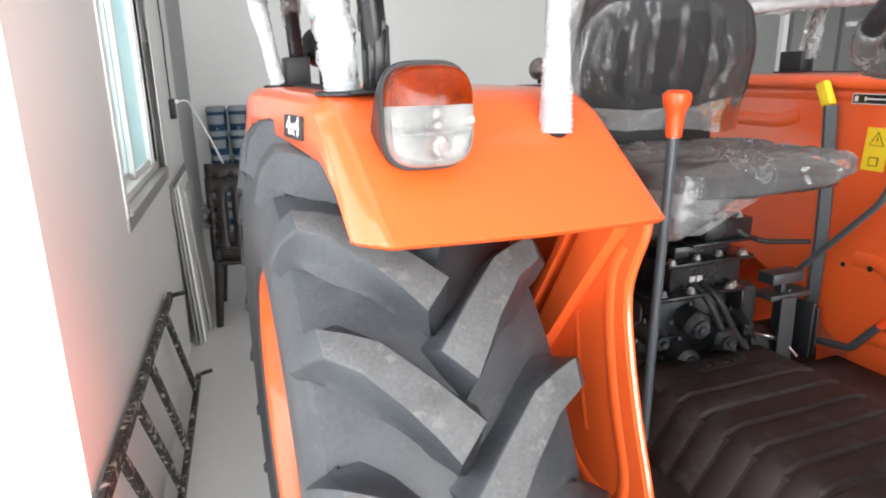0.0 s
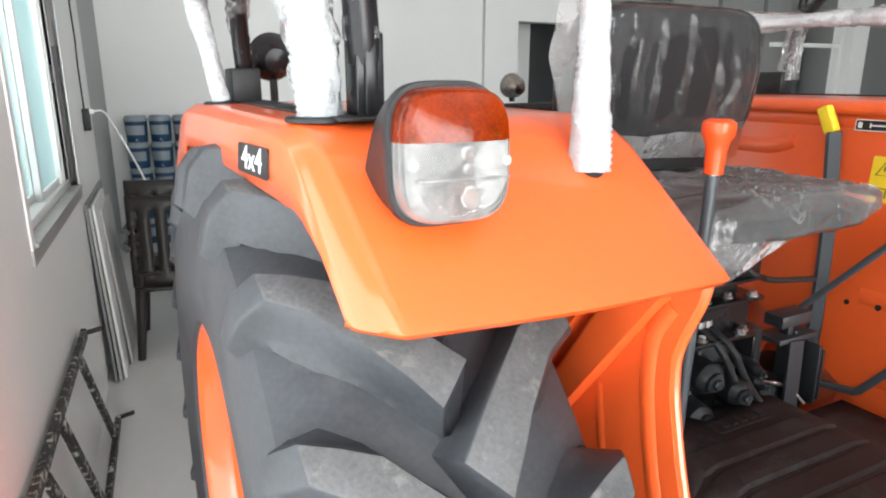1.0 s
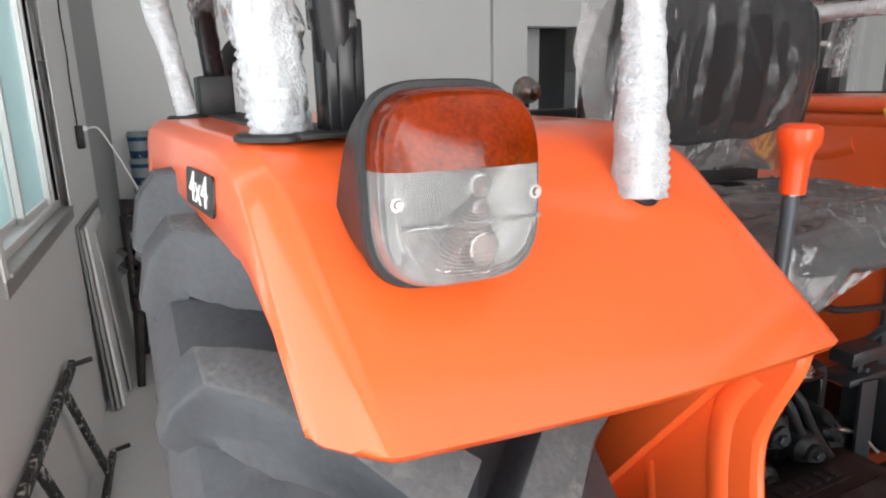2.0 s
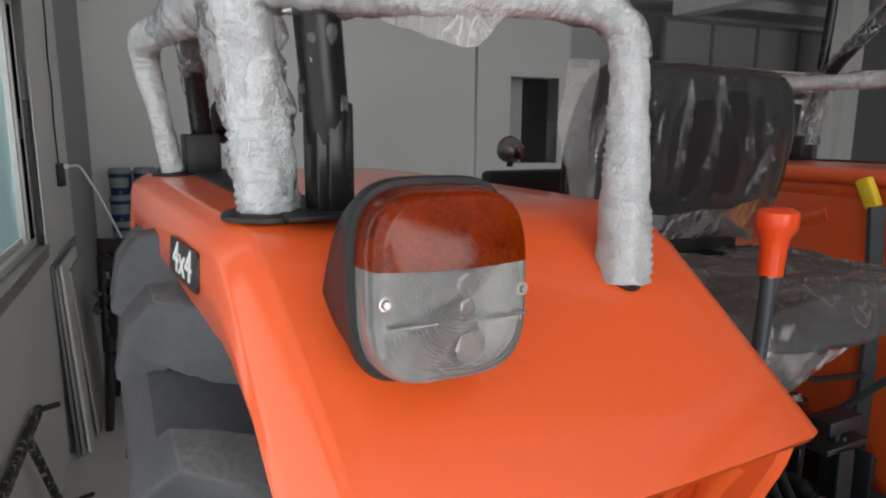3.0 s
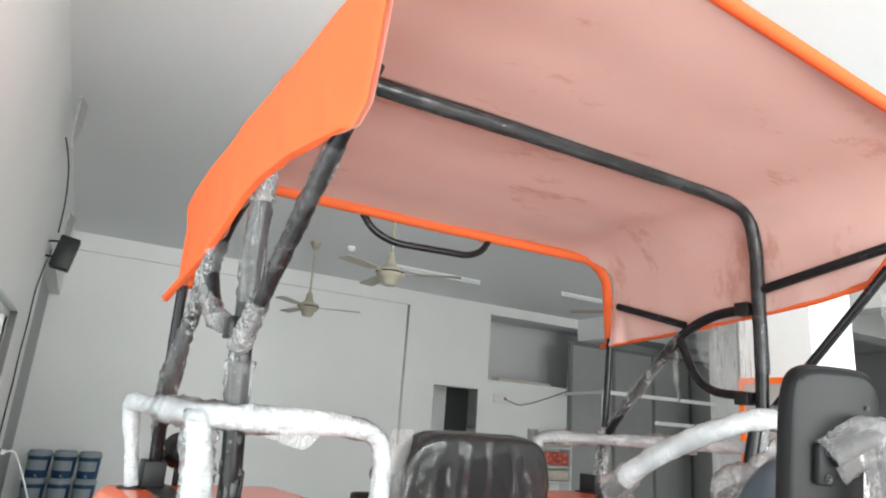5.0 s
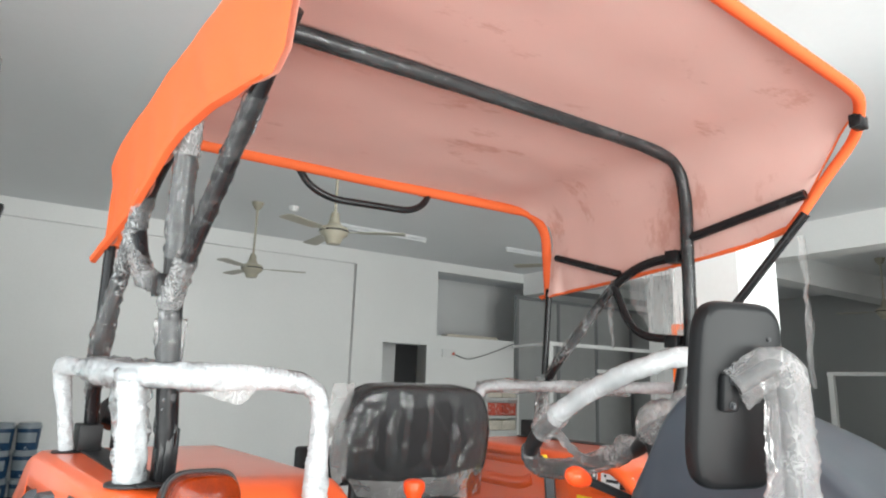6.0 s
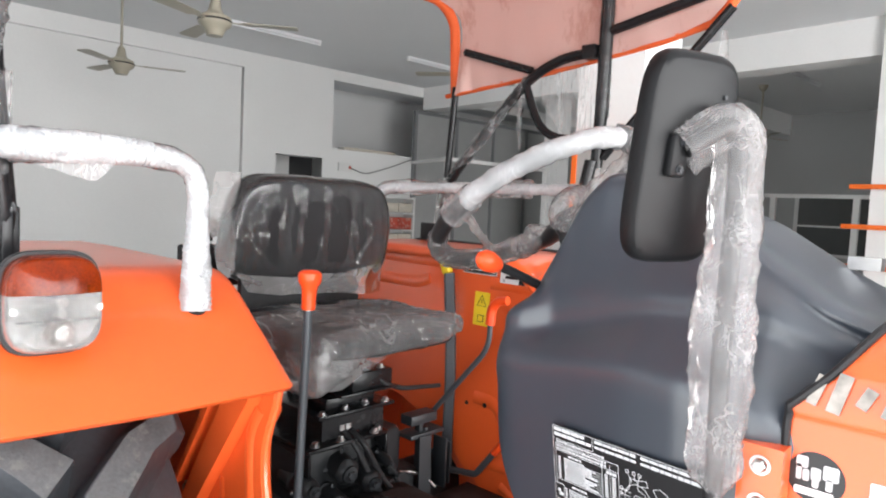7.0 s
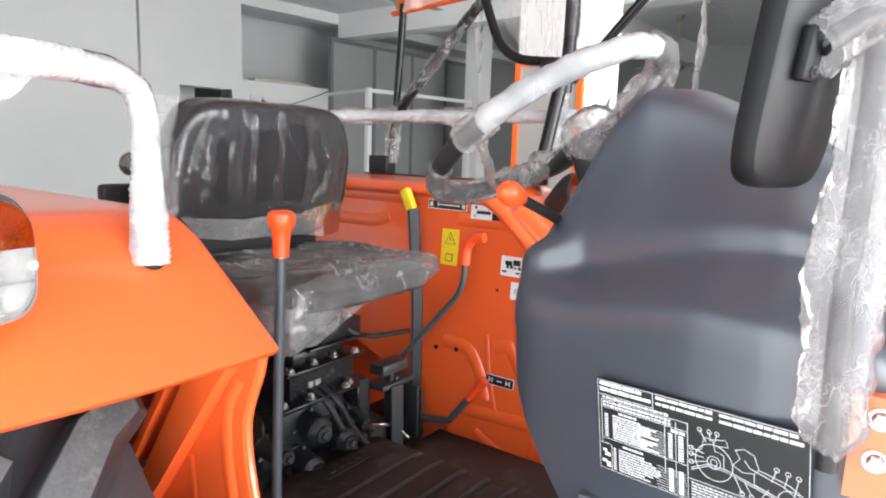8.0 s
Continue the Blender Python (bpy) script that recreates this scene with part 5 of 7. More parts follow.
for pts in (ring_of(0.605, 0.52, 0.085), ring_of(0.605, 0.52, 0.030), ring_of(0.605, 0.52, 0.015), ring_of(0.93, 0.66, 0.055), ring_of(0.93, 0.66, 0.022),
            [(0.50, 0.64), (0.58, 0.55), (0.66, 0.55), (0.90, 0.66)], [(0.50, 0.66), (0.58, 0.57), (0.66, 0.57), (0.90, 0.68)], [(0.55, 0.42), (0.56, 0.30), (0.60, 0.30), (0.61, 0.40), (0.65, 0.42), (0.65, 0.55)],
            [(0.60, 0.30), (0.66, 0.27), (0.67, 0.33), (0.62, 0.35)], [(0.70, 0.33), (0.74, 0.30), (0.78, 0.33), (0.80, 0.45), (0.92, 0.50), (0.97, 0.56), (0.97, 0.66)], [(0.70, 0.33), (0.72, 0.40), (0.69, 0.48), (0.73, 0.52), (0.78, 0.50), (0.80, 0.45)],
            [(0.74, 0.40), (0.76, 0.46), (0.90, 0.53), (0.95, 0.60)], [(0.78, 0.50), (0.78, 0.60), (0.86, 0.64)], [(0.55, 0.42), (0.52, 0.46)], [(0.54, 0.24), (0.57, 0.34)], [(0.585, 0.24), (0.59, 0.32)], [(0.62, 0.24), (0.605, 0.34)],
            [(0.50, 0.44), (0.56, 0.46)], [(0.50, 0.50), (0.56, 0.50)], [(0.50, 0.58), (0.57, 0.53)], [(0.87, 0.40), (0.85, 0.52)], [(0.915, 0.41), (0.90, 0.54)], [(0.955, 0.42), (0.94, 0.58)],
            [(0.70, 0.60), (0.73, 0.72)], [(0.74, 0.60), (0.77, 0.72)], [(0.84, 0.60), (0.80, 0.74)], [(0.88, 0.64), (0.85, 0.74)], [(0.95, 0.70), (0.94, 0.76)]):
    chart_curve(pts)
for x, y in ((0.54, 0.235), (0.585, 0.235), (0.62, 0.235), (0.50, 0.44), (0.50, 0.50), (0.50, 0.58), (0.87, 0.395), (0.915, 0.405), (0.955, 0.415), (0.73, 0.725), (0.77, 0.725), (0.80, 0.745), (0.85, 0.745)):
    chart_curve(ring_of(x, y, 0.010, 12), 0.0004)

# orange bracket with two bolts between cowl and bonnet
bm = boxes((-0.262, -0.236, -0.818, -0.775, 1.33, 1.43))
bracket = part("hinge_bracket", bm, ORANGE, tractor, "orange bracket with two bright bolts")
for z in (1.41, 1.37):
    part("bolt", bolt(bmesh.new(), (-0.262, -0.797, z), (-1, 0, 0), 0.007), CHROME, bracket)
# catch on the cowl's far edge
bm = boxes((0.08, 0.11, -0.83, -0.79, 1.60, 1.618))
part("bonnet_catch", bm, CHROME, cowl, "small bright bonnet catch")


# ---- steering wheel
steer = bpy.data.objects.new("steering_wheel", None)
scene.collection.objects.link(steer)
steer.parent = tractor
tagged(steer, "black steering wheel mostly wound in white film")
SW = Matrix.Translation((-0.012, -0.325, 1.672)) @ Matrix.Rotation(radians(-35), 4, "X")
RIM = 0.195
bm = bmesh.new()
tube(bm, [SW @ Vector((RIM * math.cos(2 * math.pi * k / 72), RIM * math.sin(2 * math.pi * k / 72), 0)) for k in range(72)], 0.0145, 12, closed=True)
part("rim", bm, SATIN, steer, "black moulded rim, bare along one stretch")


def on_wheel(a, r=RIM, z=0.0):
    return SW @ Vector((r * math.cos(radians(a)), r * math.sin(radians(a)), z))


for a0, a1, seed, mat, r, flare, label in ((180, 264, 9, FILM_RIM, 0.0168, 0.05, "milky film wound tight round the rim"), (264, 346, 3, FILM_ARM, 0.0225, 0.35, "loose clear film round the rim"),
                                           (346, 410, 5, FILM_ARM, 0.0180, 0.2, "loose clear film round the rim"), (50, 148, 11, FILM_ARM, 0.0205, 0.4, "loose clear film round the rim"), (168, 184, 6, FILM_ARM, 0.0225, 0.3, "bunched film at the end of the winding")):
    part("rim_wrap", crease(crumple(wrinkled([on_wheel(a) for a in range(a0, a1 + 1, 4)], r, 24, step=0.006, seed=seed, rough=0.12, ridge=0.02, flare=flare), 0.0015, 60, seed), 0.0012, 45, seed), mat, steer, label, 80)
bm = bmesh.new()
strand = [on_wheel(174), on_wheel(168, 0.165, -0.012), on_wheel(140, 0.120, -0.022), on_wheel(95, 0.130, -0.015), on_wheel(70, 0.175, -0.004), on_wheel(64)]
tube(bm, resample(rounded(strand, 0.05), 0.006), lambda f, w: 0.004 + 0.009 * abs(math.cos(w)) ** 2, 16)
part("hanging_film", crumple(bm, 0.003, 40, 5), FILM_ARM, steer, "twisted strand of film", 80)
bm = bmesh.new()
lathe(bm, [(0.001, 0.0), (0.018, -0.002), (0.026, -0.010), (0.028, -0.030), (0.024, -0.05), (0.001, -0.055)], SW @ Matrix.Translation((0.022, -0.026, -0.032)), 32)
part("hub", bm, SATIN, steer, "black hub")
for a, w0, w1 in ((57, 0.027, 0.017), (297, 0.018, 0.010)):
    d, side_way = Vector((math.cos(radians(a)), math.sin(radians(a)), 0)), Vector((-math.sin(radians(a)), math.cos(radians(a)), 0))
    bm = bmesh.new()
    rings = []
    for k in range(9):
        f = k / 8
        mid = Vector((0.022, -0.026, -0.045)).lerp(d * 0.192, f) - Vector((0, 0, 0.016 * math.sin(math.pi * f)))
        w, h = w0 + (w1 - w0) * f, 0.017 - 0.009 * f
        rings.append([SW @ (mid + side_way * w * math.cos(2 * math.pi * q / 14) + Vector((0, 0, h * math.sin(2 * math.pi * q / 14)))) for q in range(14)])
    loft(bm, rings, closed=True, caps=True)
    spoke = part("spoke", bm, SATIN, steer, "broad black spoke", 60)
    bm = bmesh.new()
    tube(bm, resample([SW @ (d * r + Vector((0, 0, z))) for r, z in ((0.055, -0.028), (0.10, -0.030), (0.15, -0.016), (0.185, 0.0))], 0.006), lambda f, w: 0.019 + 0.003 * math.sin(f * 20), 22)
    part("spoke_film", crease(crumple(bm, 0.003, 36, a), 0.002, 40, a), FILM_ARM, spoke, "clear film over the spoke", 80)
bm = lathe(bmesh.new(), [(0.001, 0.020), (0.030, 0.016), (0.047, 0.0), (0.052, -0.025), (0.045, -0.055), (0.036, -0.07)], SW @ Matrix.Translation((0.034, -0.042, -0.020)), 64)
part("hub_film", crease(crumple(bm, 0.005, 30, 2), 0.002, 30, 2), FILM_ARM, steer, "crumpled clear film over the hub", 80)
bm = bmesh.new()
tube(bm, [SW @ Vector((0.022, -0.026, -0.06)), SW @ Vector((0.015, -0.02, -0.14)), (0, -0.42, 1.45)], lambda s, w: 0.026 + 0.02 * s, 18)
part("steering_column", bm, SATIN, tractor, "dark plastic steering column")


# ---- levers
def lever(name, run, r, mat, label, bend=0.03, flat=None):
    bm = bmesh.new()
    tube(bm, rounded(run, bend), r, 12)
    hold = part(name, bm, mat, tractor, label)
    return hold


def pear(top, axis, mat, parent, r=0.0225, length=0.075):
    m = Matrix.Translation(top) @ Vector(axis).to_track_quat("Z", "Y").to_matrix().to_4x4()
    prof = [(0.0005, 0.0), (r * 0.7, -0.001), (r * 0.95, -0.005), (r, -0.012), (r * 0.96, -0.022), (r * 0.72, -0.032), (r * 0.62, -0.045), (r * 0.58, -length), (0.0005, -length)]
    return part("knob", lathe(bmesh.new(), prof, m, 28), mat, parent, "smooth red-orange knob")


lv = lever("range_lever", [(-0.259, 0.035, 0.86), (-0.259, 0.03, 1.10), (-0.259, 0.016, 1.47)], 0.0085, GREYROD, "grey lever rod with a red-orange knob")
pear((-0.259, 0.014, 1.530), (0, -0.03, 1), ORANGE_KNOB, lv)
part("collar", lathe(bmesh.new(), [(0.0095, 0.0), (0.0105, 0.004), (0.0095, 0.012), (0.007, 0.013)], Matrix.Translation((-0.259, 0.018, 1.452)), 18), CHROME, lv, "bright steel collar")

bm = bmesh.new()
tube(bm, rounded([(0.412, 0.255, 0.88), (0.412, 0.255, 1.22), (0.408, 0.275, 1.47)], 0.1), lambda s, w: 0.016 if abs(math.sin(w)) > 0.5 else 0.011, 8)
lv = part("hand_brake", bm, GREYROD, tractor, "dark flat steel lever with a yellow grip")
bm = bmesh.new()
box(bm, -0.011, 0.011, -0.014, 0.014, -0.030, 0.030, 0.005, 3, m=Matrix.Translation((0.405, 0.290, 1.495)) @ Matrix.Rotation(radians(-26), 4, "X"))
part("grip", bm, YELLOW, lv, "yellow plastic grip")

lv = lever("speed_lever", [(0.355, 0.275, 1.06), (0.355, 0.085, 1.275), (0.355, 0.070, 1.31), (0.355, 0.068, 1.38)], 0.0075, GREYROD, "bent grey lever with an orange grip", 0.03)
bm = bmesh.new()
tube(bm, rounded([(0.355, 0.069, 1.355), (0.355, 0.066, 1.40), (0.355, 0.045, 1.422), (0.355, 0.015, 1.426)], 0.02), lambda s, w: 0.0135 - 0.002 * s, 14)
part("grip", bm, ORANGE_KNOB, lv, "red-orange grip")

lv = lever("shuttle_lever", [(-0.01, -0.385, 1.50), (-0.06, -0.385, 1.530), (-0.12, -0.38, 1.553), (-0.178, -0.373, 1.573)], 0.0075, SATIN, "black lever with a red-orange knob", 0.03)
bm = bmesh.new()
lathe(bm, [(0.0005, 0.022), (0.010, 0.019), (0.0155, 0.011), (0.017, 0.0), (0.0145, -0.013), (0.010, -0.024), (0.008, -0.026)], Matrix.Translation((-0.200, -0.370, 1.580)) @ Vector((-0.92, 0.10, 0.30)).to_track_quat("Z", "Y").to_matrix().to_4x4(), 24)
part("knob", bm, ORANGE_KNOB, lv, "egg-shaped red-orange knob")

# ---- pressings and stickers on the far inner panel
for path, r in (([(0.90, 1.495), (0.20, 1.495), (0.06, 1.475)], 0.006), ([(0.80, 1.42), (0.45, 1.42), (0.40, 1.44)], 0.006), ([(0.0, 1.475), (-0.10, 1.40)], 0.006), ([(0.18, 1.12), (0.10, 1.12), (0.06, 1.06), (0.04, 0.99)], 0.006), ([(0.02, 1.13), (-0.02, 1.15), (-0.08, 1.05)], 0.006), ([(0.12, 0.95), (-0.12, 0.96)], 0.006), ([(0.16, 1.45), (-0.02, 1.45), (-0.06, 1.42)], 0.005)):
    bm = bmesh.new()
    tube(bm, rounded([(0.4335, a, b) for a, b in path], 0.04), 0.0285 + r * 0.9, 24)
    part("rib", bm, ORANGE, panels[-1])
X0 = 0.4005


def on_panel(y, z, w, h, mat, name, label="", lift=0.0, parent=None, corner=0.0):
    return part(name, plate(w, h, 0.0012, facing((X0 - lift, y, z), (0, -1, 0), (0, 0, 1)), corner), mat, parent or panels[-1], label)


warn = on_panel(0.180, 1.3745, 0.055, 0.096, YELLOW, "warning_sticker", "yellow warning sticker with a black triangle", corner=0.002)
tri_pts = [(-0.017, -0.014), (0.017, -0.014), (0, 0.016)]
bm = bmesh.new()
tube(bm, [facing((X0 - 0.0016, 0.180, 1.397), (0, -1, 0), (0, 0, 1)) @ Vector((a, b, 0)) for a, b in tri_pts], 0.0012, 6, closed=True)
part("triangle", bm, STICKER_BLACK, warn)
on_panel(0.180, 1.397, 0.002, 0.010, STICKER_BLACK, "mark", lift=0.0014, parent=warn)
on_panel(0.180, 1.347, 0.022, 0.020, STICKER_BLACK, "booklet", lift=0.0012, parent=warn)
on_panel(0.180, 1.347, 0.018, 0.016, YELLOW, "booklet_page", lift=0.0016, parent=warn)
strip = on_panel(0.1975, 1.4845, 0.126, 0.024, STICKER_WHITE, "speed_sticker", "narrow black and white lever sticker", corner=0.002)
on_panel(0.1975, 1.4845, 0.121, 0.020, STICKER_BLACK, "field", lift=0.001, parent=strip)
for y, w, h in ((0.192, 0.070, 0.003), (0.227, 0.003, 0.010), (0.249, 0.009, 0.012), (0.145, 0.009, 0.012)):
    on_panel(y, 1.4845, w, h, STICKER_WHITE, "mark", lift=0.0016, parent=strip)
gate = on_panel(0.0665, 1.4745, 0.110, 0.036, STICKER_WHITE, "gate_sticker", "white and black gear gate sticker", corner=0.003)
on_panel(0.082, 1.474, 0.042, 0.008, STICKER_BLACK, "field", lift=0.001, parent=gate)
on_panel(0.034, 1.466, 0.044, 0.018, STICKER_BLACK, "field", lift=0.001, parent=gate)
for ch, y, z in (("N", 0.066, 1.4855), ("L", 0.024, 1.4835), ("H", 0.108, 1.464)):
    lettering(ch, 0.011, facing((X0 - 0.0016, y, z), (0, -1, 0), (0, 0, 1)), STICKER_BLACK, gate, "letter", 0.0003)
on_panel(0.106, 1.4865, 0.006, 0.007, STICKER_BLACK, "mark", lift=0.0014, parent=gate)
pict = on_panel(-0.017, 1.348, 0.072, 0.050, STICKER_WHITE, "safety_sticker", "white pictogram sticker", corner=0.004)
for y, z, w, h in ((-0.003, 1.356, 0.020, 0.011), (-0.026, 1.358, 0.020, 0.014), (-0.001, 1.347, 0.008, 0.008), (-0.012, 1.347, 0.008, 0.008), (-0.022, 1.345, 0.006, 0.006), (-0.034, 1.345, 0.008, 0.008), (0.008, 1.334, 0.012, 0.005), (-0.03, 1.333, 0.012, 0.004)):
    on_panel(y, z, w, h, STICKER_BLACK, "mark", lift=0.0014, parent=pict, corner=0.002)
pict = on_panel(-0.045, 1.288, 0.062, 0.044, STICKER_WHITE, "safety_sticker", "white pictogram sticker", corner=0.004)
on_panel(-0.032, 1.288, 0.018, 0.014, STICKER_GREY, "mark", lift=0.0014, parent=pict, corner=0.004)
tag = on_panel(-0.004, 1.052, 0.084, 0.026, STICKER_WHITE, "axle_sticker", "black sticker with white wheel symbols", corner=0.003)
on_panel(-0.004, 1.052, 0.080, 0.022, STICKER_BLACK, "field", lift=0.001, parent=tag)
for y, w, h in ((0.026, 0.003, 0.013), (0.016, 0.003, 0.013), (0.021, 0.010, 0.003), (-0.004, 0.016, 0.003), (-0.024, 0.003, 0.013), (-0.034, 0.003, 0.013), (-0.029, 0.010, 0.003)):
    on_panel(y, 1.052, w, h, STICKER_WHITE, "mark", lift=0.0016, parent=tag)
# black discs put the dark inside of punched holes into colour
for y, z, r in ((0.202, 1.099, 0.006), (0.135, 1.106, 0.007), (0.025, 1.283, 0.004)):
    bm = lathe(bmesh.new(), [(r, 0), (r, 0.001), (0.0003, 0.001)], facing((X0, y, z), (0, -1, 0), (0, 0, 1)), 18)
    part("hole", bm, STICKER_BLACK, panels[-1], "black disc standing for a punched hole's dark inside")

# the far panel leans outwards towards its top
lean = Matrix(((1, 0, 0.069, 0.0295 - 0.069 * 1.1), (0, 1, 0, 0), (0, 0, 1, 0), (0, 0, 0, 1)))
for ob in [panels[-1]] + list(panels[-1].children_recursive):
    ob.data.transform(lean)

# low grey lever by the far panel, with its orange end
lv = lever("axle_lever", [(0.405, 0.24, 0.895), (0.405, 0.135, 0.913), (0.408, 0.075, 0.992)], 0.009, GREYROD, "low grey lever with an orange tip", 0.012)
bm = bmesh.new()
tube(bm, [(0.408, 0.076, 0.990), (0.412, 0.030, 1.050)], 0.010, 12)
part("grip", bm, ORANGE_KNOB, lv)

# ---- footwell mat
bm = bmesh.new()
prof = [(-0.40, 0.86), (-0.27, 0.86), (-0.24, 0.90), (-0.20, 0.955), (-0.17, 0.965), (0.10, 0.965), (0.15, 0.955), (0.19, 0.90), (0.22, 0.885), (0.40, 0.885)]
loft(bm, [[(x, y, z) for x, z in prof] for y in (0.16, 0.12, -0.05, -0.25, -0.50)])
mat_part = part("floor_mat", bm, MAT, tractor, "dusty dark rubber footwell mat with raised ribs")
sol = mat_part.modifiers.new("thick", "SOLIDIFY")
sol.thickness, sol.offset = 0.012, -1
for k in range(9):
    y = 0.045 - k * 0.060
    bm = bmesh.new()
    run = rounded([(x, y, z + 0.0005) for x, z in prof[1:-1]], 0.02)
    loft(bm, [[p + Vector((0, dy, lift)) for p in run] for dy, lift in ((-0.029, -0.002), (-0.021, 0.0045), (0.019, 0.0045), (0.027, -0.002))])
    part("rib", bm, MAT, mat_part)
bm = boxes((-0.42, 0.42, -0.55, 0.18, 0.80, 0.845))
part("platform", bm, SATIN, tractor, "black steel footwell platform")
for k, w in enumerate((0.012, 0.010, 0.013, 0.011, 0.012)):
    part("raised_mark", plate(w, 0.020, 0.004, pose(-0.06 + k * 0.024, 0.105, 0.970)), MAT, mat_part)

part("mark_field", plate(0.15, 0.036, 0.003, pose(-0.01, 0.105, 0.9665), 0.008), MAT, mat_part)

# ---- transmission under the seat
gear = bpy.data.objects.new("transmission", None)
scene.collection.objects.link(gear)
gear.parent = tractor
tagged(gear, "dark grey cast transmission with hoses and valves below the seat")
bm = bmesh.new()
box(bm, -0.22, 0.26, 0.20, 1.05, 0.55, 0.96, 0.03)
box(bm, -0.14, 0.2, 0.22, 0.62, 0.94, 1.08, 0.025)
part("casing", bm, CAST, gear, "dark grey casting")
seat_bracket = part("seat_bracket", boxes((-0.07, 0.12, 0.215, 0.42, 1.095, 1.150)), BLACK, gear, "black stepped seat bracket")
for row in ((0.02, 0.15, 0.22, 0.40, 1.196, 1.240), (-0.02, 0.16, 0.21, 0.40, 1.188, 1.196), (-0.05, 0.10, 0.23, 0.40, 1.16, 1.188), (-0.09, 0.145, 0.20, 0.42, 1.150, 1.160), (-0.13, 0.11, 0.18, 0.42, 1.085, 1.095), (-0.13, -0.122, 0.18, 0.42, 1.03, 1.085), (0.10, 0.11, 0.18, 0.42, 1.03, 1.085)):
    bm = bmesh.new()
    box(bm, *row, 0.003)
    part("bracket_plate", bm, BLACK, seat_bracket)
for at in ((-0.075, 0.21, 1.160), (0.0, 0.22, 1.160), (0.065, 0.225, 1.160), (0.12, 0.21, 1.160), (0.075, 0.25, 1.240), (0.125, 0.24, 1.240), (-0.10, 0.20, 1.095), (-0.03, 0.195, 1.095), (0.07, 0.19, 1.095), (0.09, 0.2, 1.095)):
    part("bolt", bolt(bmesh.new(), at, (0, 0, 1), 0.0075, 0.009), CHROME, gear, "bright bolt")
for a, b, r in (((-0.03, 0.15, 1.025), (-0.01, 0.28, 1.03), 0.048), ((0.025, 0.125, 0.995), (0.05, 0.26, 1.0), 0.040), ((0.085, 0.14, 1.025), (0.10, 0.24, 1.03), 0.021), ((0.115, 0.15, 0.985), (0.12, 0.25, 0.99), 0.019), ((0.105, 0.135, 0.948), (0.115, 0.24, 0.95), 0.020), ((-0.06, 0.135, 0.955), (-0.05, 0.26, 0.96), 0.046), ((-0.13, 0.15, 1.01), (-0.12, 0.28, 1.01), 0.038), ((-0.13, 0.14, 0.92), (-0.12, 0.26, 0.92), 0.042), ((0.05, 0.14, 0.935), (0.06, 0.24, 0.94), 0.026), ((-0.02, 0.14, 0.912), (-0.01, 0.24, 0.912), 0.022)):
    way, r = Vector(b) - Vector(a), r * 0.64
    m = Matrix.Translation(a) @ way.to_track_quat("Z", "Y").to_matrix().to_4x4()
    L = way.length
    bm = lathe(bmesh.new(), [(0.0005, 0), (r * 0.6, 0), (r * 0.62, 0.008), (r * 0.8, 0.012), (r, 0.02), (r, L * 0.6), (r * 1.1, L * 0.62), (r * 1.1, L)], m, 22)
    crumple(bm, 0.0045, 30, r * 90)
    valve = part("valve", bm, CAST, gear, "cast valve body", 28)
    part("plug", bolt(bmesh.new(), Vector(a) + way.normalized() * 0.002, -way, r * 0.34, 0.010), IRON, valve)
    for k in range(3):
        turn = m @ Vector((r * 0.98 * math.cos(k * 2.1 + r * 60), r * 0.98 * math.sin(k * 2.1 + r * 60), L * 0.5))
        part("stud", bolt(bmesh.new(), turn, turn - m @ Vector((0, 0, L * 0.5)), 0.005, 0.008), IRON, valve)
for run in ([(-0.01, 0.22, 1.11), (0.0, 0.17, 1.08), (0.03, 0.15, 1.0), (0.08, 0.14, 0.93), (0.12, 0.12, 0.88)], [(0.01, 0.22, 1.11), (0.02, 0.165, 1.085), (0.06, 0.15, 1.0), (0.11, 0.14, 0.94), (0.15, 0.12, 0.88)], [(0.10, 0.24, 1.06), (0.14, 0.2, 1.0), (0.16, 0.18, 0.92)]):
    bm = bmesh.new()
    tube(bm, rounded(run, 0.05), 0.0075, 10)
    part("hose", bm, SATIN, gear, "black hose")
    part("hose_end", lathe(bmesh.new(), [(0.010, 0), (0.010, 0.014), (0.007, 0.014)], Matrix.Translation(run[0]), 12), CHROME, gear, "bright hose end")
bm = bmesh.new()
tube(bm, rounded([(0.17, 0.20, 0.965), (0.215, 0.20, 0.95), (0.255, 0.19, 0.935), (0.28, 0.17, 0.90)], 0.03), lambda f, w: 0.0055 if 0.15 < f < 0.45 else 0.0028, 8)
part("cable_end", bm, CHROME, gear, "bright cable end")
bm = bmesh.new()
prism(bm, [(-0.012, -0.19), (0.030, -0.19), (0.020, 0.0), (-0.022, 0.0)], 0.006, facing((0.25, 0.19, 1.045), (0.93, -0.05, -0.05), (-0.42, 0.05, 1)))
lever_bracket = part("lever_bracket", bm, IRON, gear, "grey steel lever bracket")
for row in ((0.262, 0.272, 0.20, 0.24, 0.88, 1.06), (0.325, 0.333, 0.18, 0.23, 0.88, 1.02), (0.355, 0.362, 0.19, 0.23, 0.88, 1.00), (0.20, 0.325, 0.19, 0.25, 1.040, 1.052), (0.20, 0.295, 0.19, 0.235, 1.078, 1.104), (0.245, 0.26, 0.205, 0.225, 1.05, 1.08)):
    bm = bmesh.new()
    box(bm, *row, 0.002)
    part("bracket_plate", bm, IRON, lever_bracket)
bm = bmesh.new()
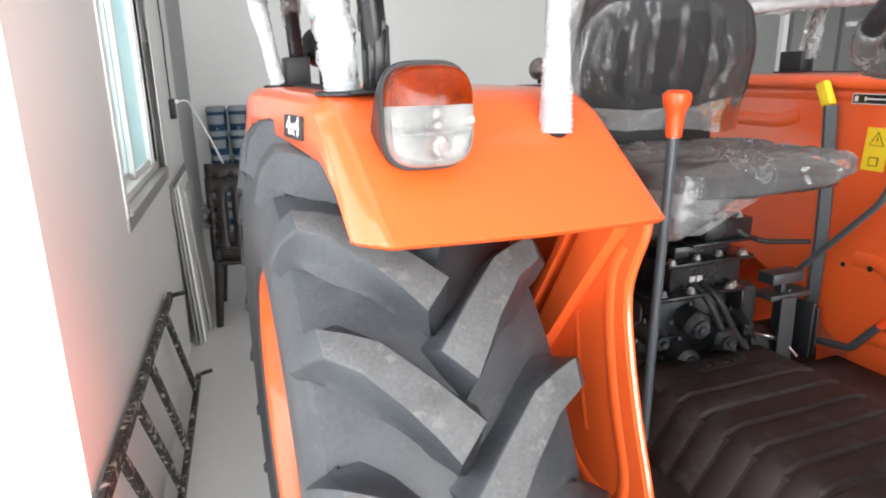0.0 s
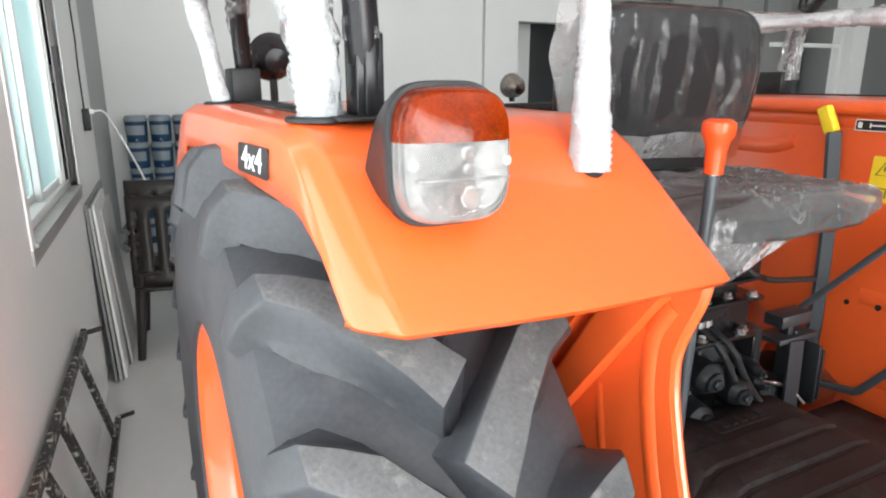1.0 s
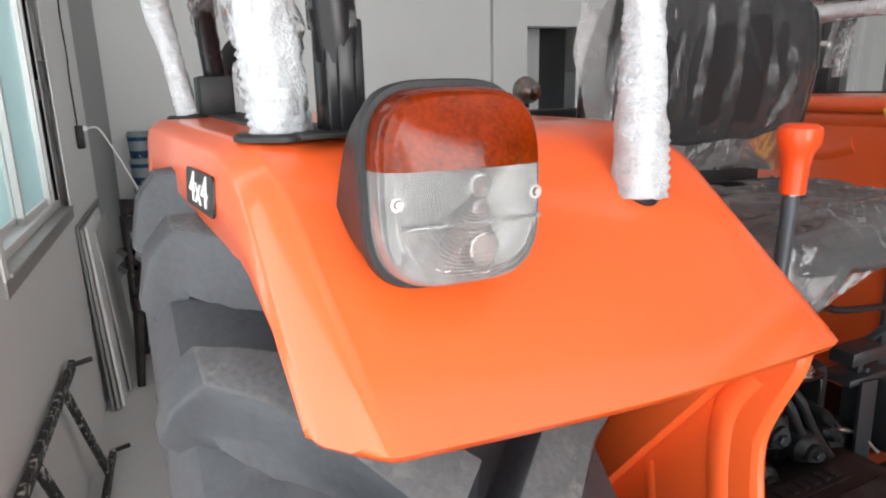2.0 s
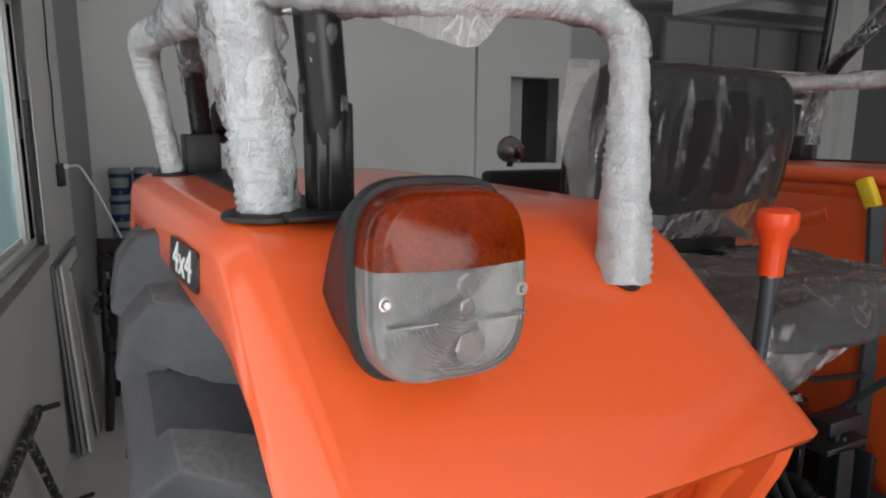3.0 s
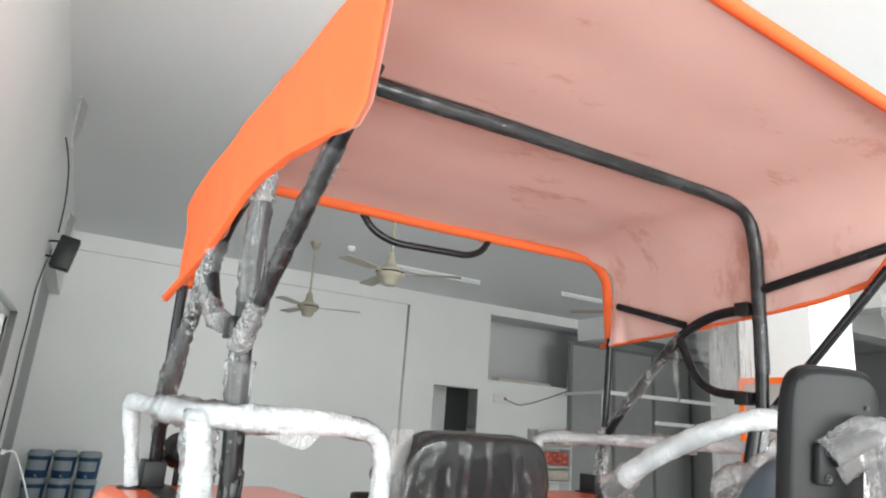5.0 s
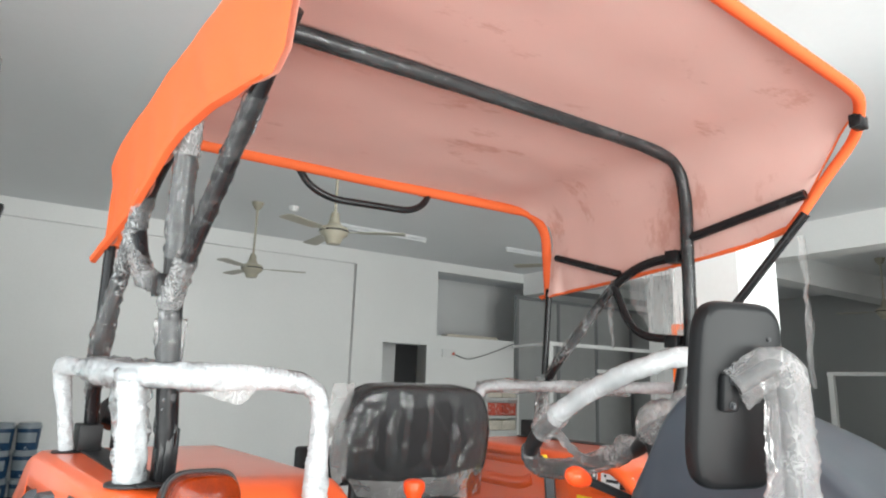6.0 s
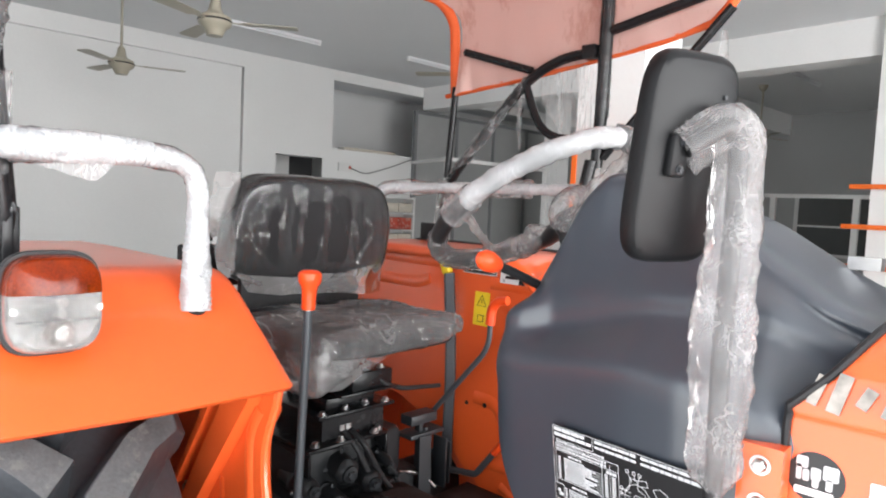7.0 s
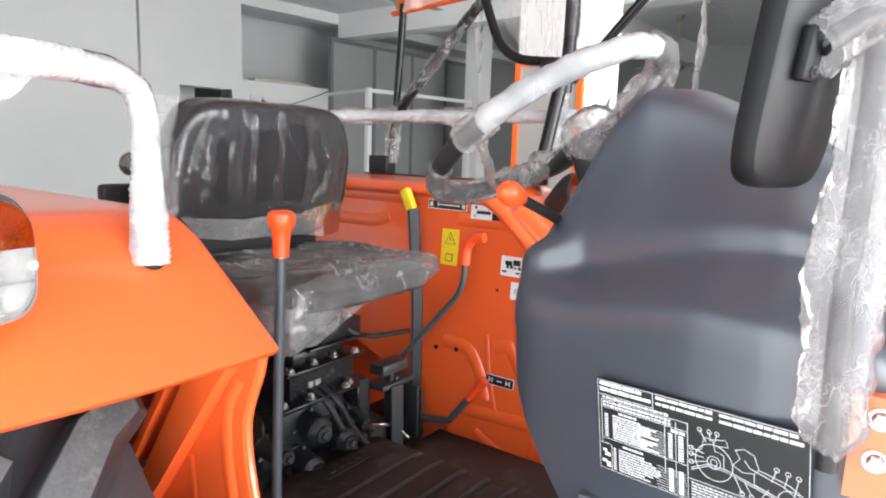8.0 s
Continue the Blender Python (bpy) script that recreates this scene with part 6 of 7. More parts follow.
tube(bm, rounded([(0.05, 0.25, 1.245), (0.085, 0.235, 1.236), (0.125, 0.22, 1.200), (0.19, 0.22, 1.178), (0.33, 0.22, 1.162)], 0.02), 0.0065, 10)
part("seat_lever", bm, SATIN, gear, "thin black bent lever")
# axle and engine that carry bonnet and front wheels
bm = bmesh.new()
tube(bm, [(-0.62, 0.47, 0.745), (0.62, 0.47, 0.745)], 0.09, 18)
part("rear_axle", bm, CAST, gear, "cast rear axle")
bm = bmesh.new()
box(bm, -0.17, 0.17, -1.9, -0.62, 0.55, 1.04, 0.03)
box(bm, -0.17, 0.17, -0.64, 0.25, 0.52, 0.79, 0.03)
part("engine_block", bm, CAST, gear, "dark engine and frame")
bm = bmesh.new()
tube(bm, [(-0.58, -1.62, 0.46), (0.58, -1.62, 0.46)], 0.06, 14)
box(bm, -0.10, 0.10, -1.70, -1.54, 0.42, 0.60, 0.01)
part("front_axle", bm, CAST, gear, "cast front axle")

bm = bmesh.new()
box(bm, -0.20, -0.17, -0.56, -0.49, 0.86, 1.20, 0.004)
part("cowl_support", bm, GREYROD, tractor, "grey steel support below the cowl")

# ---- mirror with its wrapped arm
mirror = bpy.data.objects.new("rear_view_mirror", None)
scene.collection.objects.link(mirror)
mirror.parent = tractor
tagged(mirror, "tall black rear-view mirror on a film-wrapped arm")
MM = facing((-0.300, -0.705, 1.722), (0.93, -0.36, 0.0), (0.0, -0.14, 1))
bm = bmesh.new()
loft(bm, [[MM @ Vector((a * s, b * s, d)) for a, b in superellipse(0.120, 0.222, 5.0)] for d, s in ((-0.012, 0.93), (-0.010, 0.985), (-0.004, 1.0), (0.006, 0.99), (0.011, 0.96), (0.013, 0.90))], closed=True, caps=True)
part("mirror_shell", bm, MIRROR_BLACK, mirror, "black moulded mirror back", 40)
bm = bmesh.new()
loft(bm, [[MM @ Vector((a * s, b * s, d)) for a, b in superellipse(0.110, 0.210, 5.0)] for d, s in ((-0.0125, 0.92), (-0.0135, 0.92))], closed=True, caps=True)
part("mirror_glass", bm, CHROME, mirror, "mirror glass")
bm = bmesh.new()
box(bm, -0.033, -0.011, -0.018, 0.026, 0.012, 0.024, 0.004, m=MM)
mount = part("mirror_mount", bm, MIRROR_BLACK, mirror, "black mirror clamp")
for x, y in ((-0.022, 0.018), (-0.022, -0.010)):
    part("bolt", bolt(bmesh.new(), MM @ Vector((x, y, 0.024)), MM.to_3x3() @ Vector((0, 0, 1)), 0.003, 0.003), IRON, mount)
part("mount_screw", bolt(bmesh.new(), MM @ Vector((0.036, 0.068, 0.013)), MM.to_3x3() @ Vector((0, 0, 1)), 0.0018, 0.001), IRON, mirror, "small screw")
arm_run = [(-0.324, -0.722, 1.730), (-0.295, -0.752, 1.757), (-0.284, -0.758, 1.745), (-0.282, -0.760, 1.70), (-0.283, -0.757, 1.53), (-0.290, -0.762, 1.362)]
bm = bmesh.new()
tube(bm, rounded(arm_run, 0.03), 0.010, 12)
part("arm", bm, SATIN, mirror, "black mirror arm")


def arm_film(s, w):
    p = Vector((math.cos(w) * 1.2, math.sin(w) * 1.2, s * 9))
    base = 0.0225 + 0.0035 * min(1, max(0, (s - 0.2) / 0.15)) + 0.004 * math.sin(math.pi * min(1, max(0, (s - 0.3) / 0.7))) ** 2
    if s > 0.90:
        base *= max(0.15, (1 - s) / 0.10)
    return base * (1 + 0.18 * noise.noise(p) + 0.10 * noise.noise(p * 2.3))


bm = bmesh.new()
tube(bm, resample(rounded(arm_run, 0.03), 0.005), arm_film, 36)
crease(crumple(bm, 0.003, 40, 4), 0.0026, 42, 4)
part("arm_film", bm, FILM_ARM, mirror, "crumpled clear film hanging round the arm", 80)

# ---- rear work lamps and box behind the seat
bm = bmesh.new()
box(bm, -0.176, 0.06, 0.748, 0.780, 1.40, 1.523, 0.01)
part("tool_box", bm, SATIN, tractor, "black box behind the seat")
for at, r, mat_back, name in (((0.0, 0.93, 1.562), 0.032, LAMPMETAL, "work_lamp"), ((-0.69, 0.74, 1.622), 0.045, BLACK, "work_lamp")):
    m = Matrix.Translation(at) @ Matrix.Rotation(radians(100), 4, "X")
    lamp = part(name, lathe(bmesh.new(), [(0.0005, 0.045), (r * 0.5, 0.04), (r * 0.85, 0.022), (r, 0.0), (r * 1.05, -0.006), (r, -0.012), (0.0005, -0.012)], m, 32), mat_back, tractor, "round rear work lamp")
    bm = bmesh.new()
    tube(bm, [Vector(at) + Vector((0, 0.0, -r * 0.8)), (at[0], at[1], 1.52)], 0.008, 8)
    part("stalk", bm, SATIN, lamp)


# ---------------------------------------------------------------- things in the room
def at_room(u, v, z=0.0, turn=0.0):
    return ROOM @ pose(u, v, z, 0, 0, turn)


# ---- window in the side wall
window = thing("window_1", ROOM, "white sliding window with pale panes, set in a grey stone surround", "window", "", "structure")
bm = bmesh.new()
box(bm, -0.015, 0.006, W0 - 0.045, W1 + 0.045, WZ0 - 0.05, WZ0)
box(bm, -0.20, 0.016, W0 + 0.001, W1 - 0.001, WZ0, WZ0 + 0.014, 0.003)
part("window_sill", bm, STONE, window, "grey stone sill")
bm = bmesh.new()
for y0, y1, z0, z1 in ((W0 - 0.045, W0, WZ0, WZ1 + 0.045), (W1, W1 + 0.045, WZ0, WZ1 + 0.045), (W0, W1, WZ1, WZ1 + 0.045)):
    box(bm, -0.015, 0.006, y0, y1, z0, z1)
part("surround", bm, WALL, window, "plain painted surround")
bm = bmesh.new()
for y0, y1, z0, z1 in ((W0 + 0.002, W0 + 0.04, WZ0 + 0.015, WZ1 - 0.002), (W1 - 0.04, W1 - 0.002, WZ0 + 0.015, WZ1 - 0.002), (W0 + 0.04, W1 - 0.04, WZ0 + 0.015, WZ0 + 0.05), (W0 + 0.04, W1 - 0.04, WZ1 - 0.04, WZ1 - 0.002)):
    box(bm, -0.12, -0.03, y0, y1, z0, z1, 0.003)
for y in (W1 - 0.12, W1 - 0.20):
    box(bm, -0.10, -0.035, y - 0.012, y + 0.012, WZ0 + 0.05, WZ1 - 0.04, 0.002)
part("window_frame", bm, ALU, window, "white aluminium frame with sliding tracks")
for k, (y0, y1, x) in enumerate(((W0 + 0.04, 2.33, -0.09), (2.29, W1 - 0.04, -0.06))):
    pane = part("pane", boxes((x - 0.003, x + 0.003, y0 + 0.03, y1 - 0.03, WZ0 + 0.08, WZ1 - 0.07)), GLASS, window, "pale bluish pane")
    pane.visible_shadow = False
    bm = bmesh.new()
    for a, b, c, d in ((y0, y0 + 0.032, WZ0 + 0.05, WZ1 - 0.04), (y1 - 0.032, y1, WZ0 + 0.05, WZ1 - 0.04), (y0, y1, WZ0 + 0.05, WZ0 + 0.082), (y0, y1, WZ1 - 0.072, WZ1 - 0.04)):
        box(bm, x - 0.012, x + 0.012, a, b, c, d, 0.002)
    part("sash", bm, ALU, window, "white sash")
bm = boxes((-0.045, -0.025, 2.86, 2.875, 1.56, 1.64))
part("latch", bm, SATIN, window, "small black latch")

# ---- switch box, cables and speaker on the side wall
sw = thing("switch_box", at_room(0, 3.56, 1.36), "small black switch box on the wall with a white cable", "switch")
bm = bmesh.new()
box(bm, 0.0, 0.035, -0.035, 0.035, -0.06, 0.06, 0.005)
part("switch_body", bm, SATIN, sw, "black plastic box")
part("plug", boxes((0.035, 0.055, 0.0, 0.03, 0.03, 0.055)), ALU, sw, "white plug")
bm = bmesh.new()
tube(bm, rounded([(0.05, 0.015, 0.042), (0.10, 0.06, 0.05), (0.17, 0.10, -0.10), (0.27, 0.13, -0.36), (0.33, 0.13, -0.58)], 0.10, 10), 0.006, 8)
part("cable", bm, ALU, sw, "hanging white cable")
bm = bmesh.new()
tube(bm, rounded([(0.012, -0.01, 0.06), (0.012, -0.03, 0.30), (0.012, 0.02, 0.42), (0.012, -0.02, 0.60), (0.012, 0.04, 0.80), (0.012, 0.02, 1.0), (0.012, 0.30, 1.22), (0.012, 0.55, 1.36)], 0.05), 0.0045, 6)
part("thin_cable", bm, SATIN, sw, "thin dark cable up the wall")

speaker = thing("wall_speaker", at_room(0.0, 3.85, 2.68), "small black loudspeaker on a wall bracket", "speaker")
bm = bmesh.new()
box(bm, 0.05, 0.17, -0.06, 0.06, -0.11, 0.11, 0.008, m=Matrix.Rotation(radians(10), 4, "Y"))
part("speaker_box", bm, SATIN, speaker, "black cabinet")
bm = bmesh.new()
tube(bm, rounded([(0, 0, 0.05), (0.06, 0, 0.06), (0.08, 0, 0.0)], 0.02), 0.008, 8)
tube(bm, rounded([(0, 0, -0.05), (0.06, 0, -0.05), (0.08, 0, 0.0)], 0.02), 0.008, 8)
part("bracket", bm, SATIN, speaker, "black bracket")

for v, z, h in ((2.90, 3.24, 0.30), (4.32, 2.94, 0.22)):
    bm = bmesh.new()
    prism(bm, [(-0.02, h / 2), (0.10, h / 2), (0.08, 0.0), (0.02, -h / 2), (-0.02, -h * 0.2)], 0.012, pose(0.06, 0, 0, 90, 0, 75))
    single("wall_vane", bm, STONE, at_room(0, v, z), "dark tapered metal vane fixed to the wall", "bracket", "vanes on the wall")
bm = bmesh.new()
tube(bm, rounded([(0.03, 2.95, 3.15), (0.05, 3.35, 3.12), (0.05, 3.75, 2.98), (0.03, 4.05, 2.84)], 0.2), 0.005, 6)
single("wall_cable", bm, SATIN, ROOM, "thin dark cable sagging along the wall", "cable")

# ---- boards leaning on the wall
for k, (v0, v1, h, foot, mat) in enumerate(((3.02, 3.95, 0.97, 0.040, BOARD), (3.03, 3.70, 0.95, 0.062, STONE), (3.06, 3.66, 0.96, 0.084, ALU), (3.24, 3.80, 0.90, 0.110, STONE))):
    bm = bmesh.new()
    box(bm, -0.006, 0.006, v0, v1, 0, h, 0.001)
    lean = math.degrees(math.asin((foot - 0.008 - 0.015 * k) / h))
    single("leaning_board", bm, mat, ROOM @ pose(foot, 0, 0.002, 0, -lean, 0), "thin grey board leaning against the wall", "board", "boards leaning on the wall")

# ---- paint-splashed ladder tipped against the wall
ladder = thing("ladder", ROOM, "black steel ladder splashed with paint, tipped against the wall", "ladder")
lo0, lo1 = Vector((0.073, 0.70, 0.026)), Vector((0.073, 2.56, 0.026))
hi0, hi1 = Vector((0.026, 0.50, 0.59)), Vector((0.026, 2.26, 0.575))


def bar(a, b, w, d, name, parent, mat):
    m = Matrix.Translation((a + b) / 2) @ (b - a).to_track_quat("Z", "Y").to_matrix().to_4x4()
    bm = bmesh.new()
    box(bm, -w / 2, w / 2, -d / 2, d / 2, -(b - a).length / 2, (b - a).length / 2, 0.003, 1, m=m)
    return part(name, bm, mat, parent)


bar(lo0, lo1, 0.022, 0.045, "rail", ladder, LADDER)
bar(hi0, hi1, 0.022, 0.045, "rail", ladder, LADDER)
for a, b in ((2.04, 2.36), (1.53, 1.82), (1.22, 1.53), (0.92, 1.22), (0.62, 0.92)):
    bar(Vector((0.028, a, 0.555)), Vector((0.070, b, 0.04)), 0.02, 0.035, "rung", ladder, LADDER)
for p, d in ((hi1, Vector((0.07, 0.01, 0.01))), (lo1, Vector((0.07, 0.01, 0.01)))):
    bar(p, p + d, 0.012, 0.02, "hook", ladder, LADDER)

# ---- stacked plastic chairs
chair = thing("plastic_chair", at_room(0.435, 3.525, 0, -3), "dark brown moulded plastic armchair with a slotted back", "chair")
bm = bmesh.new()
rows = []
for i in range(13):
    s = i / 12
    rows.append([(x, -0.22 + 0.06 * s + 0.04 * (x / 0.27) ** 2, 0.42 + 0.52 * s) for x in [-0.27 + 0.54 * k / 18 for k in range(19)]])
grid = [[bm.verts.new(p) for p in row] for row in rows]
for i in range(12):
    for k in range(18):
        if i in (3, 5, 7, 9) and k % 3 == 1 or i in (2, 4, 6, 8) and k % 3 == 1 and 3 < k < 15:
            continue
        bm.faces.new((grid[i][k], grid[i][k + 1], grid[i + 1][k + 1], grid[i + 1][k]))
back = part("chair_back", bm, CHAIRPLASTIC, chair, "curved back with rows of slots")
sol = back.modifiers.new("thick", "SOLIDIFY")
sol.thickness = 0.012
bm = bmesh.new()
box(bm, -0.25, 0.25, -0.24, 0.24, 0.40, 0.425, 0.01)
part("seat", bm, CHAIRPLASTIC, chair)
for x, y in ((-0.25, -0.23), (0.25, -0.23), (-0.26, 0.24), (0.26, 0.24)):
    bm = bmesh.new()
    tube(bm, [(x * 0.92, y * 0.92, 0.42), (x * 1.06, y * 1.06, 0.0)], lambda s, w: 0.032 - 0.010 * s, 8)
    part("leg", bm, CHAIRPLASTIC, chair)
for x in (-0.28, 0.28):
    bm = bmesh.new()
    tube(bm, rounded([(x, -0.20, 0.66), (x, 0.12, 0.64), (x, 0.24, 0.60), (x * 0.97, 0.24, 0.40)], 0.06), lambda s, w: 0.026 if abs(math.sin(w)) > 0.6 else 0.016, 8)
    part("armrest", bm, CHAIRPLASTIC, chair)
copy_thing(chair, at_room(0.44, 3.56, 0.085, -3))

# ---- paint pails
pail = thing("paint_pail", at_room(0.155, 6.34, 0), "blue and white printed paint pail with a lid", "pail", "stack of paint pails")
part("pail_body", lathe(bmesh.new(), [(0.0005, 0.0), (0.088, 0.0), (0.091, 0.01), (0.100, 0.195), (0.100, 0.20)], None, 32), PAILBLUE, pail, "blue printed plastic body")
part("lid", lathe(bmesh.new(), [(0.100, 0.196), (0.1055, 0.196), (0.1055, 0.212), (0.103, 0.222), (0.095, 0.225), (0.093, 0.243), (0.087, 0.2475), (0.0005, 0.2475)], None, 32), PAILWHITE, pail, "white plastic lid")
bm = bmesh.new()
rows = []
for k in range(13):
    a = radians(-150 + 120 * k / 12)
    rows.append([(0.1 * math.cos(a) * (1 - dz * 0.5), 0.1 * math.sin(a) * (1 - dz * 0.5), 0.16 - dz) for dz in (0.0, 0.045, 0.09)])
loft(bm, rows)
part("label", bm, PAILWHITE, pail, "pale printed label")
for row in range(5):
    for col in range(3 if row < 5 else 2):
        if row or col:
            copy_thing(pail, at_room(0.155 + 0.213 * col + 0.004 * ((row * 7 + col * 3) % 3), 6.34 + 0.006 * ((row + col) % 2), 0.2478 * row, (row * 53 + col * 97) % 50 - 25))

# ---- ceiling fans
fan = thing("ceiling_fan", pose(1.527, 3.005, 0.03), "cream ceiling fan with three blades, at rest", "fan", "ceiling fans")
part("canopy_cup", lathe(bmesh.new(), [(0.0005, CEIL - 0.03), (0.06, CEIL - 0.03), (0.058, CEIL - 0.05), (0.03, CEIL - 0.10), (0.014, CEIL - 0.11)], None, 24), CREAM, fan)
part("rod", lathe(bmesh.new(), [(0.011, CEIL - 0.07), (0.011, 2.85)], None, 12), CREAM, fan)
motor = part("motor", lathe(bmesh.new(), [(0.011, 2.90), (0.03, 2.88), (0.04, 2.82), (0.055, 2.795), (0.098, 2.775), (0.106, 2.755), (0.106, 2.74), (0.098, 2.72), (0.07, 2.70), (0.06, 2.68), (0.05, 2.655), (0.0005, 2.65)], None, 36), CREAM, fan, "cream rounded motor housing")
part("trim_ring", lathe(bmesh.new(), [(0.106, 2.742), (0.110, 2.748), (0.106, 2.754)], None, 36), SATIN, motor)
for k in range(3):
    bm = bmesh.new()
    prism(bm, [(0.10, -0.014), (0.17, -0.016), (0.19, -0.046), (0.50, -0.060), (0.52, -0.045), (0.52, 0.045), (0.50, 0.058), (0.19, 0.046), (0.17, 0.016), (0.10, 0.014)], 0.004, pose(0, 0, 2.742, 0, 0, -36 + 120 * k) @ pose(0, 0, 0, 4, 0, 0))
    part("blade", bm, CREAM, fan, "cream blade")
for x, y, turn in ((1.69, 5.03, 14), (3.63, 2.60, 40)):
    copy_thing(fan, pose(x, y, 0.03, 0, 0, turn))
copy_thing(fan, ROOM @ pose(9.3, 2.6, 0.03, 0, 0, 20))

# ---- tube lights and a small detector on the ceiling
for u, v, turn in ((3.75, 5.45, 0), (6.0, 5.2, 0), (8.9, 2.0, 0)):
    tl = thing("tube_light", at_room(u, v, CEIL, turn), "white unlit tube light batten on the ceiling", "tube light", "tube lights")
    part("batten", boxes((-0.6, 0.6, -0.018, 0.018, -0.03, 0.0)), CEILING, tl)
    bm = bmesh.new()
    tube(bm, [(-0.58, 0, -0.045), (0.58, 0, -0.045)], 0.011, 10)
    part("tube", bm, CEILING, tl, "white unlit tube")
    for x in (-0.585, 0.585):
        part("holder", boxes((x - 0.012, x + 0.012, -0.014, 0.014, -0.058, -0.028)), ALU, tl)
for u, v in ((2.55, 5.1), (4.0, 3.4)):
    bm = lathe(bmesh.new(), [(0.05, 0.0), (0.05, -0.02), (0.035, -0.05), (0.0005, -0.06)], None, 24)
    single("ceiling_rose", bm, ALU, at_room(u, v, CEIL), "small round white ceiling fitting", "ceiling fitting", "ceiling fittings")

# ---- back wall: socket strip, wire, cartons on shelves, loft clutter
sock = thing("socket_board", at_room(5.52, BACK - 0.001, 2.15), "white socket board with a red switch and a loose wire", "socket")
part("board", boxes((-0.11, 0.11, -0.03, 0.0, -0.055, 0.055)), ALU, sock)
part("switch", boxes((0.05, 0.085, -0.04, -0.03, -0.02, 0.02)), CARTON_RED, sock, "red switch")
bm = bmesh.new()
tube(bm, rounded([(0.09, -0.035, -0.01), (0.30, -0.05, -0.08), (0.60, -0.05, 0.0), (0.95, -0.05, 0.12), (1.15, -0.05, 0.20)], 0.2), 0.006, 6)
part("wire", bm, SATIN, sock, "thin sagging wire")
shelf = thing("wall_cabinet", at_room(6.32, BACK - 0.002, 0), "white framed shelf cabinet filled with cartons", "cabinet")
bm = boxes((-0.30, -0.27, -0.25, 0, 0.9, 1.75), (0.27, 0.30, -0.25, 0, 0.9, 1.75), (-0.30, 0.30, -0.25, 0, 1.75, 1.78), (-0.27, 0.27, -0.25, 0, 1.53, 1.55), (-0.27, 0.27, -0.25, 0, 1.28, 1.30), (-0.27, 0.27, -0.25, 0, 1.08, 1.10), (-0.30, 0.30, -0.02, 0, 0.9, 1.75))
part("shelf_frame", bm, ALU, shelf)
for z, mat, h in ((1.56, CARTON, 0.13), (1.31, CARTON_RED, 0.17), (1.11, CARTON, 0.13)):
    for k in range(2):
        bm = bmesh.new()
        box(bm, -0.25 + k * 0.255, -0.005 + k * 0.255, -0.24, -0.03, z, z + h, 0.004)
        single("carton", bm, mat, at_room(6.32, BACK - 0.002), "small printed carton on the cabinet shelf", "carton", "cartons on the shelves")
bm = bmesh.new()
box(bm, -0.45, 0.45, -0.1, 0.1, 0, 0.045, 0.01)
single("rolled_sheet", crumple(bm, 0.012, 6, 1), CARTON, at_room(6.0, BACK + 0.16, 2.39), "pale folded sheet lying on the loft ledge", "sheet")

# ---- glazed display enclosure with white frame
frame_thing = thing("display_enclosure", at_room(5.95, 5.0, 0), "open display enclosure of slim white aluminium sections", "partition")
for x, y in ((0, 0), (1.95, 0)):
    part("upright", boxes((x - 0.03, x + 0.03, y - 0.03, y + 0.03, 0, 2.29)), ALU, frame_thing)
for z in (2.24, 1.93):
    part("cross_rail", boxes((0.03 if z > 2 else 0.85, 1.92, -0.025, 0.025, z, z + 0.045)), ALU, frame_thing)
bm = bmesh.new()
tube(bm, [(0.01, 0.03, 2.262), (0.72, 1.58, 2.31)], 0.026, 4)
part("side_rail", bm, ALU, frame_thing)
part_wall = thing("glazed_partition", at_room(6.75, BACK - 0.02, 0), "tall grey glazed partition with slim mullions", "partition")
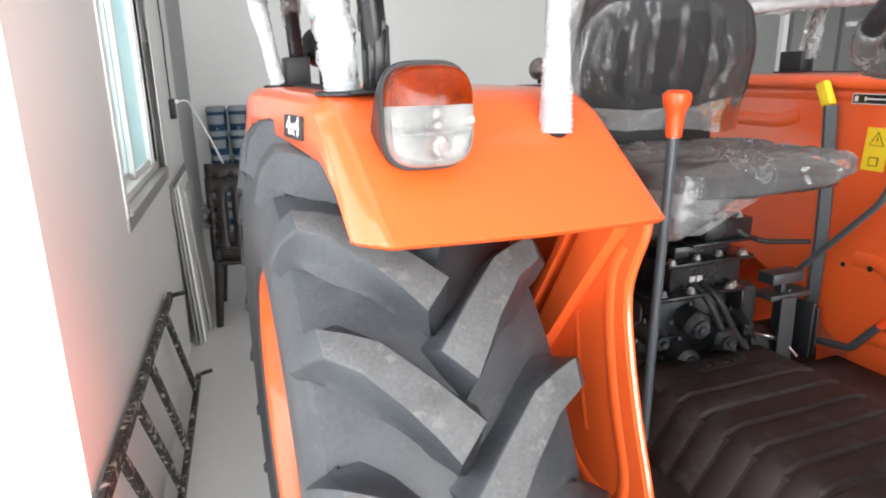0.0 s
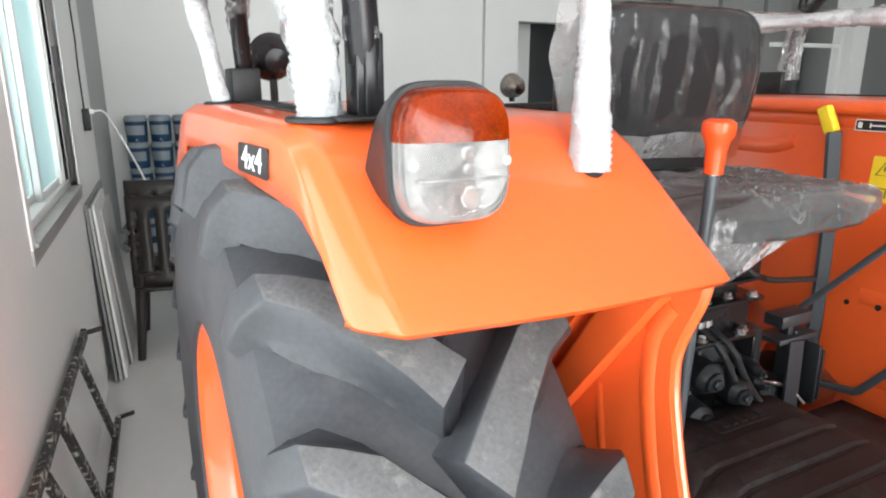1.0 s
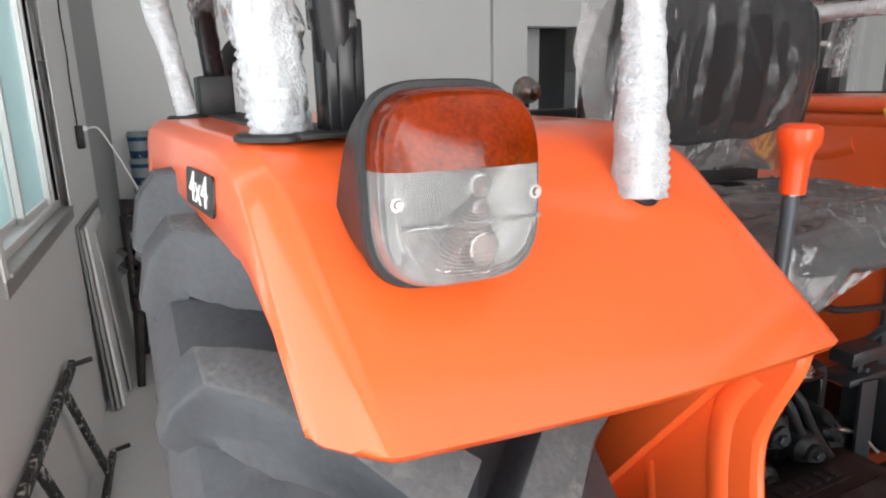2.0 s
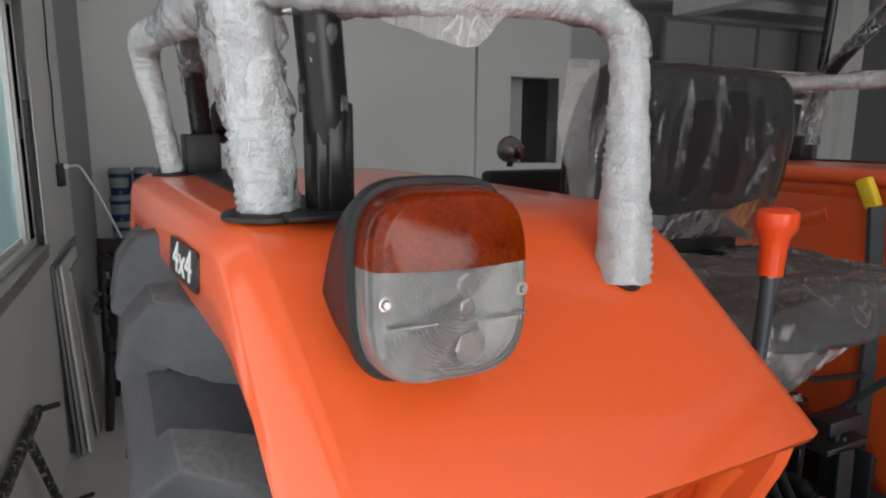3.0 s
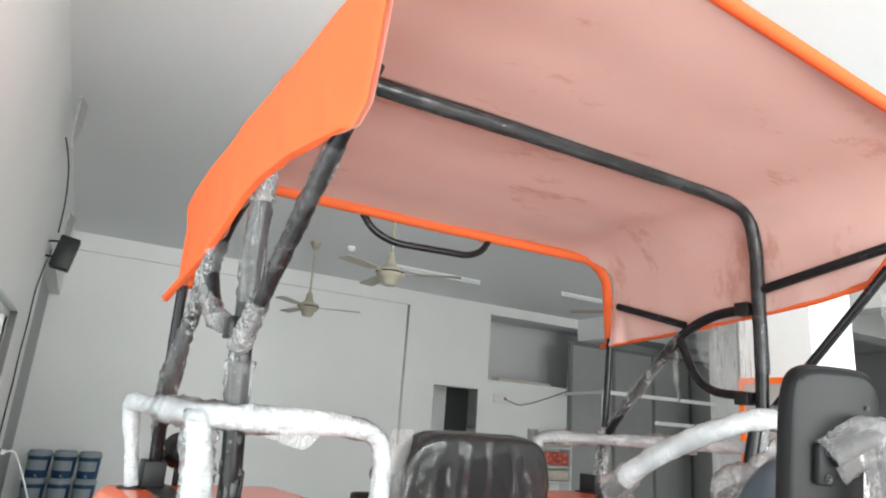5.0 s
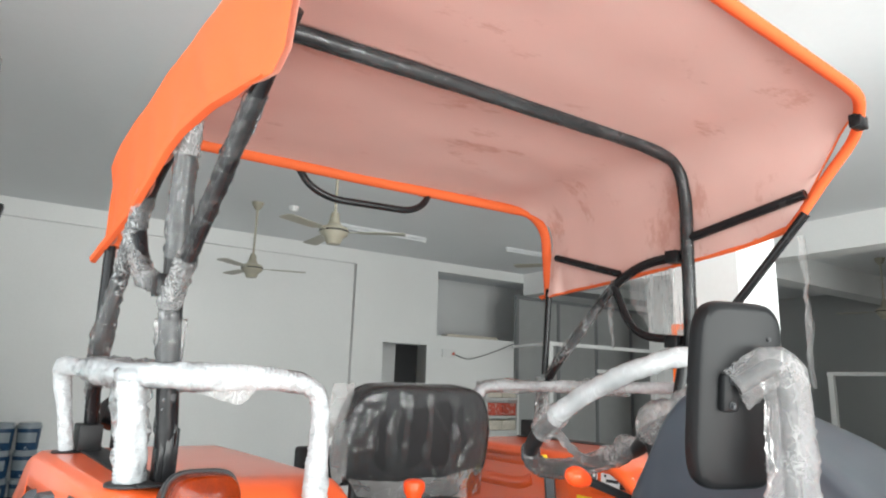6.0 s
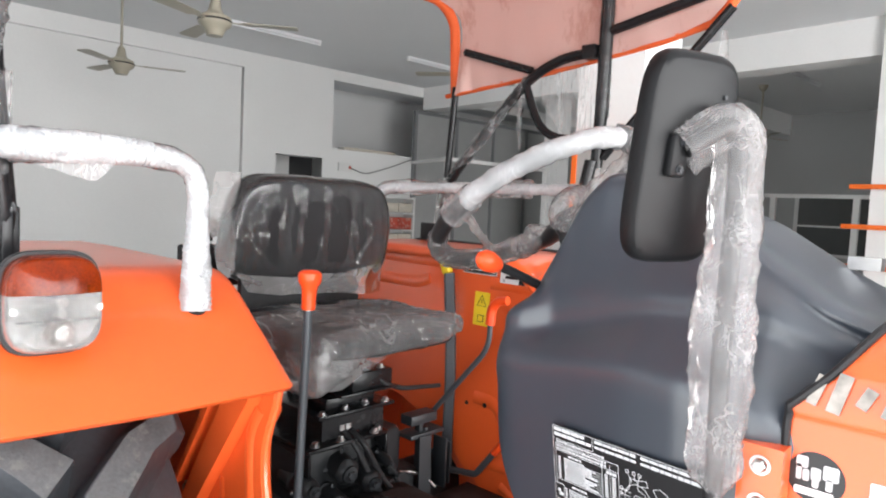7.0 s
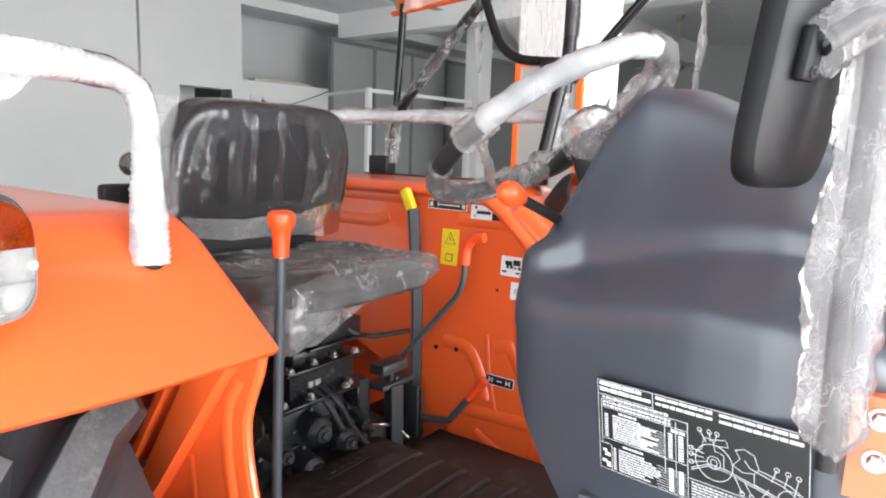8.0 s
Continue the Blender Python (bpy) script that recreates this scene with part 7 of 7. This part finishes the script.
for k in range(5):
    x = k * 0.85
    part("mullion", boxes((x - 0.025, x + 0.025, -0.03, 0.03, 0, 3.05)), BOARD, part_wall)
    if k < 4:
        part("pane", boxes((x + 0.025, x + 0.825, -0.006, 0.006, 0.02, 3.05)), GREYGLASS, part_wall, "dark grey pane")
part("head_rail", boxes((-0.025, 3.425, -0.03, 0.03, 3.05, 3.10)), BOARD, part_wall)

# ---- white board with orange border, orange slats, counter and far window
sign = thing("display_board", at_room(3.285, 0, 0), "tall white display board edged in orange, fixed to a column", "board")
part("panel", boxes((-0.012, -0.001, 0.765, 1.085, 0.4, 2.04)), PANEL, sign, "dull off-white panel")
for y0, y1, z0, z1 in ((1.085, 1.115, 0.4, 2.07), (0.735, 0.765, 0.4, 2.07), (0.765, 1.085, 2.04, 2.07)):
    part("border", boxes((-0.018, -0.001, y0, y1, z0, z1)), ORANGE_TAPE, sign, "orange edge")
for z, run in ((2.0, 0.47), (1.66, 0.51), (1.32, 0.54), (0.98, 0.59)):
    bm = bmesh.new()
    box(bm, -0.02, 0.02, 0, run, -0.02, 0.02, 0.003)
    single("orange_slat", bm, ORANGE_TAPE, at_room(6.785, 0.33, z), "orange display slat fixed to a column", "slat", "orange slats")
partition = thing("low_partition", at_room(9.6, -1.5, 0), "white framed glazed partition on a cream counter", "partition")
part("counter", boxes((-0.3, 0.3, 0, 5.0, 0, 1.05)), COUNTER, partition, "cream laminate counter")
part("top_rail", boxes((-0.03, 0.03, 0, 5.0, 2.0, 2.05)), ALU, partition)
for k in range(6):
    part("upright", boxes((-0.03, 0.03, k * 0.98 + 0.02, k * 0.98 + 0.09, 1.05, 2.0)), ALU, partition)
farwin = thing("window_2", at_room(FAR - 0.005, 1.4, 0), "dark far window with white frame", "window", "", "structure")
part("pane", boxes((-0.02, 0.0, -0.9, 1.6, 1.2, 2.1)), DARKGLASS, farwin)
for y in (-0.9, 0.35, 1.6):
    part("window_frame", boxes((-0.04, 0.0, y - 0.03, y + 0.03, 1.15, 2.15)), ALU, farwin)
part("window_rail", boxes((-0.035, 0.0, -0.9, 1.6, 1.62, 1.65), (-0.04, 0.0, -0.93, 1.63, 2.1, 2.15), (-0.04, 0.0, -0.93, 1.63, 1.15, 1.2)), ALU, farwin)
